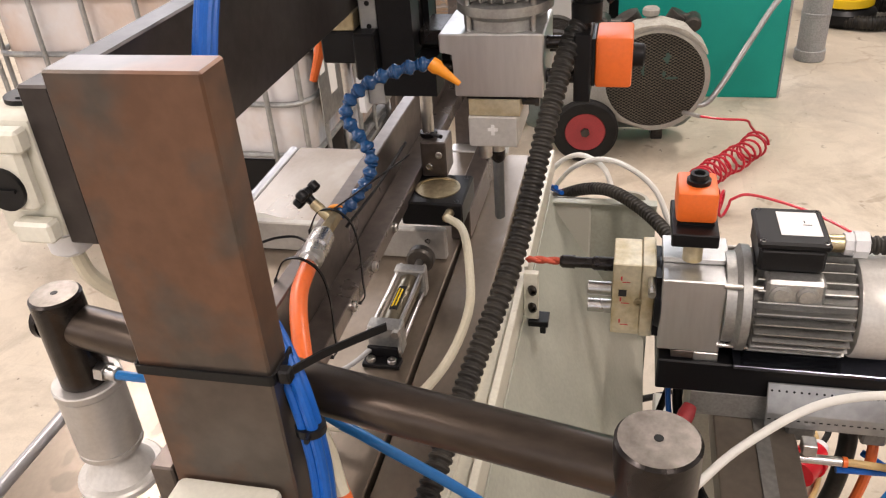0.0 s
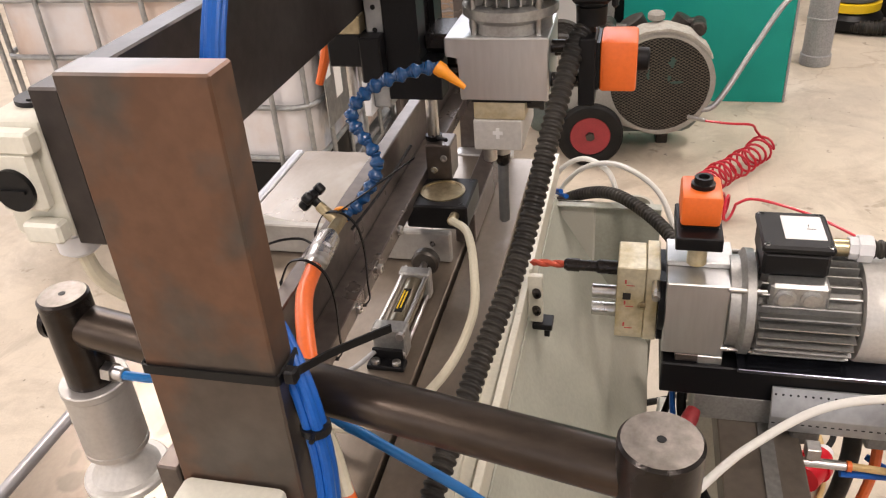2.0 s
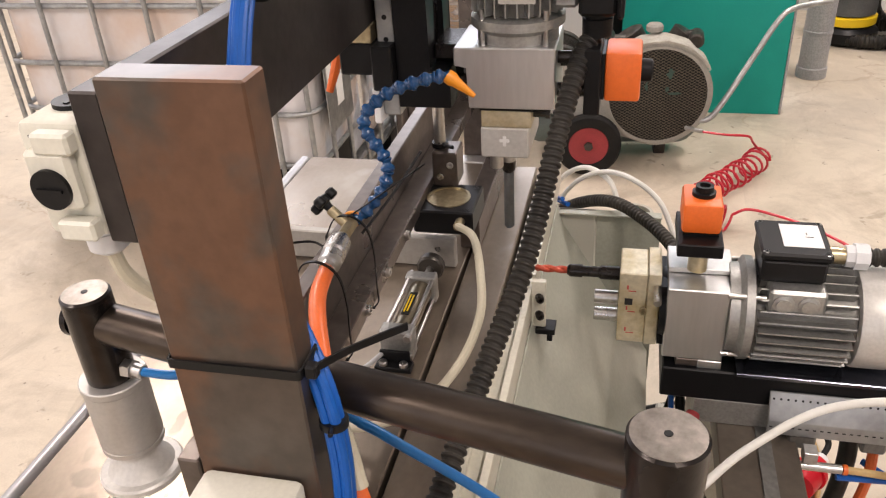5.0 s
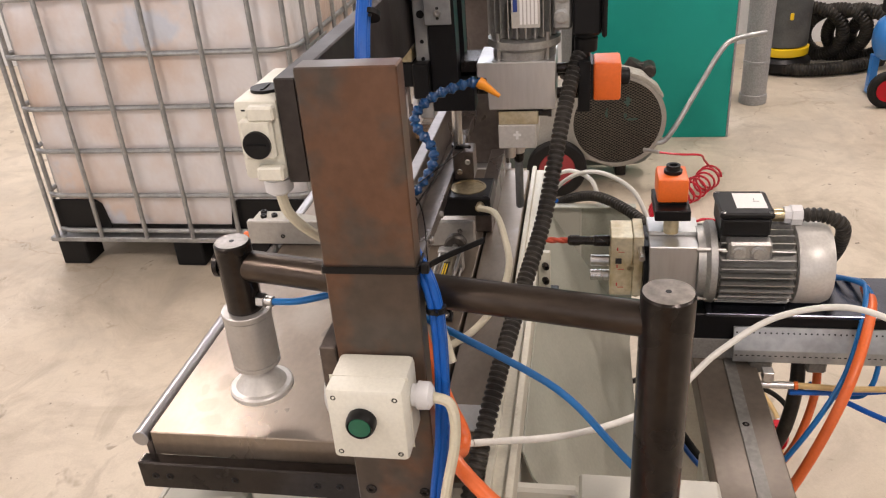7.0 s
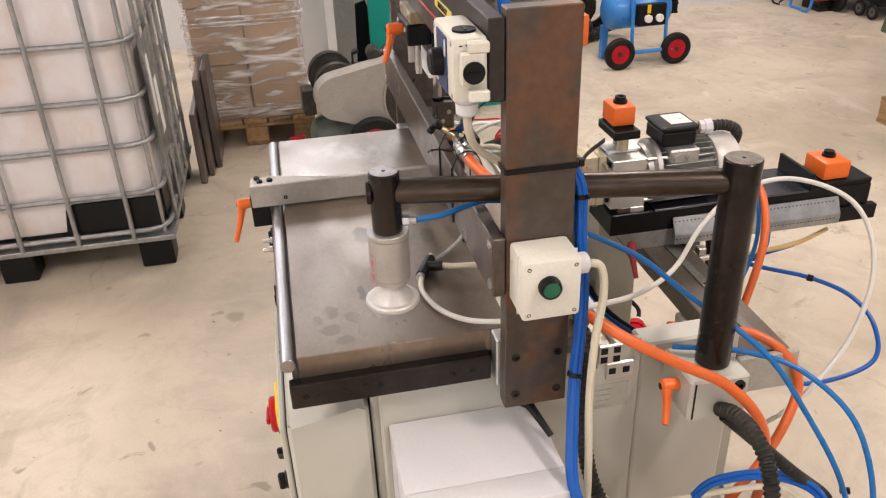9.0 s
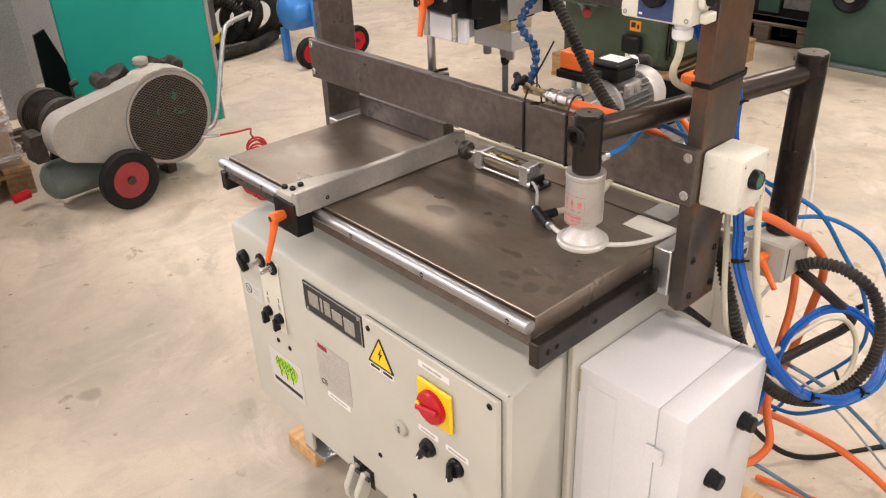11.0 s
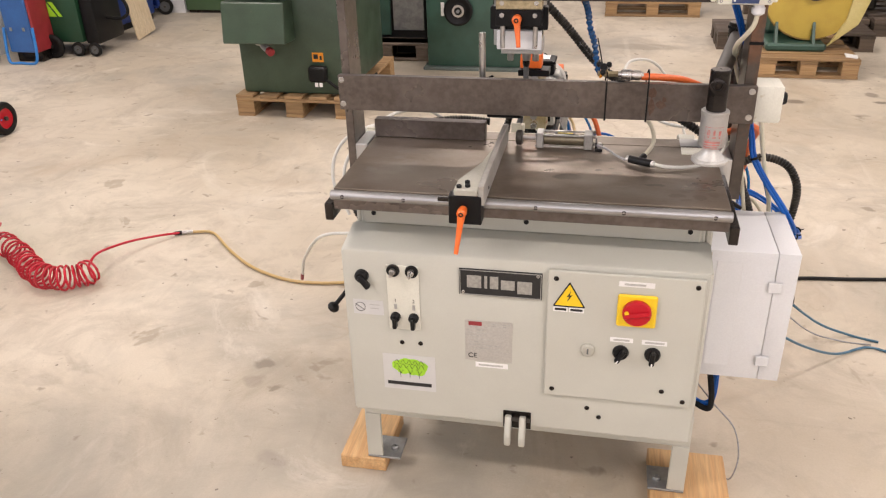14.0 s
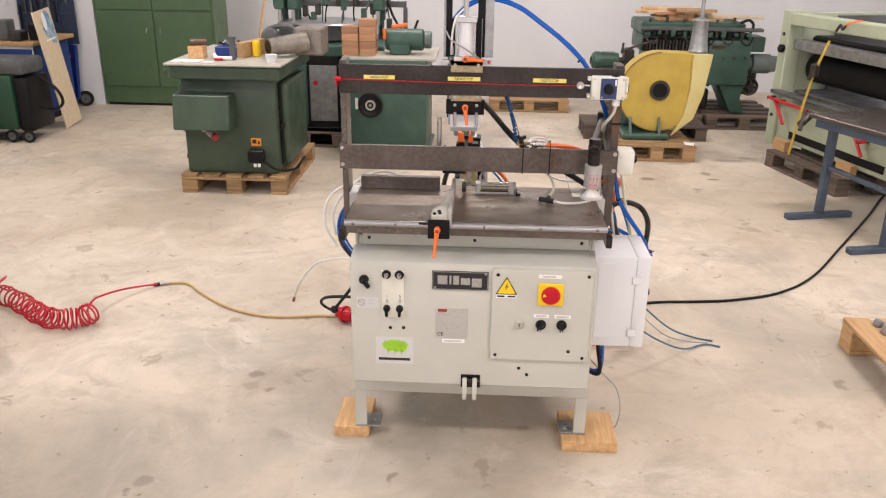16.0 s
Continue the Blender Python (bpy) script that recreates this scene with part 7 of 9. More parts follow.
P("lower_tube", bt, TEALTUBE, (hose, [(0.5, 0.6, 0.32), (0.66, 0.64, 0.27), (0.85, 0.76, 0.12), (1.0, 0.88, 0.02), (1.12, 0.96, 0.006), (1.19, 0.94, 0.006)], 0.0045))
P("thin_wire", bt, GREYPIPE, (hose, [(0.45, 0.73, 0.49), (0.62, 0.77, 0.42), (0.77, 0.88, 0.21), (0.92, 0.97, 0.05), (1.04, 0.99, 0.005), (1.14, 0.98, 0.005)], 0.0028))

# ---------------- liquid container ----------------
tk = thing("liquid_container", -2.12, -1.08, 0, "white plastic liquid tank in a galvanised cage on a pallet", "tank")
TX0, TX1, TY0, TY1 = -2.62, -1.62, -1.685, -0.48


def round_loop(x0, x1, y0, y1, r, z, n=6):
    out = []
    for cx, cy, a0 in ((x1 - r, y1 - r, 0), (x0 + r, y1 - r, 90), (x0 + r, y0 + r, 180), (x1 - r, y0 + r, 270)):
        out += [Vector((cx + r * math.cos(radians(a0 + 90 * k / n)), cy + r * math.sin(radians(a0 + 90 * k / n)), z)) for k in range(n + 1)]
    return out


bm = B()
rings = []
for z, ins in ((0.17, 0.06), (0.185, 0.03), (0.21, 0.022), (0.5, 0.018), (0.8, 0.018), (1.08, 0.022), (1.13, 0.04), (1.15, 0.09)):
    rings.append([bm.verts.new(v) for v in round_loop(TX0 + ins, TX1 - ins, TY0 + ins, TY1 - ins, 0.09, z)])
skin(bm, rings)
part("bottle", bm, TOTE, tk, "milky white plastic bottle")
P("filler_cap", tk, BLACK, (lathe, (-2.12, -1.08, 1.15), (-2.12, -1.08, 3), [(0, 0.09), (0.03, 0.09), (0.035, 0.08), (0.035, 0)]))
for z in (0.168, 0.331, 0.527, 0.705, 0.912, 1.13):
    loop = round_loop(TX0, TX1, TY0, TY1, 0.09, z)
    P("cage_rail", tk, GALV, (sweep, loop + [loop[0], loop[1]], 0.0105, 10))
ys = [TY1 - 0.14 - 0.2085 * k for k in range(6)] + [TY0 + 0.05, TY1 - 0.05]
xs = [TX1 - 0.13 - 0.185 * k for k in range(5)]
for y in ys[:6]:
    for x in (TX0 - 0.013, TX1 + 0.013):
        P("cage_bar", tk, GALV, (rod, (x, y, 0.14), (x, y, 1.14), 0.0095, 10))
for x in xs:
    for y in (TY0 - 0.013, TY1 + 0.013):
        P("cage_bar", tk, GALV, (rod, (x, y, 0.14), (x, y, 1.14), 0.0095, 10))
for x, y in ((TX1 - 0.027, TY1 - 0.027), (TX1 - 0.027, TY0 + 0.027), (TX0 + 0.027, TY1 - 0.027), (TX0 + 0.027, TY0 + 0.027)):
    P("cage_bar", tk, GALV, (rod, (x, y, 0.14), (x, y, 1.14), 0.0095, 10))
P("label_sheet", tk, GALV, (box, -1.96, -1.7, TY1 + 0.024, TY1 + 0.027, 0.42, 0.9), label="galvanised label sheet with torn stickers")
P("sticker", tk, PAPER, (box, -1.77, -1.72, TY1 + 0.0275, TY1 + 0.0282, 0.6, 0.83))
P("sticker", tk, PAPER, (box, -1.87, -1.8, TY1 + 0.0275, TY1 + 0.0282, 0.5, 0.72))
P("base_frame", tk, GALV, (box, TX0 - 0.01, TX1 + 0.015, TY0 - 0.015, TY1 + 0.015, 0.118, 0.14, 0.003), label="galvanised base frame")
for y0, y1 in ((-1.655, -1.41), (-0.87, -0.51)):
    P("corner_protector", tk, BLACK, (prism, [(y0, 0.172), (y1, 0.172), (y1, 0.305), (y0 + 0.05, 0.305), (y0 + 0.02, 0.285)] if y1 > -1 else [(y0, 0.172), (y1, 0.172), (y1 - 0.02, 0.285), (y1 - 0.05, 0.305), (y0, 0.305)], "x", TX1 - 0.022, TX1 - 0.0125, 0.003), label="black plastic corner protector")
P("corner_protector", tk, BLACK, (box, -2.0, TX1 - 0.08, TY1 - 0.022, TY1 - 0.0125, 0.172, 0.305, 0.003), label="black plastic corner protector")
for y in (-1.62, -1.08, -0.55):
    for x in (-2.55, -2.1, -1.68):
        P("pallet_block", tk, BLACK, (box, x - 0.06, x + 0.06, y - 0.065, y + 0.065, 0.0, 0.1175, 0.006))


# ---------------- pallets ----------------
def pallet(x0, y0, along, wood_mat, label, w=0.8, d=1.2, h=0.144, cross=False):
    """A wooden pallet with its corner at x0, y0; along: the axis of its deck boards' length."""
    p = thing("pallet", x0 + (w if along == "y" else d) / 2, y0 + (d if along == "y" else w) / 2, 0, label, "pallet", "pallets in the hall")
    o = Vector((x0, y0, 0))

    def q(name, a0, a1, b0, b1, z0, z1):
        if along == "x":
            P(name, p, wood_mat, (box, x0 + b0, x0 + b1, y0 + a0, y0 + a1, z0, z1, 0.003))
        else:
            P(name, p, wood_mat, (box, x0 + a0, x0 + a1, y0 + b0, y0 + b1, z0, z1, 0.003))
    for k in range(5):
        c = 0.0 + k * (w - 0.12) / 4
        q("deck_board", c, c + 0.12, 0, d, h - 0.02, h)
    for b in (0, d / 2 - 0.06, d - 0.12):
        q("stringer_board", 0, w, b, b + 0.12, h - 0.041, h - 0.021)
        for c in (0, w / 2 - 0.06, w - 0.12):
            q("block", c, c + 0.12, b + 0.004, b + 0.116, 0.022, h - 0.042)
    if cross:
        for b in (0, d / 2 - 0.06, d - 0.12):
            q("bottom_board", 0, w, b, b + 0.12, 0, 0.0215)
    else:
        for c in (0, w / 2 - 0.06, w - 0.12):
            q("bottom_board", c, c + 0.12, 0, d, 0, 0.0215)
    return p


# ---------------- goods wrapped in film ----------------
pallet(-3.75, -0.46, "x", PALLET, "wooden pallet under film-wrapped cartons", 0.64, 0.88)
wr = thing("wrapped_goods", -3.3, -0.12, 0.1445, "stack of brown cartons wrapped in clear stretch film", "cartons")
rnd = random.Random(8)
for k in range(5):
    z0 = 0.1455 + 0.3 * k
    for a, b in ((-3.7, -3.31), (-3.295, -2.912)):
        for c, d in ((-0.41, -0.14), (-0.13, 0.145)):
            dx, dy = rnd.uniform(-0.006, 0.006), rnd.uniform(-0.006, 0.006)
            P("carton", wr, CARD, (box, a + dx, b + dx, c + dy, d + dy, z0, z0 + 0.296, 0.006))
bm = B()
rings = []
for z in [0.147] + [0.17 + 0.031 * k for k in range(48)]:
    loop = round_loop(-3.73 + rnd.uniform(0, 0.012), -2.885 - rnd.uniform(0, 0.014), -0.435 + rnd.uniform(0, 0.012), 0.17 - rnd.uniform(0, 0.014), 0.03, z, 3)
    rings.append([bm.verts.new(v + Vector((rnd.uniform(-1, 1), rnd.uniform(-1, 1), 0)) * 0.003) for v in loop])
skin(bm, rings)
part("film_wrap", bm, FILM, wr, "clear stretch film with wrinkles")
for z in (0.19, 0.66, 1.12):
    bm = B()
    for k in range(3):
        loop = round_loop(-3.735, -2.88, -0.44, 0.175, 0.03, z + 0.018 * k + rnd.uniform(-0.01, 0.01), 3)
        sweep(bm, loop + loop[:1], 0.0025 + 0.0015 * k, 6)
    part("film_fold", bm, FILM, wr)
DARKWRAP = surf("dark_wrapped_board", (0.06, 0.05, 0.046), 0.22, other=(0.15, 0.12, 0.105), big=5, amount=0.8, fine=30, grain=0.05, bump=0.5, deep=0.006, stretch=(1, 1, 0.5), coat=0.4)
db = thing("board_stack", -2.72, -0.38, 0, "dark film-wrapped boards standing on edge beside the tank", "boards")
for k, (x1, h) in enumerate(((-2.41, 0.36), (-2.5, 0.5), (-2.6, 0.52))):
    P("board", db, DARKWRAP, (box, -3.02 + 0.03 * k, x1, -0.425 + 0.033 * k, -0.394 + 0.033 * k, 0.0, h, 0.006))

# ---------------- grey wheeled compressor ----------------
cp = thing("air_compressor", -2.5, 0.55, 0, "dusty grey wheeled piston air compressor with belt guard", "compressor")
CP = Matrix.Translation((-2.435, 0.718, 0)) @ Matrix.Rotation(radians(5), 4, "Z")


def in_cp(fn):
    bm = B()
    fn(bm)
    bmesh.ops.transform(bm, matrix=CP, verts=bm.verts)
    return bm


# its own axes: x out of the guard, y away from the motor, z up; the flywheel's axle at (0, 0, 0.36)
def guard(bm):
    n, out = 28, []
    for k in range(n + 1):
        a = radians(-100 + 200 * k / n)
        out.append((0.222 * math.cos(a), 0.335 + 0.222 * math.sin(a)))
    for k in range(n + 1):
        a = radians(100 + 160 * k / n)
        out.append((-0.43 + 0.11 * math.cos(a), 0.37 + 0.11 * math.sin(a)))
    prism(bm, out, "x", -0.11, 0.0, 0.006)


part("belt_guard", in_cp(guard), GREYPAINT, cp, "dusty grey sheet belt guard")
part("guard_ring", in_cp(lambda bm: hoop(bm, (0.001, 0, 0.335), (1, 0, 0.335), [(0, 0.211), (0.006, 0.211), (0.006, 0.2), (0, 0.2)], 48)), GREYPAINT, cp)
DUST = surf("dust_covered_sheet", (0.47, 0.45, 0.4), 0.8, other=(0.37, 0.35, 0.3), big=14, amount=0.8, fine=90, grain=0.08, bump=0.3, deep=0.002)


def dusty_top(bm):
    a0, a1, n = radians(28), radians(128), 20
    prism(bm, [(0.2232 * math.cos(a0 + (a1 - a0) * k / n), 0.335 + 0.2232 * math.sin(a0 + (a1 - a0) * k / n)) for k in range(n + 1)] +
          [(q * math.cos(a1 - (a1 - a0) * k / n), 0.335 + q * math.sin(a1 - (a1 - a0) * k / n)) for k in range(n + 1) for q in (0.233 + 0.004 * math.sin(5 * k),)], "x", -0.115, 0.006, 0.003)


part("dust_cover", in_cp(dusty_top), DUST, cp, "dusty bent cover strip over the flywheel")
part("guard_back", in_cp(lambda bm: rod(bm, (0.0008, 0, 0.335), (0.0018, 0, 0.335), 0.2, 48)), BLACK, cp)


def mesh_grille(bm):
    step = 0.022
    for s in (-1, 1):
        k = -40
        while k <= 40:
            c = k * step
            half = 0.2 ** 2 - (c * math.cos(radians(60))) ** 2
            if half > 0:
                h = math.sqrt(half)
                d = Vector((0, math.cos(radians(30)) * 1.0, s * math.sin(radians(30))))
                nrm = Vector((0, -s * math.sin(radians(30)), math.cos(radians(30))))
                o = Vector((0.0035 + 0.001 * (s > 0), 0, 0.335)) + nrm * c * 0.5
                q0, q1 = o - d * h, o + d * h
                v = [bm.verts.new(p) for p in (q0 - nrm * 0.0013, q1 - nrm * 0.0013, q1 + nrm * 0.0013, q0 + nrm * 0.0013)]
                bm.faces.new(v)
            k += 1


part("mesh_grille", in_cp(mesh_grille), MESHSTEEL, cp, kind="stuff")
part("tank", in_cp(lambda bm: lathe(bm, (-0.2, -0.56, 0.14), (-0.2, 1, 0.14), [(0, 0.02), (0.01, 0.05), (0.03, 0.078), (0.06, 0.09), (0.69, 0.09), (0.72, 0.078), (0.75, 0.05), (0.76, 0.02)], 28)), TANK, cp, "grey green air tank")
part("motor", in_cp(lambda bm: lathe(bm, (-0.12, -0.41, 0.4), (-1, -0.41, 0.4), [(0, 0.06), (0.004, 0.11), (0.03, 0.115), (0.03, 0.1), (0.2, 0.1), (0.2, 0.115), (0.25, 0.115), (0.27, 0.08), (0.27, 0)], 28)), DIRTYIRON, cp, "oily ribbed electric motor")
for k in range(8):
    part("motor_rib", in_cp(lambda bm: lathe(bm, (-0.16 - 0.019 * k, -0.41, 0.4), (-1, -0.41, 0.4), [(0, 0.1), (0, 0.112), (0.004, 0.112), (0.004, 0.1)], 24)), DIRTYIRON, cp)
part("junction_box", in_cp(lambda bm: box(bm, -0.2, -0.1, -0.59, -0.53, 0.27, 0.4, 0.006)), DIRTYIRON, cp)
part("pump", in_cp(lambda bm: (box(bm, -0.3, -0.12, -0.1, 0.1, 0.3, 0.45, 0.02), lathe(bm, (-0.21, -0.06, 0.44), (-0.21, -0.16, 0.62), [(0, 0.06), (0.02, 0.05), (0.03, 0.06), (0.05, 0.05), (0.06, 0.06), (0.09, 0.06), (0.12, 0.06), (0.125, 0.05), (0.125, 0)]), lathe(bm, (-0.21, 0.06, 0.44), (-0.21, 0.16, 0.6), [(0, 0.06), (0.02, 0.05), (0.03, 0.06), (0.05, 0.05), (0.06, 0.06), (0.09, 0.06), (0.12, 0.06), (0.125, 0.05), (0.125, 0)]))), DIRTYIRON, cp, "oily cast iron twin pump")
part("air_filter", in_cp(lambda bm: (rod(bm, (-0.1, -0.22, 0.535), (-0.19, -0.21, 0.54), 0.036, 18, 0.008), rod(bm, (-0.16, -0.2, 0.53), (-0.19, -0.08, 0.52), 0.02, 12))), DIRTYIRON, cp)
part("air_filter", in_cp(lambda bm: (rod(bm, (-0.1, 0.15, 0.53), (-0.19, 0.16, 0.535), 0.032, 18, 0.008), rod(bm, (-0.16, 0.16, 0.55), (-0.2, 0.08, 0.53), 0.018, 12))), DIRTYIRON, cp)
part("filler", in_cp(lambda bm: rod(bm, (-0.12, -0.02, 0.57), (-0.12, -0.02, 0.605), 0.035, 18, 0.008)), GREYPAINT, cp)
part("pressure_switch", in_cp(lambda bm: (box(bm, -0.3, -0.22, -0.36, -0.24, 0.33, 0.46, 0.008), rod(bm, (-0.26, -0.3, 0.46), (-0.26, -0.3, 0.52), 0.006, 8), rod(bm, (-0.26, -0.3, 0.52), (-0.26, -0.27, 0.53), 0.014, 12))), DIRTYIRON, cp)


def wheel(parent, c, axis, r, w, hub_mat, tyre_mat=RUBBER):
    """A rubber-tyred wheel with dished hub."""
    c, d = Vector(c), Vector(axis).normalized()
    a = c - d * w / 2
    wl = P("wheel", parent, hub_mat, (lathe, a + 0.15 * w * d, a + d, [(0, 0.12 * r), (0, 0.6 * r), (0.12 * w, 0.64 * r), (0.58 * w, 0.64 * r), (0.7 * w, 0.6 * r), (0.55 * w, 0.3 * r), (0.62 * w, 0.18 * r), (0.62 * w, 0)], {"seg": 32}))
    P("tyre", wl, tyre_mat, (hoop, a, a + d, [(0.1 * w, 0.62 * r), (0.0, 0.78 * r), (0.08 * w, 0.93 * r), (0.28 * w, r), (0.72 * w, r), (0.92 * w, 0.93 * r), (w, 0.78 * r), (0.9 * w, 0.62 * r)], 40))
    P("hub_nut", wl, DIRTYIRON, (rod, a + 0.75 * w * d, a + 1.05 * w * d, 0.14 * r, 6))
    return wl


R3 = CP.to_3x3()
for lx in (0.06, -0.42):
    wheel(cp, CP @ Vector((lx, -0.28, 0.14)), R3 @ Vector((1 if lx > 0 else -1, 0, 0)), 0.138, 0.055, DULLRED)
part("axle", in_cp(lambda bm: rod(bm, (-0.42, -0.28, 0.14), (0.07, -0.28, 0.14), 0.014, 12)), DIRTYIRON, cp)
part("foot", in_cp(lambda bm: box(bm, -0.26, -0.16, 0.02, 0.07, 0.0, 0.058, 0.004)), DIRTYIRON, cp)
# Dark teal patches paint the teal board as glimpsed through the mesh.
rnd = random.Random(14)
for cy, cz, ry_, rz_ in ((0.045, 0.43, 0.022, 0.03), (0.06, 0.345, 0.035, 0.012), (0.035, 0.365, 0.012, 0.02), (-0.05, 0.38, 0.01, 0.03)):
    part("paint_scuff", in_cp(lambda bm: bm.faces.new([bm.verts.new((0.0062, cy + ry_ * rnd.uniform(0.35, 1) * math.cos(q * math.pi / 7), cz + rz_ * rnd.uniform(0.35, 1) * math.sin(q * math.pi / 7))) for q in range(14)])), surf("teal_behind_mesh", (0.035, 0.09, 0.075), 0.6, bump=0.0), cp, flat=True)
P("handle", cp, GALV, (hose, [(-2.46, 0.87, 0.225), (-2.46, 0.93, 0.228), (-2.49, 0.985, 0.29), (-2.6, 1.1, 0.46), (-2.69, 1.19, 0.585), (-2.74, 1.255, 0.622), (-2.78, 1.4, 0.64)], 0.0125, 12), label="bent steel tube handle")
P("outlet", cp, BRIGHT, (rod, (-2.39, 0.84, 0.215), (-2.336, 0.905, 0.222), 0.009, 10))
P("red_valve", cp, RED, (rod, CP @ Vector((-0.34, -0.66, 0.06)), CP @ Vector((-0.33, -0.58, 0.07)), 0.022, 12, 0.004))

# ---------------- along the side wall ----------------
gb = thing("green_board", -3.16, 0.94, 0, "large teal green flat board standing upright", "board")
P("panel", gb, TEAL, (box, -3.15, -3.125, 0.545, 1.322, 0.0, 1.9, 0.003))
P("edge_strip", gb, GREYPIPE, (box, -3.152, -3.124, 1.3225, 1.333, 0.0, 1.9, 0.001))
P("back_brace", gb, GREYSTEEL, (box, -3.5, -3.46, 0.7, 1.2, 0.0, 0.04, 0.002), (hose, [(-3.48, 0.95, 0.04), (-3.16, 0.95, 1.3)], 0.015, 8, 4))
gp_ = thing("grey_duct", -3.72, 1.56, 0, "tall grey round ventilation duct with a joint ring", "duct")
P("pipe", gp_, GREYPIPE, (rod, (-3.72, 1.56, 0.05), (-3.72, 1.56, 2.6), 0.072, 32), (rod, (-3.72, 1.56, 0.0), (-3.72, 1.56, 0.06), 0.079, 32, 0.004), (rod, (-3.72, 1.56, 0.24), (-3.72, 1.56, 0.26), 0.0745, 32, 0.003))
dr = thing("leaning_door", -4.5, 0.3, 0, "pale door leaf leaning at the side wall", "door")
P("leaf", dr, GREYPIPE, (box, -4.75, -4.7, 0.62, 1.2, 0.0, 2.1, 0.004))
P("leaf", dr, WHITE, (box, -4.62, -4.57, 0.0, 0.5, 0.0, 2.0, 0.004))
P("leaf", dr, WHITE, (box, -4.02, -3.98, 0.1, 0.36, 0.0, 2.0, 0.004))
P("leaf", dr, GREYPIPE, (box, -4.1, -4.06, 0.42, 0.62, 0.0, 1.9, 0.004))
P("edge_bar", dr, BLACK, (box, -4.57, -4.54, 0.5, 0.53, 0.0, 1.9, 0.002))
# Black sheet fills the dark gap beside the teal board's left edge.
bx = thing("black_gap_sheet", -3.42, 0.55, 0, "thin black sheet in the dark gap behind the teal board", "board")
P("sheet", bx, BLACK, (prism, [(0.48, 0.0), (0.62, 0.0), (0.63, 0.4), (0.56, 0.62), (0.5, 0.6)], "x", -3.42, -3.405))
lw = thing("wood_scraps", -3.4, 0.2, 0, "short grey wood offcuts on the floor", "wood")
for k in range(3):
    P("offcut", lw, PALLET_OLD, (box, -3.5 - 0.06 * k, -3.46 - 0.06 * k, 0.2, 0.5, 0.0, 0.05 + 0.02 * k, 0.002))

vc = thing("vacuum_cleaner", -4.4, 1.85, 0, "grey industrial vacuum cleaner with yellow band", "vacuum cleaner")
P("drum", vc, GREYSTEEL, (lathe, (-4.4, 1.85, 0.17), (-4.4, 1.85, 3), [(0, 0.13), (0.01, 0.15), (0.42, 0.155), (0.43, 0.165), (0.46, 0.165), (0.47, 0.15), (0.56, 0.14), (0.6, 0.1), (0.6, 0)], {"seg": 32}))
P("yellow_band", vc, YELLOW, (lathe, (-4.4, 1.85, 0.115), (-4.4, 1.85, 3), [(0, 0.15), (0.005, 0.16), (0.05, 0.162), (0.055, 0.15)], {"seg": 32}))
P("base", vc, BLACK, (lathe, (-4.4, 1.85, 0.0), (-4.4, 1.85, 3), [(0, 0.15), (0.03, 0.18), (0.08, 0.18), (0.11, 0.15), (0.114, 0.1)], {"seg": 32}))
P("clip", vc, YELLOW, (box, -4.25, -4.235, 1.84, 1.86, 0.36, 0.4, 0.002))
vh = thing("suction_hose", -4.45, 2.15, 0, "thick black suction hose heaped in coils", "hose")
rnd = random.Random(3)
for k in range(4):
    cx, cy, tilt = -4.5 + 0.04 * k, 2.05 + 0.13 * k, rnd.uniform(-0.5, 0.5)
    loop = [(cx + 0.09 * math.sin(a) * math.cos(tilt) + 0.1 * math.cos(a), cy + 0.16 * math.cos(a), 0.22 + 0.17 * math.sin(a + tilt * 0.4)) for a in (2 * math.pi * j / 12 for j in range(13))]
    P("hose_loop", vh, CONDUIT, (ribbed, loop, 0.042, 0.02, 0.005, 12))
P("hose_run", vh, CONDUIT, (ribbed, [(-4.3, 1.75, 0.045), (-4.22, 1.95, 0.045), (-4.25, 2.2, 0.045), (-4.35, 2.45, 0.06)], 0.042, 0.02, 0.005, 12))

bl = thing("blue_compressor", -3.73, 2.46, 0, "bright blue wheeled air compressor with gauges", "compressor")
BASE[bl] = Vector((-3.6, 2.33, 0))
wheel(bl, (-3.44, 2.12, 0.105), (1, 0, 0), 0.105, 0.055, RED)
wheel(bl, (-3.46, 2.53, 0.105), (1, 0, 0), 0.105, 0.055, RED)
P("axle", bl, BLUEPAINT, (rod, (-3.45, 2.14, 0.105), (-3.46, 2.51, 0.105), 0.013, 10))
P("tank", bl, BLUEPAINT, (lathe, (-3.68, 2.08, 0.34), (-3.68, 3, 0.34), [(0, 0.02), (0.008, 0.07), (0.03, 0.11), (0.06, 0.128), (0.42, 0.128), (0.45, 0.11), (0.47, 0.07), (0.48, 0.02)], {"seg": 32}))
P("support_leg", bl, BLUEPAINT, (box, -3.76, -3.7, 2.1, 2.14, 0.0, 0.23, 0.004))
for y in (2.23, 2.47):
    P("handle_tube", bl, BLUEPAINT, (hose, [(-3.5, y, 0.13), (-3.52, y, 0.35), (-3.56, y, 0.6), (-3.6, y, 0.95)], 0.013, 10, 6))
P("handle_bar", bl, BLUEPAINT, (rod, (-3.6, 2.23, 0.95), (-3.6, 2.47, 0.95), 0.013, 10))
P("pump", bl, BLACK, (box, -3.78, -3.58, 2.12, 2.3, 0.46, 0.66, 0.02))
P("cylinder_fins", bl, CAST, (box, -3.72, -3.6, 2.32, 2.44, 0.46, 0.62, 0.01))
P("fan_guard", bl, BLACK, (box, -3.8, -3.62, 2.56, 2.6, 0.3, 0.8, 0.004))
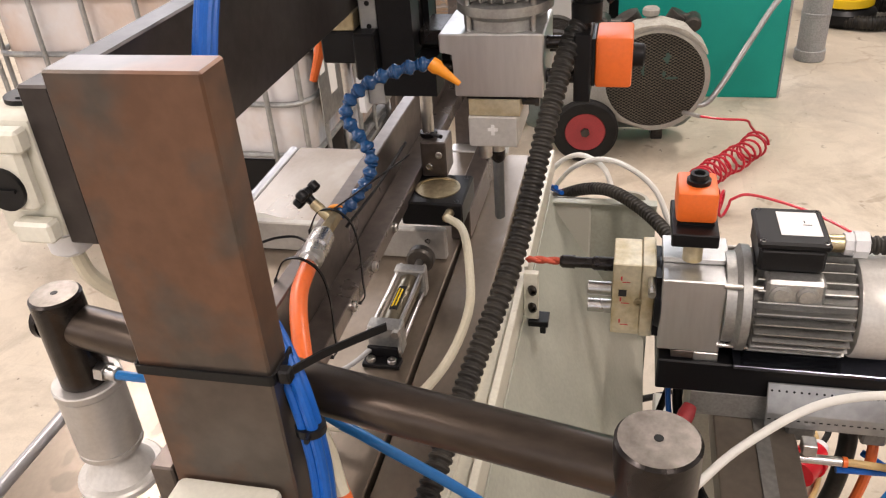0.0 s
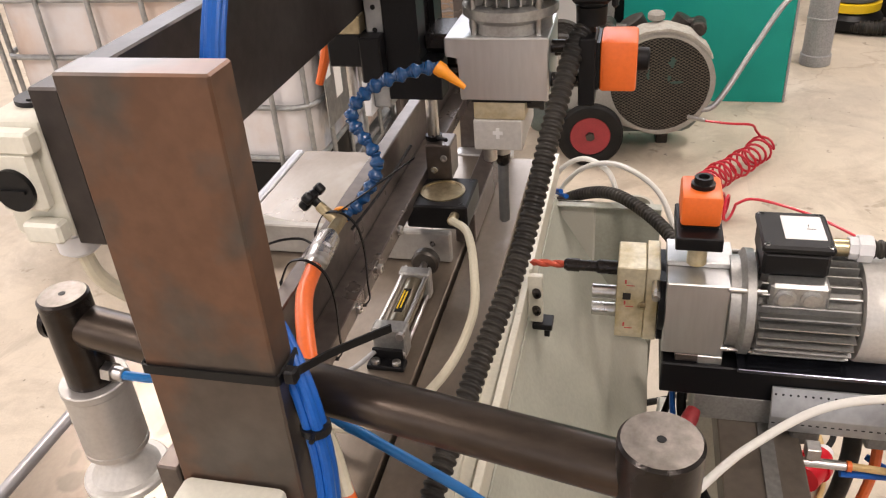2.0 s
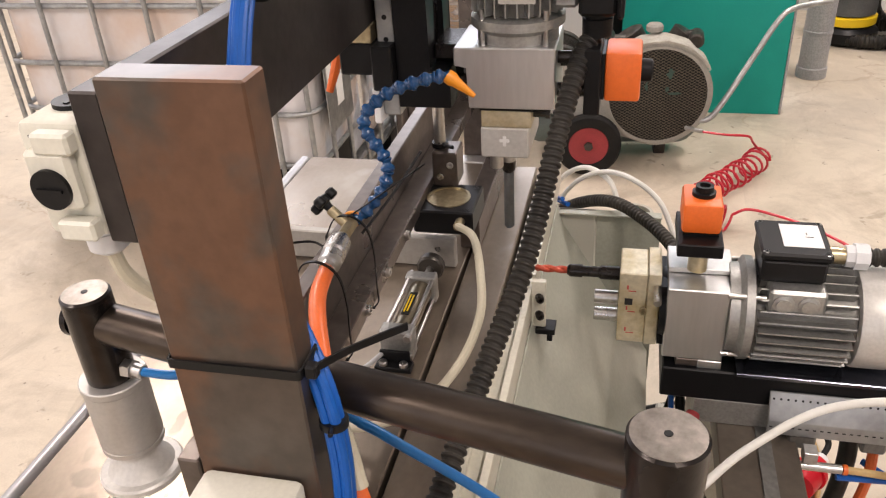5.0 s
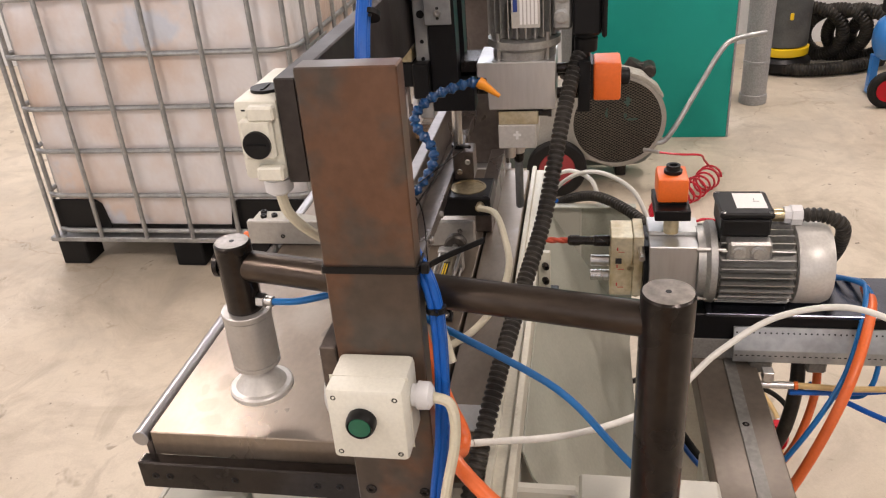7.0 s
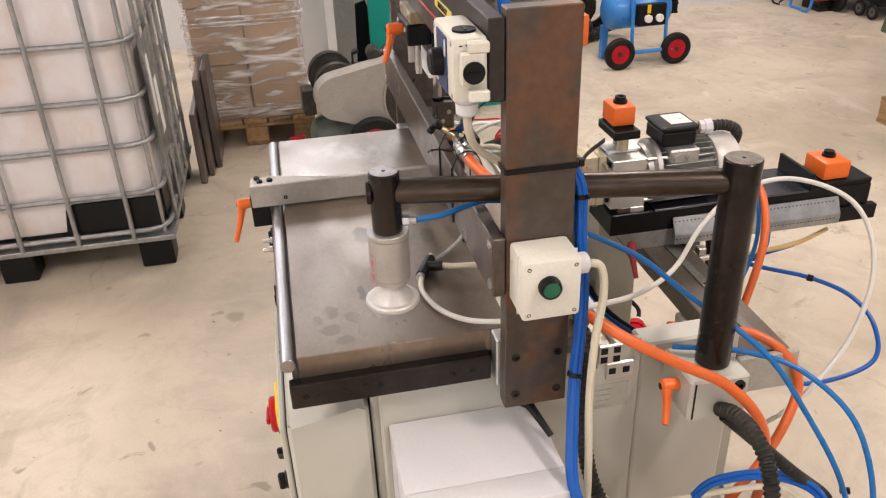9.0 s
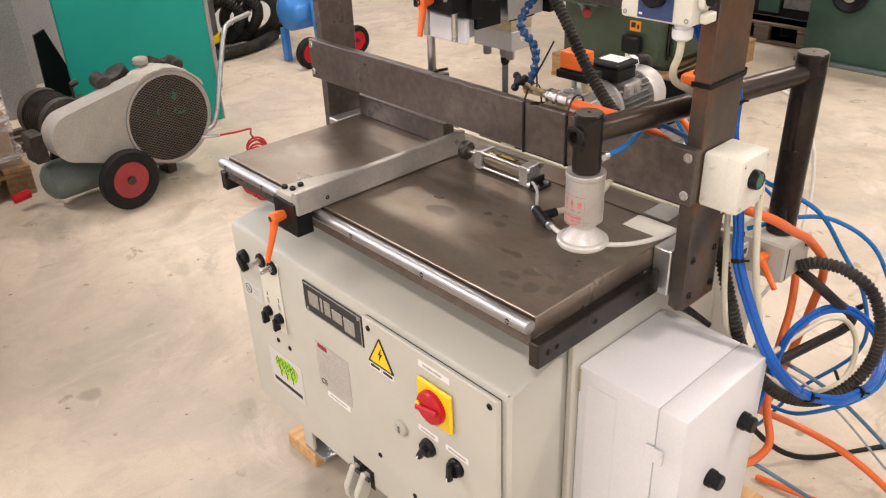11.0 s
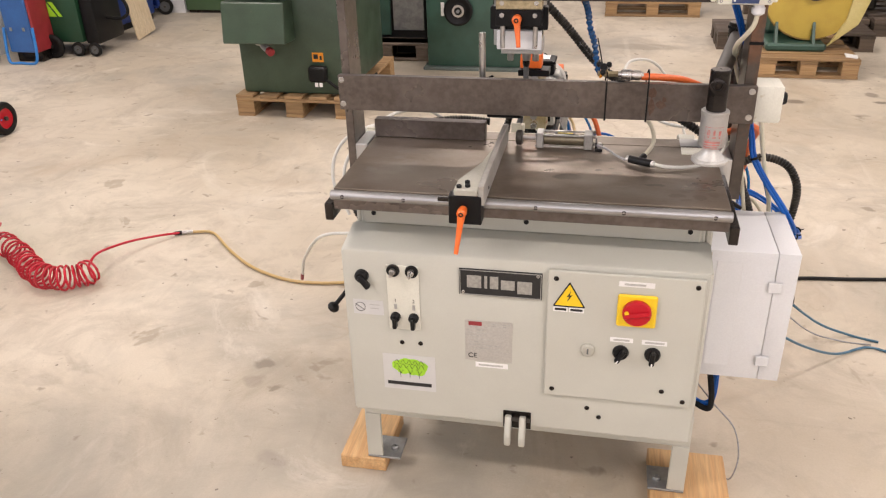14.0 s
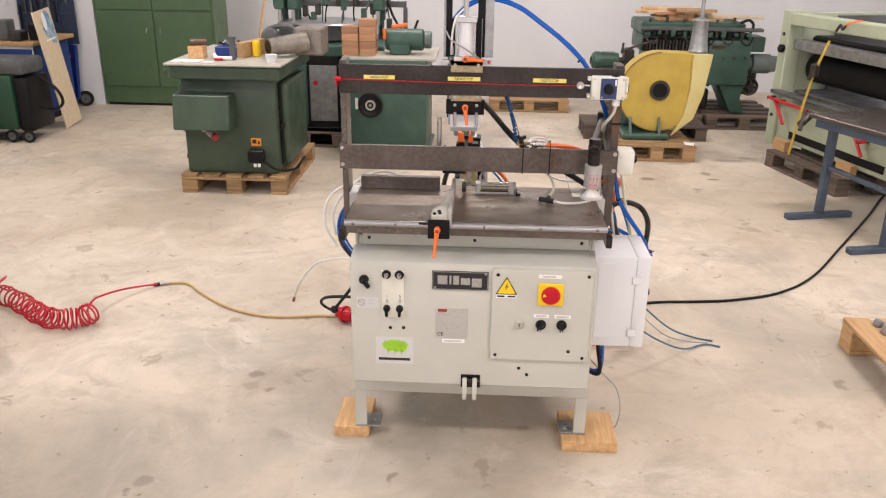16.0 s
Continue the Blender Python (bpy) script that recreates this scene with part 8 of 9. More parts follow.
for k in range(8):
    P("guard_slat", bl, BLACK, (box, -3.62, -3.615, 2.46, 2.6, 0.3 + 0.06 * k, 0.312 + 0.06 * k))
P("gauge_panel", bl, BLACK, (box, -3.55, -3.5, 2.26, 2.46, 0.26, 0.4, 0.004))
for y in (2.33, 2.41):
    P("gauge", bl, PAPER, (lathe, (-3.5, y, 0.31), (1, y, 0.31), [(0, 0.026), (0.02, 0.026), (0.022, 0.022), (0.02, 0)], {"seg": 20}))
P("yellow_tag", bl, YELLOW, (box, -3.499, -3.494, 2.32, 2.345, 0.345, 0.4))

# ---------------- far end of the hall ----------------
pallet(-2.24, 3.2, "y", PALLET, "wooden pallet under the green spindle machine", 0.8, 1.1)
gm = thing("green_machine", -1.84, 3.7, 0.1445, "olive green cast spindle moulder on a pallet", "woodworking machine")
P("cabinet", gm, GREEN, (box, -2.2, -1.5, 3.26, 4.1, 0.1445, 0.868, 0.02, 2), label="olive green machine cabinet")
P("skirt", gm, GREEN, (box, -2.22, -1.42, 3.1, 4.15, 0.87, 0.965, 0.012))
P("side_door", gm, GREEN, (box, -1.4985, -1.43, 3.36, 4.0, 0.2, 0.82, 0.03, 3))
P("door_seam", gm, DARKSTEEL, (rod, (-1.49, 3.35, 0.2), (-1.49, 3.35, 0.82), 0.008, 8))
P("door_latch", gm, DARKSTEEL, (rod, (-1.47, 3.35, 0.5), (-1.47, 3.32, 0.5), 0.018, 12))
P("switch_cover", gm, GREEN, (prism, [(3.07, 0.51), (3.259, 0.5), (3.259, 0.76), (3.11, 0.755)], "x", -2.21, -1.8, 0.006))
P("left_box", gm, GREEN, (box, -2.27, -2.2005, 3.4, 3.8, 0.42, 0.8, 0.015))
P("saw_table", gm, CREAM_DIRTY, (box, -2.24, -1.4, 3.08, 4.18, 0.9655, 0.985, 0.006), label="pale worn machine table")
P("power_socket", gm, GREYPIPE, (rod, (-2.0, 3.2, 0.475), (-1.95, 3.16, 0.455), 0.024, 14, 0.004))
P("socket_end", gm, DULLRED, (rod, (-1.948, 3.158, 0.454), (-1.92, 3.135, 0.442), 0.026, 14, 0.004))
P("white_lead", gm, WHITETUBE, (hose, [(-2.0, 3.2, 0.475), (-2.04, 3.19, 0.485), (-2.07, 3.2, 0.51)], 0.007))
P("warning_label", gm, NOZZLE, (box, -1.7, -1.625, 3.256, 3.2595, 0.36, 0.42))
P("label_print", gm, INK, (box, -1.69, -1.66, 3.2553, 3.2558, 0.38, 0.41), (box, -1.65, -1.635, 3.2553, 3.2558, 0.375, 0.4))
P("brake_switch", gm, BLACK, (box, -1.72, -1.6, 3.2, 3.259, 0.24, 0.34, 0.012))
P("switch_keys", gm, PAPER, (box, -1.675, -1.655, 3.193, 3.1995, 0.215, 0.24), (box, -1.645, -1.625, 3.193, 3.1995, 0.215, 0.24))
P("cable", gm, RUBBER, (hose, [(-1.6, 3.22, 0.25), (-1.5, 3.22, 0.19), (-1.4, 3.35, 0.17), (-1.38, 3.6, 0.2)], 0.01))
P("foot_bolt", gm, DARKSTEEL, (rod, (-2.24, 3.4, 0.24), (-2.2, 3.4, 0.24), 0.03, 12))
for nm, args, mt, lab, cat in (
        ("wood_block", (-2.13, -2.02, 3.3, 3.4, 0.9855, 1.075, 0.003), PINE, "tan wood block on the machine table", "wood"),
        ("tool_tray", (-1.97, -1.8, 3.42, 3.6, 0.9855, 1.06, 0.004), DEEPBLUE, "dark blue plastic tray with tools", "tray"),
        ("folded_paper", (-2.2, -2.0, 3.13, 3.25, 0.9855, 0.993, 0.001), PAPER, "white papers on the machine table", "paper"),
        ("folded_paper", (-1.98, -1.9, 3.12, 3.2, 0.9855, 0.99, 0.001), WHITE, "small white card on the machine table", "paper")):
    t = thing(nm, (args[0] + args[1]) / 2, (args[2] + args[3]) / 2, 0.9855, lab, cat)
    P("piece", t, mt, (box, *args))
rnd = random.Random(21)
for k in range(8):
    x, y = -1.96 + 0.02 * k, 3.46 + 0.09 * rnd.random()
    t = thing("hand_tool", x, y, 1.0605, "steel hand tool lying in the tray", "tool", "tools in the tray")
    P("shank", t, (GREYSTEEL, BRIGHT, BLACK, DIRTYIRON)[k % 4], (rod, (x, y, 1.068), (x + rnd.uniform(-0.05, 0.05), y + rnd.uniform(-0.05, 0.05), 1.08 + 0.03 * rnd.random()), 0.007, 8, 0.002))
t = thing("rag", -1.88, 3.3, 0.9855, "crumpled white rag on the machine table", "cloth")
P("cloth", t, PAPER, (hose, [(-1.95, 3.34, 1.015), (-1.92, 3.3, 1.0), (-1.86, 3.28, 1.0), (-1.8, 3.28, 1.0)], 0.014, 8, 5))
t = thing("cutter_head", -2.06, 3.36, 1.0755, "brown cutter head lying on the block", "tool")
P("head", t, RUSTY, (rod, (-2.12, 3.34, 1.1), (-2.0, 3.36, 1.106), 0.025, 16, 0.004))
t = thing("spindle_arbor", -1.8, 3.3, 0.9855, "upright steel spindle on the machine table", "tool")
P("arbor", t, GREYSTEEL, (lathe, (-1.8, 3.3, 0.9855), (-1.8, 3.3, 2), [(0, 0.022), (0.15, 0.022), (0.15, 0.03), (0.165, 0.03), (0.165, 0)]))
t = thing("wood_block", -1.72, 3.55, 0.9855, "pine board piece set on edge on the machine table", "wood")
P("piece", t, PINE, (box, -0.025, 0.025, -0.17, 0.17, 0, 0.11, 0.003, {"m": Matrix.Translation((-1.73, 3.56, 0.9855)) @ Matrix.Rotation(radians(-16), 4, "Z")}))
HOODTIN = surf("stained_sheet_metal", (0.3, 0.27, 0.23), 0.42, 0.6, other=(0.19, 0.165, 0.14), big=9, amount=0.8, fine=90, grain=0.1, bump=0.2)
t = thing("dust_hood", -1.4, 3.5, 0.9855, "large dented grey sheet metal dust hood", "hood")
P("hood_cone", t, HOODTIN, (lathe, (-1.575, 3.44, 1.062), (-1.33, 3.62, 1.085), [(0, 0.05), (0.004, 0.062), (0.1, 0.066), (0.3, 0.078)], {"seg": 28}))
P("hood_mouth", t, BLACK, (rod, (-1.5775, 3.438, 1.062), (-1.5745, 3.4405, 1.0623), 0.051, 24))
P("hood_box", t, HOODTIN, (box, -1.42, -1.2, 3.6, 3.84, 0.9855, 1.19, 0.012))
t = thing("plastic_tub", -1.5, 3.22, 0.9855, "small white plastic tub on the machine table", "tub")
P("tub", t, WHITE, (lathe, (-1.5, 3.22, 0.9855), (-1.5, 3.22, 2), [(0, 0.035), (0.04, 0.04), (0.045, 0.042), (0.055, 0.042), (0.055, 0)]))
t = thing("spray_cans", -1.66, 3.55, 0.9855, "yellow and dark cans among tools", "cans")
P("can", t, YELLOW, (rod, (-1.68, 3.5, 0.9855), (-1.68, 3.5, 1.1), 0.03, 16, 0.004))
t = thing("red_pliers", -1.88, 3.25, 0.9855, "red handled pliers on the machine table", "tool")
P("handles", t, RED, (rod, (-1.92, 3.24, 0.995), (-1.86, 3.25, 0.995), 0.009, 10))
t = thing("power_feeder", -1.5, 3.8, 0.9855, "jointed grey steel power feeder on the table", "feeder")
P("arm_tube", t, GREYSTEEL, (hose, [(-1.7, 3.7, 1.0), (-1.66, 3.75, 1.15), (-1.5, 3.8, 1.18), (-1.42, 3.8, 1.1)], 0.02, 10, 5), (rod, (-1.62, 3.68, 1.12), (-1.62, 3.78, 1.12), 0.05, 16, 0.006))

m2 = thing("saw_machine", -0.82, 4.95, 0.0, "blue-green machine with handwheel and beige table", "woodworking machine")
P("cabinet", m2, GREEN_B, (box, -1.22, -0.475, 4.5, 5.3, 0.025, 0.83, 0.012, 2))
P("base_plate", m2, TANK, (box, -1.25, -0.45, 4.46, 5.32, 0.0, 0.0245, 0.004))
P("table", m2, CREAM_DIRTY, (box, -1.22, -0.4, 4.52, 5.35, 0.831, 0.86, 0.006))
P("handwheel", m2, BLACK, (lathe, (-0.965, 4.5, 0.455), (-0.965, 0, 0.455), [(0, 0.03), (0.03, 0.03), (0.03, 0.1), (0.036, 0.11), (0.05, 0.11), (0.055, 0.096), (0.045, 0.06), (0.05, 0.045), (0.05, 0)], {"seg": 32}))
P("wheel_scale", m2, BRIGHT, (hoop, (-0.965, 4.449, 0.455), (-0.965, 0, 0.455), [(0, 0.046), (0.006, 0.045), (0.006, 0.03), (0, 0.03)], 24))
P("wheel_nut", m2, GALV, (rod, (-0.965, 4.449, 0.455), (-0.965, 4.435, 0.455), 0.014, 6))
P("wheel_label", m2, PAPER, (box, -1.105, -1.08, 4.494, 4.499, 0.41, 0.51))
for c in range(2):
    for k in range(4 if c == 0 else 5):
        t = thing("wood_block", -1.17 + 0.145 * c, 4.7, 0.8605 + 0.062 * k, "reddish sawn wood block in a stack", "wood", "stacked wood blocks")
        P("block", t, TERRACOTTA, (box, -1.23 + 0.155 * c, -1.085 + 0.15 * c, 4.62, 4.78, 0.8605 + 0.062 * k, 0.92 + 0.062 * k, 0.002))
fm = thing("feeder_motor", -0.7, 4.9, 0.8605, "green electric motor unit with orange handles", "motor")
P("housing", fm, GREEN_B, (rod, (-0.86, 4.8, 0.985), (-0.52, 4.8, 0.985), 0.095, 24, 0.012), (box, -0.82, -0.64, 4.7, 4.9, 0.8605, 0.95, 0.01))
P("motor_end", fm, TANK, (rod, (-0.519, 4.8, 0.985), (-0.45, 4.8, 0.985), 0.075, 20, 0.01))
P("handle", fm, ORANGE, (rod, (-0.8, 4.72, 1.1), (-0.66, 4.72, 1.12), 0.018, 10, 0.004), (rod, (-0.86, 4.68, 1.0), (-0.86, 4.68, 1.09), 0.015, 10, 0.004))

dm = thing("drilling_station", -1.75, 5.3, 0, "dark machine base with steel front panel and drill heads", "machine")
P("base", dm, RUBBER, (box, -2.0, -1.32, 4.95, 5.9, 0.0, 0.8, 0.01))
P("base_door", dm, GREEN_B, (box, -1.78, -1.62, 4.93, 4.9485, 0.16, 0.79, 0.006))
P("under_shelf", dm, BLACK, (box, -1.34, -1.2, 4.96, 5.8, 0.06, 0.4, 0.01))
P("top", dm, GREEN_B, (box, -2.1, -0.9, 4.95, 6.0, 0.801, 0.9, 0.01))
P("front_panel", dm, GALV, (box, -1.6, -1.34, 4.94, 4.9495, 0.2, 0.72, 0.004))
P("red_button", dm, RED, (rod, (-1.54, 4.94, 0.56), (-1.54, 4.92, 0.56), 0.02, 14))
P("table_drum", dm, GREYSTEEL, (lathe, (-1.6, 5.5, 0.9005), (-1.6, 5.5, 3), [(0, 0.34), (0.02, 0.38), (0.15, 0.4), (0.15, 0)], {"seg": 40}))
P("round_table", dm, GALV, (lathe, (-1.55, 5.5, 1.051), (-1.55, 5.5, 3), [(0, 0.42), (0.012, 0.43), (0.022, 0.42), (0.022, 0)], {"seg": 48}))
for x in (-1.95, -1.82, -1.0):
    h = P("drill_post", dm, GREEN_B, (rod, (x, 5.6, 0.901), (x, 5.6, 1.6), 0.03, 14), (box, x - 0.05, x + 0.05, 5.35, 5.6, 1.18, 1.4, 0.012))
    P("chuck", h, BRIGHT, (rod, (x, 5.38, 1.05), (x, 5.38, 1.18), 0.018, 12), (rod, (x, 5.38, 0.98), (x, 5.38, 1.05), 0.008, 8))
rnd = random.Random(17)
for k in range(14):
    x = -2.0 + 0.085 * k
    y, z = 5.3 + 0.3 * rnd.random(), 0.95 + 0.25 * rnd.random()
    P("drill_lead", dm, (RUBBER, GREYSTEEL, GREEN_B)[k % 3], (hose, [(x, y, 0.9), (x + rnd.uniform(-0.05, 0.05), y, z), (x + rnd.uniform(-0.08, 0.08), y + 0.1, z + 0.25), (x + rnd.uniform(-0.05, 0.05), 5.6, 1.35)], 0.008, 6, 5))
    P("spindle_bank", dm, (GREEN_B, DIRTYIRON)[k % 2], (box, x - 0.025, x + 0.025, y - 0.03, y + 0.03, z + 0.05, z + 0.16, 0.006))
P("cross_rail", dm, GREYSTEEL, (box, -2.0, -0.75, 5.58, 5.62, 1.2, 1.26, 0.004))
P("hose", dm, RUBBER, (hose, [(-0.95, 5.5, 1.35), (-0.85, 5.45, 1.1), (-0.7, 5.4, 0.95), (-0.62, 5.4, 1.1)], 0.012))
for x in (-0.76,):
    P("post", dm, GREYSTEEL, (box, x - 0.02, x + 0.02, 5.58, 5.62, 0.0, 1.2, 0.003))
pallet(-2.0, 4.72, "x", PALLET_OLD, "dark weathered pallet before the machine base", 0.2, 0.75)

# cabinet, plywood, welding trolley, blue bench, tool wall
cbn = thing("steel_cabinet", -3.65, 6.7, 0, "green two-door steel cabinet with pale handles", "cabinet")
P("body", cbn, CABGREEN, (box, -4.3, -2.97, 6.5, 7.0, 0.03, 1.95, 0.006))
for x0, x1, z0, z1 in ((-4.28, -3.65, 0.22, 1.04), (-3.635, -2.99, 0.22, 1.04), (-4.28, -3.65, 1.06, 1.93), (-3.635, -2.99, 1.06, 1.93)):
    d = P("door", cbn, CABGREEN, (box, x0, x1, 6.482, 6.4995, z0, z1, 0.004))
    hx = x1 - 0.07 if x1 < -3.6 else x0 + 0.07
    for z in ((0.42, 0.86) if z0 < 0.5 else (1.4,)):
        P("handle", d, BRIGHT, (hose, [(hx, 6.482, z), (hx, 6.455, z), (hx + (0.05 if hx < -3.64 else -0.05) * (z > 1), 6.45, z - 0.015 - 0.03 * (z < 1))], 0.006, 8, 4))
P("plinth", cbn, DARKSTEEL, (box, -4.28, -2.99, 6.52, 6.98, 0.0, 0.0295))
sp_ = thing("wall_pier", -4.7, 6.6, 0, "white painted wall pier", "pier")
tagged(sp_, kind="structure")
P("pier", sp_, WALLPAINT, (box, -4.6, -4.315, 6.5, 8.295, 0, 2.6))
ply = thing("plywood_sheet", -4.25, 5.4, 0, "narrow pale plywood sheet with blue spray leaning", "plywood")
edge_u = Vector((-0.008, 0.335, 0.03)).normalized()
edge_v = Vector((-0.156, 0.068, 1.108))
edge_v = (edge_v - 0.6 * edge_u * edge_v.dot(edge_u)).normalized()
LEAN = Matrix.Translation((-4.137, 5.231, 0.002)) @ Matrix((edge_u, edge_v.cross(edge_u), edge_v)).transposed().to_4x4()
P("sheet", ply, PLYWOOD, (box, 0.0, 0.335, 0.0, 0.016, 0.0, 1.13, 0.002, {"m": LEAN}))
rnd = random.Random(31)
SPRAY = surf("blue_spray_paint", (0.1, 0.25, 0.42), 0.5, other=(0.4, 0.5, 0.55), big=9, amount=0.9, spread=0.1, bump=0.0)
for cx, cz, rx_, rz_, lift, mt in ((0.215, 0.98, 0.105, 0.14, 0.0008, SPRAY), (0.27, 0.85, 0.06, 0.06, 0.0012, SPRAY), (0.17, 1.02, 0.04, 0.09, 0.0016, PAPER), (0.2, 0.845, 0.11, 0.008, 0.002, PAPER)):
    bm = B()
    vs = [bm.verts.new(LEAN @ Vector((cx + rx_ * (1 + rnd.uniform(-0.12, 0.08)) * math.cos(2 * math.pi * q / 30), -lift, cz + rz_ * (1 + rnd.uniform(-0.12, 0.06)) * math.sin(2 * math.pi * q / 30)))) for q in range(30)]
    bm.faces.new(vs)
    part("spray_mark", bm, mt, ply, flat=True)
wt_ = thing("welding_trolley", -4.78, 4.8, 0, "dark green wheeled welding machine with torch cable", "welding machine")
STAND = BASE[wt_]
BASE[wt_] = STAND + Vector((0.07, 0, 0))
P("case", wt_, surf("dark_green_case", (0.012, 0.06, 0.028), 0.4, bump=0.05), (box, -4.75, -4.2, 4.6, 5.05, 0.12, 0.62, 0.02, 2), label="dark green welder case")
P("lime_stripe", wt_, TREE, (prism, [(-4.52, 0.34), (-4.4, 0.34), (-4.48, 0.46), (-4.56, 0.46)], "y", 4.596, 4.5995), (prism, [(-4.38, 0.34), (-4.35, 0.34), (-4.42, 0.46), (-4.46, 0.46)], "y", 4.596, 4.5995))
P("front_end", wt_, BLACK, (box, -4.198, -4.06, 4.62, 5.03, 0.1, 0.6, 0.03, 2))
P("top_rest", wt_, GREYSTEEL, (box, -4.5, -4.08, 4.62, 5.0, 0.6205, 0.76, 0.03, 2))
for x in (-4.28, -4.12):
    wheel(wt_, (x, 4.62, 0.06), (0, -1, 0), 0.06, 0.03, GREYSTEEL)
wheel(wt_, (-4.46, 4.54, 0.1), (0, -1, 0), 0.1, 0.05, BLACK)
P("torch_cable", wt_, RUBBER, (hose, [(-4.08, 4.8, 0.3), (-3.9, 4.75, 0.3), (-3.82, 4.75, 0.36), (-3.86, 4.75, 0.48), (-4.05, 4.8, 0.6)], 0.014))
ct = thing("blue_cart", -4.66, 4.42, 0, "blue steel cart cabinet with red side on a tube frame", "cart")
P("cabinet", ct, surf("bright_blue_paint", (0.03, 0.13, 0.38), 0.4, other=(0.025, 0.1, 0.3), big=7, amount=0.6, fine=120, grain=0.05), (box, -4.8, -4.56, 4.34, 4.6, 0.09, 0.72, 0.01), label="bright blue cart cabinet")
P("red_side", ct, DULLRED, (box, -4.5595, -4.535, 4.35, 4.59, 0.09, 0.7, 0.006))
P("tube_frame", ct, BLUEPAINT, (hose, [(-4.8, 4.33, 0.3), (-4.81, 4.31, 0.1), (-4.79, 4.3, 0.014), (-4.7, 4.3, 0.012), (-4.56, 4.3, 0.014), (-4.53, 4.31, 0.1), (-4.53, 4.33, 0.3)], 0.012, 10, 6))
P("skid", ct, DARKSTEEL, (box, -4.79, -4.55, 4.4, 4.58, 0.0, 0.0895, 0.004))
for x in (-4.74, -4.62):
    P("latch", ct, GALV, (box, x - 0.012, x + 0.012, 4.333, 4.3395, 0.27, 0.3, 0.002))
cl = thing("cable_loop", -5.0, 4.28, 0, "thin black cable in a standing loop by the wall", "cable")
P("cable", cl, RUBBER, (hose, [(-4.88, 4.25, 0.008), (-4.95, 4.24, 0.01), (-5.03, 4.27, 0.05), (-5.07, 4.32, 0.14), (-5.04, 4.35, 0.22), (-4.98, 4.35, 0.21), (-4.91, 4.32, 0.12), (-4.88, 4.28, 0.05), (-4.9, 4.26, 0.02)], 0.008, 8))
bn = thing("blue_workbench", -4.85, 5.6, 0, "blue steel workbench with wooden top and clutter", "workbench")
P("carcase", bn, DEEPBLUE, (box, -5.3, -4.5, 5.46, 6.2, 0.06, 0.78, 0.006), label="royal blue steel carcase")
P("worktop", bn, PINE, (box, -5.31, -4.45, 5.4, 6.25, 0.7805, 0.82, 0.004))
P("plinth", bn, BLACK, (box, -5.29, -4.52, 5.5, 6.18, 0, 0.0595))
for x in (-4.9, -4.4985):
    P("white_trim", bn, PAPER, (box, x, x + 0.012, 5.452, 5.4595, 0.06, 0.775, 0.001))
P("trim_strip", bn, PAPER, (box, -5.3, -4.5, 5.45, 5.4595, 0.745, 0.7795, 0.001))
for k, (x, y, h) in enumerate(((-4.95, 5.5, 0.12), (-4.8, 5.55, 0.2), (-4.65, 5.5, 0.1), (-4.5, 5.6, 0.16))):
    t = thing("tool_box", x, y, 0.8205, "dark hand tool box on the bench", "tools", "tools on the bench")
    P("case", t, (BLACK, GREYSTEEL, DIRTYIRON, BLACK)[k], (box, x - 0.06, x + 0.06, y - 0.06, y + 0.1, 0.8205, 0.8205 + h, 0.012))
pg = thing("tool_wall", -4.85, 6.42, 0.9, "dark blue perforated tool wall with tools", "tool wall")
P("sheet", pg, surf("perforated_blue_sheet", (0.02, 0.035, 0.075), 0.45, fine=60, grain=0.2, bump=0.3), (box, -5.3, -4.47, 6.38, 6.4, 0.69, 1.95, 0.003), (box, -5.3, -4.47, 6.36, 6.3795, 1.0, 1.02), (box, -4.66, -4.64, 6.36, 6.3795, 0.7, 1.95))
rnd = random.Random(6)
for k in range(11):
    x, z = -5.2 + 0.066 * k, rnd.uniform(0.85, 1.2)
    P("hanging_tool", pg, (DIRTYIRON, GREYSTEEL, BLACK)[k % 3], (rod, (x, 6.36, z), (x, 6.36, z + rnd.uniform(0.15, 0.3)), 0.012, 8, 0.003))
hc = thing("hand_cart", -4.2, 6.15, 0, "blue steel hand cart with rubber wheels", "cart")
P("frame", hc, DEEPBLUE, (hose, [(-4.545, 6.36, 0.1), (-4.53, 6.37, 0.4), (-4.51, 6.375, 0.68)], 0.02, 8, 5), (hose, [(-4.75, 6.36, 0.1), (-4.75, 6.37, 0.4), (-4.75, 6.375, 0.68)], 0.02, 8, 5), (box, -4.75, -4.54, 6.3, 6.38, 0.08, 0.1, 0.003), (box, -4.75, -4.535, 6.377, 6.39, 0.1, 0.685, 0.003))
P("parcel", hc, DULLRED, (box, -4.66, -4.57, 6.33, 6.365, 0.54, 0.58, 0.008))
wheel(hc, (-4.49, 6.4, 0.085), (0.4, -1, 0), 0.085, 0.04, GREYSTEEL)

# yellow disc machine and the green multi-spindle behind it
pallet(1.24, 4.5, "x", PALLET, "wooden pallet under the yellow machine", 0.8, 0.68)
pallet(1.03, 5.33, "x", PALLET_OLD, "dark weathered pallet behind the yellow machine", 0.52, 1.2)
yd = thing("disc_sander", 1.62, 4.95, 0.1445, "mustard yellow round machine housing on teal base", "woodworking machine")
P("housing", yd, YELLOWPAINT, (prism, [(1.61 + 0.355 * math.cos(radians(a)), 0.563 + 0.35 * math.sin(radians(a))) for a in range(92, 331, 8)] + [(1.975, 0.5), (2.03, 0.905)], "y", 4.81, 5.02, 0.012), label="mustard yellow round housing")
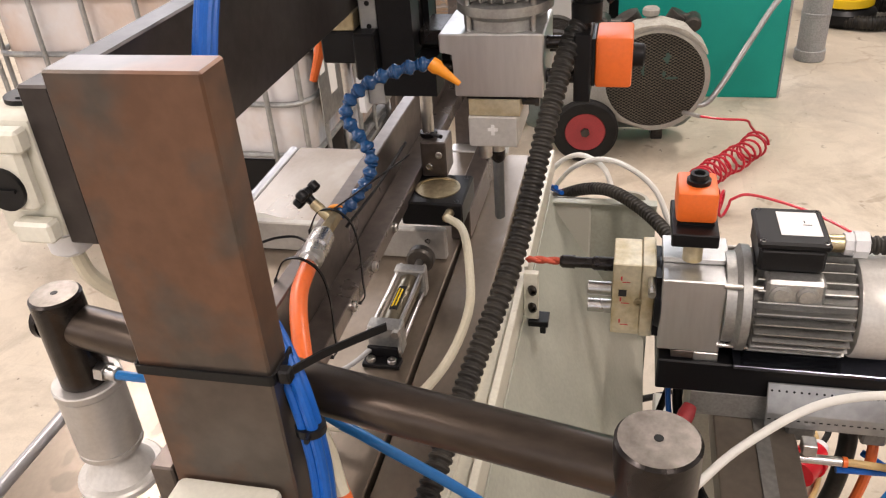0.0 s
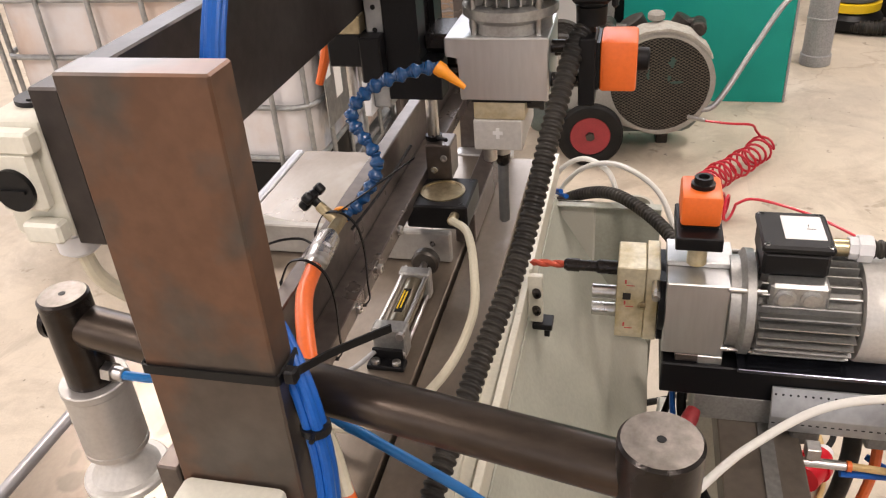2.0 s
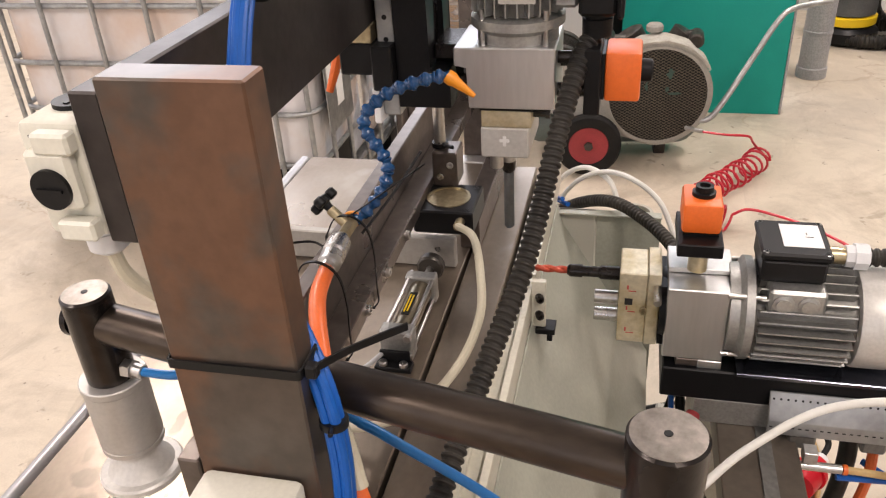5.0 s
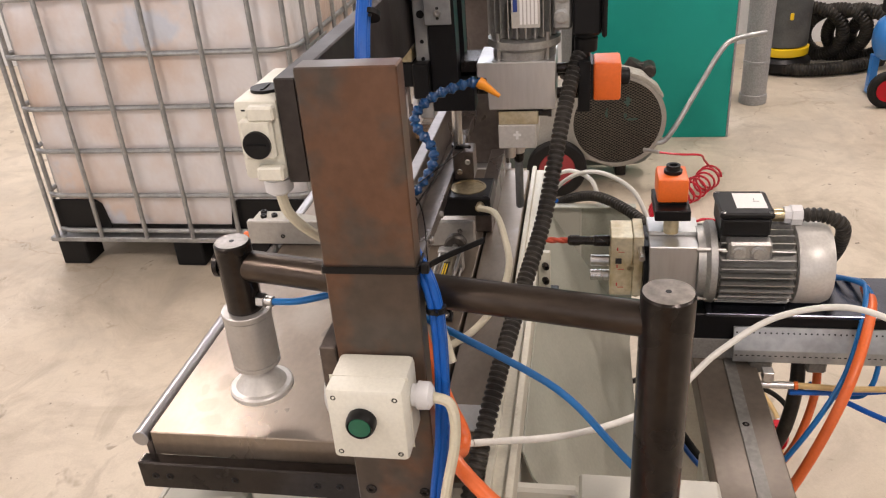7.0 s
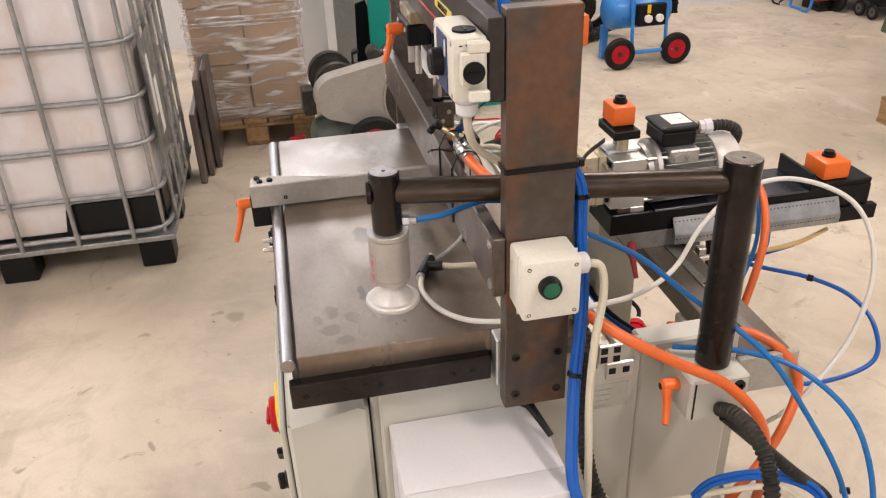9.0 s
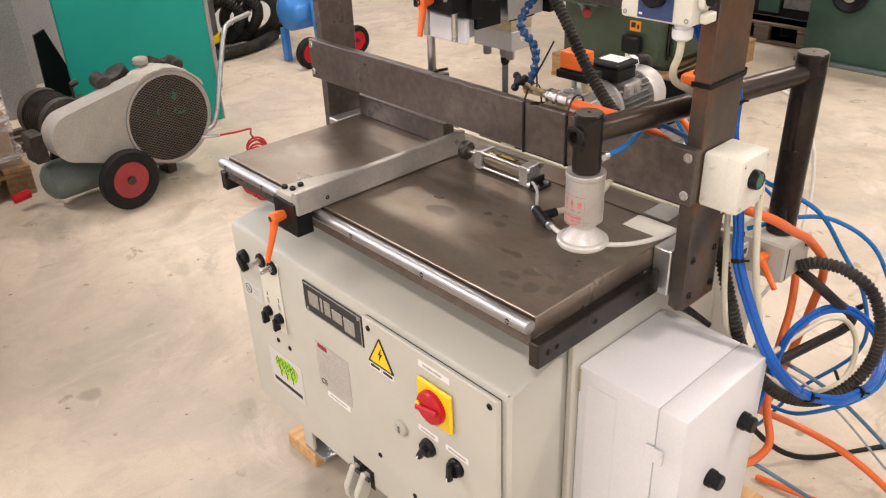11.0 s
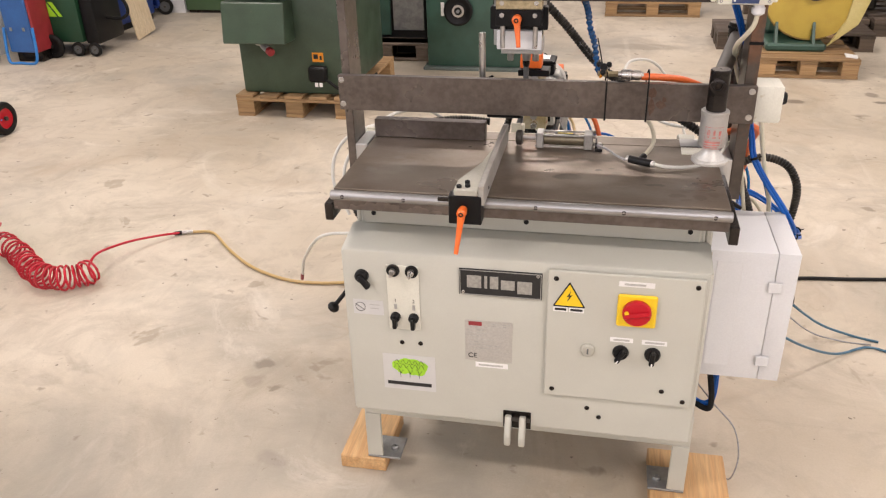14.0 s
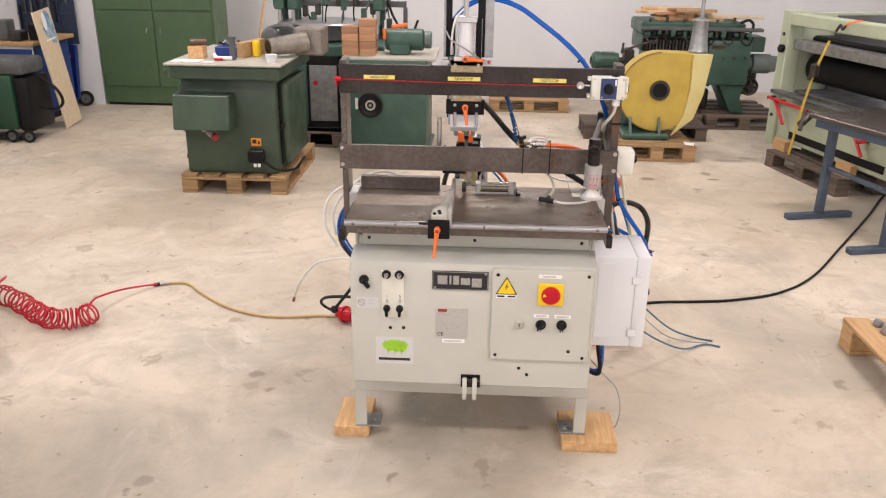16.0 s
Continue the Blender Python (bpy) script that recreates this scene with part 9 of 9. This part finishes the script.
# The housing's yellow in a lighter tone, on the right-hand wedge.
P("side_chute", yd, surf("lighter_mustard_tone", (0.64, 0.55, 0.24), 0.42, other=(0.56, 0.46, 0.16), big=5, amount=0.6, fine=150, grain=0.05), (prism, [(1.865, 0.908), (2.042, 0.908), (1.995, 0.55), (1.93, 0.33), (1.74, 0.165), (1.79, 0.25), (1.85, 0.36), (1.875, 0.6)], "y", 4.78, 4.809, 0.004))
P("rim", yd, surf("dark_mustard_edge", (0.3, 0.19, 0.03), 0.5, other=(0.2, 0.12, 0.03), big=9, amount=0.8), (sweep, [Vector((1.61 + 0.357 * math.cos(radians(a)), 4.805, 0.563 + 0.352 * math.sin(radians(a)))) for a in range(92, 291, 6)], 0.006, 6))
P("axle_hole", yd, BLACK, (rod, (1.61, 4.8085, 0.58), (1.61, 4.804, 0.58), 0.078, 28))
P("axle_ring", yd, DIRTYIRON, (hoop, (1.61, 4.8035, 0.58), (1.61, 0, 0.58), [(0, 0.09), (0.014, 0.088), (0.014, 0.066), (0, 0.066)], 28))
P("base", yd, GREEN_B, (box, 1.3, 1.72, 4.7, 5.2, 0.1445, 0.2, 0.015))
P("stand", yd, GREEN_B, (box, 1.33, 1.8, 5.021, 5.2, 0.201, 0.7, 0.03))
for x in (1.36, 1.62):
    P("base_rib", yd, GREEN_B, (prism, [(4.72, 0.2005), (4.8, 0.2005), (4.8, 0.34)], "x", x, x + 0.02))
P("duct_cone", yd, GALV, (lathe, (1.93, 4.9, 0.906), (1.93, 4.9, 3), [(0, 0.082), (0.02, 0.085), (0.03, 0.08), (0.27, 0.062), (0.28, 0.066), (0.29, 0.062), (0.31, 0.018), (0.9, 0.014), (0.9, 0)], {"seg": 24}), label="grey sheet metal duct cone")
t = thing("paper_sheet", 1.95, 4.65, 0.1445, "folded white sheet on the pallet", "paper")
P("sheet", t, PAPER, (prism, [(1.83, 4.56), (1.9, 4.52), (1.915, 4.6), (1.84, 4.66)], "z", 0.1445, 0.152))
for x, d in ((1.42, 0.9), (2.36, 0.8)):
    pallet(x, 5.9, "x", PALLET_OLD, "weathered pallet under the multi-spindle machine", 1.0, d)
ms = thing("multi_spindle_machine", 2.2, 6.35, 0.1445, "green multi-spindle boring machine with wood pieces on top", "woodworking machine")
P("bed", ms, GREEN_B, (box, 1.66, 2.72, 6.16, 6.75, 0.76, 0.93, 0.02, 2), label="blue-green cast bed")
P("upper_bed", ms, GREEN_B, (box, 1.64, 2.7, 6.1, 6.78, 0.931, 1.065, 0.02))
P("gear_case", ms, GREEN_B, (box, 2.33, 2.77, 6.04, 6.6, 0.44, 0.9, 0.025, 2), label="blue-green gear case")
P("case_plate", ms, RUSTY, (box, 2.36, 2.49, 6.034, 6.0395, 0.81, 0.85, 0.002))
P("rail", ms, GREYSTEEL, (box, 1.62, 2.86, 6.02, 6.1, 0.985, 1.02, 0.008))
P("leg", ms, GREEN_B, (prism, [(2.49, 0.4395), (2.76, 0.4395), (2.72, 0.3), (2.8, 0.1445), (2.64, 0.1445), (2.6, 0.24)], "y", 6.08, 6.5, 0.008))
P("leg", ms, GREEN_B, (prism, [(1.7, 0.1445), (1.86, 0.1445), (1.9, 0.3), (1.95, 0.7595), (1.72, 0.7595), (1.76, 0.3)], "y", 6.2, 6.6, 0.008))
# Shaft, and an added dark box that fills the void between the legs.
P("drive_shaft", ms, DIRTYIRON, (rod, (1.95, 6.4, 0.42), (2.48, 6.4, 0.42), 0.05, 14, 0.006), (box, 2.26, 2.46, 6.3, 6.5, 0.1445, 0.36, 0.02))
mo = P("motor", ms, GREEN_B, (lathe, (1.44, 6.2, 0.65), (0, 6.2, 0.65), [(0, 0.08), (0.02, 0.085), (0.2, 0.085), (0.2, 0.095), (0.25, 0.093), (0.275, 0.07), (0.28, 0)], {"seg": 28}), label="blue-green electric motor")
for k in range(9):
    a = 2 * math.pi * k / 9
    P("cooling_rib", mo, GREEN_B, (rod, (1.26, 6.2 + 0.087 * math.cos(a), 0.65 + 0.087 * math.sin(a)), (1.4, 6.2 + 0.087 * math.cos(a), 0.65 + 0.087 * math.sin(a)), 0.006, 6))
P("end_cap", mo, DIRTYIRON, (rod, (1.1595, 6.2, 0.65), (1.148, 6.2, 0.65), 0.04, 20, 0.003))
P("coupling", ms, DIRTYIRON, (rod, (1.44, 6.2, 0.65), (1.7, 6.25, 0.66), 0.035, 14, 0.006), (box, 1.5, 1.6, 6.15, 6.32, 0.56, 0.78, 0.02))
P("motor", ms, TANK, (lathe, (2.771, 6.2, 0.65), (4, 6.2, 0.65), [(0, 0.06), (0.05, 0.07), (0.06, 0.1), (0.24, 0.1), (0.26, 0.085), (0.32, 0.08), (0.33, 0)], {"seg": 28}))
P("side_box", ms, GREEN_B, (box, 2.73, 2.92, 6.1, 6.4, 0.78, 0.93, 0.012))
P("control_wheel", ms, DIRTYIRON, (hoop, (2.86, 6.25, 0.4), (2.86, 0, 0.4), [(0, 0.085), (0.02, 0.095), (0.04, 0.085), (0.02, 0.06)], 28), (rod, (2.79, 6.23, 0.4), (2.93, 6.23, 0.4), 0.016, 8), (rod, (2.86, 6.23, 0.33), (2.86, 6.23, 0.47), 0.016, 8), (rod, (2.86, 6.4, 0.4), (2.86, 6.2, 0.4), 0.035, 14, 0.004), (box, 2.79, 2.95, 6.32, 6.6, 0.3, 0.56, 0.02))
# Black strip stands in for the shade behind the spindles.
P("shade_board", ms, RUBBER, (box, 1.67, 2.32, 6.1, 6.1595, 0.77, 0.9, 0.006))
rnd = random.Random(5)
for k in range(18):
    x = 1.7 + 0.034 * k
    P("spindle", ms, (DIRTYIRON, GREYSTEEL)[k % 2], (rod, (x, 6.06, 0.79), (x, 6.06, 0.88 + 0.012 * rnd.random()), 0.009, 8, 0.002), (rod, (x, 6.06, 0.75), (x, 6.06, 0.79), 0.005, 6))
for k in range(17):
    x = 1.67 + 0.064 * k
    z = 0.925 + 0.02 * rnd.random()
    P("valve_block", ms, (GREEN_B, RUBBER, GREEN_B, DIRTYIRON)[k % 4], (box, x, x + 0.03 + 0.02 * rnd.random(), 6.03 - 0.02 * rnd.random(), 6.099, z, z + 0.03 + 0.04 * rnd.random(), 0.005))
    if k % 3 == 0:
        P("feed_pipe", ms, (DIRTYIRON, RUBBER)[k % 2], (hose, [(x, 6.04, 0.95), (x + 0.03, 5.99, 0.9 - 0.03 * rnd.random()), (x + 0.09, 6.0, 0.86), (x + 0.14, 6.06, 0.93)], 0.009, 8, 5))
for k in range(6):
    P("clamp_bolt", ms, DIRTYIRON, (rod, (1.72 + 0.17 * k, 6.09, 1.066), (1.72 + 0.17 * k, 6.09, 1.1 + 0.02 * (k % 2)), 0.016, 8, 0.003))
for k in range(4):
    P("case_bolt", ms, DIRTYIRON, (rod, (2.38 + 0.11 * k, 6.039, 0.72), (2.38 + 0.11 * k, 6.03, 0.72), 0.014, 10))
P("lever_bar", ms, DIRTYIRON, (hose, [(1.75, 6.0, 0.88), (1.6, 5.98, 0.84), (1.5, 5.98, 0.8), (1.44, 6.0, 0.77)], 0.012, 8, 5), (rod, (1.44, 6.0, 0.75), (1.45, 6.0, 0.86), 0.012, 8, 0.003))
P("side_hose", ms, RUBBER, (hose, [(2.62, 6.06, 1.07), (2.7, 6.04, 1.1), (2.75, 6.04, 1.05), (2.73, 6.05, 0.96)], 0.014, 8, 6))
rnd = random.Random(12)
for k in range(18):
    x, y, a = rnd.uniform(1.95, 2.35), rnd.uniform(6.2, 6.6), rnd.uniform(-0.4, 0.4)
    z = 1.067 + 0.03 * (k // 4)
    if k > 15:
        x, z = 2.62, 1.067 + 0.03 * (k - 16)
    t = thing("wood_offcut", x, y, z, "pale wood offcut lying on the green machine", "wood", "offcuts on the machine")
    L = rnd.uniform(0.16, 0.36)
    P("offcut", t, (PINE, TERRACOTTA, PLYWOOD)[k % 3], (box, -L, L, -0.05, 0.05, 0, 0.028, 0.002, {"m": Matrix.Translation((x, y, z)) @ Matrix.Rotation(a, 4, "Z") @ Matrix.Rotation(rnd.uniform(-0.02, 0.02), 4, "Y")}))

# pale green roller press, strapped, on pallets
SKEW = radians(13.8)
pp = pallet(2.6, 3.5, "y", PALLET_OLD, "weathered pallet under the pale green press", 0.8, 0.98)
pp.location, pp.rotation_euler = (3.025, 4.1, 0), (0, 0, SKEW)
gp2 = thing("roller_press", 2.66, 4.82, 0.1445, "pale green roller press with black rollers and strap", "woodworking machine")
gp2.location, gp2.rotation_euler = (2.595, 4.8, 0.1445), (0, 0, SKEW)
for y in (4.7, 2.95):
    P("end_frame", gp2, PALEGREEN, (box, 2.66, 2.8, y, y + 0.12, 0.1445, 1.3, 0.01), (box, 2.8, 3.7, y, y + 0.1, 0.1445, 0.6, 0.01), (box, 2.8, 3.6, y + 0.01, y + 0.09, 0.6, 1.28, 0.006))
P("back_sheet", gp2, GREYSTEEL, (box, 3.1, 3.6, 4.66, 4.698, 0.62, 1.26, 0.004))
P("top_beam", gp2, PALEGREEN, (box, 2.66, 2.8, 3.071, 4.699, 1.18, 1.28, 0.008))
P("front_apron", gp2, PALEGREEN, (box, 2.69, 2.76, 3.071, 4.699, 0.2, 0.52, 0.008))
P("infeed_lip", gp2, GREYSTEEL, (box, 2.6, 2.68, 3.0, 4.75, 0.6, 0.63, 0.006))
P("white_beam", gp2, GALV, (box, 2.72, 2.85, 3.071, 4.69, 0.98, 1.06, 0.004))
P("black_cover", gp2, BLACK, (box, 2.855, 3.2, 3.08, 4.65, 1.0, 1.1, 0.02))
P("roller", gp2, RUBBER, (rod, (3.0, 3.071, 0.82), (3.0, 4.69, 0.82), 0.13, 28))
P("table", gp2, GREYSTEEL, (box, 2.8, 3.6, 3.08, 4.69, 0.605, 0.63, 0.004))
P("side_knob", gp2, BLACK, (rod, (2.66, 4.74, 0.98), (2.62, 4.74, 0.98), 0.035, 16, 0.006))
for p0, p1 in (((2.6, 4.75, 0.556), (2.6, 4.18, 0.545)), ((2.6, 4.64, 0.54), (2.6, 4.485, 0.37)), ((2.6, 3.6, 0.51), (2.6, 3.46, 0.34)), ((2.6, 3.52, 0.44), (2.6, 3.44, 0.46))):
    P("red_lever", gp2, RED, (rod, p0, p1, 0.013, 10))
    P("lever_pivot", gp2, DIRTYIRON, (rod, (p0[0] - 0.01, p0[1], p0[2]), (2.69, p0[1], p0[2]), 0.014, 10))
P("strap", gp2, YELLOWPAINT, (strap, [(2.6, 4.06, 1.12), (2.575, 4.14, 0.86), (2.565, 4.22, 0.5), (2.57, 4.29, 0.15)], 0.03, 0.004, (0, 1, 0)), label="yellow lashing strap with ratchet")
P("strap_end", gp2, ORANGE, (strap, [(2.64, 3.78, 1.3), (2.6, 3.85, 1.275), (2.6, 3.9, 1.25)], 0.04, 0.005, (0, 1, 0)))
P("strap_hook", gp2, DIRTYIRON, (hose, [(2.6, 3.9, 1.25), (2.6, 3.93, 1.22), (2.6, 3.96, 1.25), (2.6, 4.0, 1.2)], 0.01, 8, 5))
P("strap_ratchet", gp2, DIRTYIRON, (box, 2.55, 2.6, 4.11, 4.18, 0.83, 0.93, 0.008), (rod, (2.55, 4.17, 0.8), (2.59, 4.14, 0.95), 0.014, 8, 0.003))
P("apron_slot", gp2, RUBBER, (box, 2.684, 2.6895, 3.3, 4.5, 0.24, 0.3))
P("side_bolts", gp2, DIRTYIRON, (bolt, (2.66, 4.76, 1.1), (-1, 0, 0), 0.016, 0.01), (bolt, (2.66, 4.76, 0.4), (-1, 0, 0), 0.016, 0.01))
for x, y in ((2.635, 4.46), (2.84, 3.62)):
    t = thing("support_block", x, y, 0.1445, "sawn pine block under the press", "wood", "blocks under the press")
    t.rotation_euler = (0, 0, SKEW)
    P("block", t, PINE, (box, x - 0.03, x + 0.03, y - 0.09, y + 0.09, 0.1445, 0.235 if y > 4 else 0.25, 0.003))

wb_ = thing("steel_bench", 2.5, 2.5, 0, "blue-grey steel work bench with heavy top", "bench")
TURN = {"m": Matrix.Translation((2.19, 2.96, 0)) @ Matrix.Rotation(radians(13), 4, "Z")}
TOPTURN = {"m": Matrix.Translation((2.29, 3.11, 0)) @ Matrix.Rotation(radians(21), 4, "Z")}
P("top", wb_, STEEL, (box, 0.0, 0.75, -1.15, 0.0, 0.7, 0.728, 0.004, TOPTURN), label="dark worn steel bench top")
P("apron", wb_, BLUEGREY, (box, 0.025, 0.045, -1.1, -0.04, 0.64, 0.6995, 0.003, TOPTURN))
for y in (0.0, -0.69):
    P("foot", wb_, BLUEGREY, (box, 0.0, 0.5, y - 0.03, y + 0.03, 0.0, 0.04, 0.004, TURN))
    P("leg", wb_, BLUEGREY, (box, 0.225, 0.275, y - 0.025, y + 0.025, 0.041, 0.6395, 0.003, TURN), (box, 0.19, 0.6, y - 0.02, y + 0.02, 0.64, 0.6995, 0.003, TURN))
P("stretcher", wb_, BLUEGREY, (box, 0.235, 0.265, -0.66, -0.03, 0.36, 0.39, 0.003, TURN))
P("vice", wb_, DIRTYIRON, (rod, (2.33, 3.16, 0.72), (2.235, 3.12, 0.64), 0.026, 12, 0.004), (rod, (2.29, 3.2, 0.73), (2.22, 3.06, 0.62), 0.014, 10))
pallet(1.782, -0.17, "y", PINE, "pale wooden pallet with small metal parts", 0.8, 1.2, cross=True)
for k in range(7):
    rnd = random.Random(k)
    x, y = 1.9 + 0.07 * (k % 4), 0.86 + 0.08 * (k // 4)
    t = thing("metal_part", x, y, 0.1445, "small turned metal part on the pallet", "metal part", "parts on the pallet")
    P("part", t, (GALV, DIRTYIRON)[k % 2], (rod, (x, y, 0.1445), (x + 0.01, y, 0.17 + 0.02 * rnd.random()), 0.022, 12, 0.003))
pallet(0.1, 6.6, "x", PALLET, "wooden pallet near the back wall", 0.8, 0.9)
t = thing("broom", -2.75, 6.9, 0, "broom with wooden handle at the wall", "broom")
P("stick", t, PINE, (rod, (-2.72, 6.95, 0.05), (-2.68, 8.2, 1.9), 0.014, 10))
P("head", t, PAPER, (box, -2.83, -2.7, 6.9, 6.98, 0.0, 0.06, 0.006))
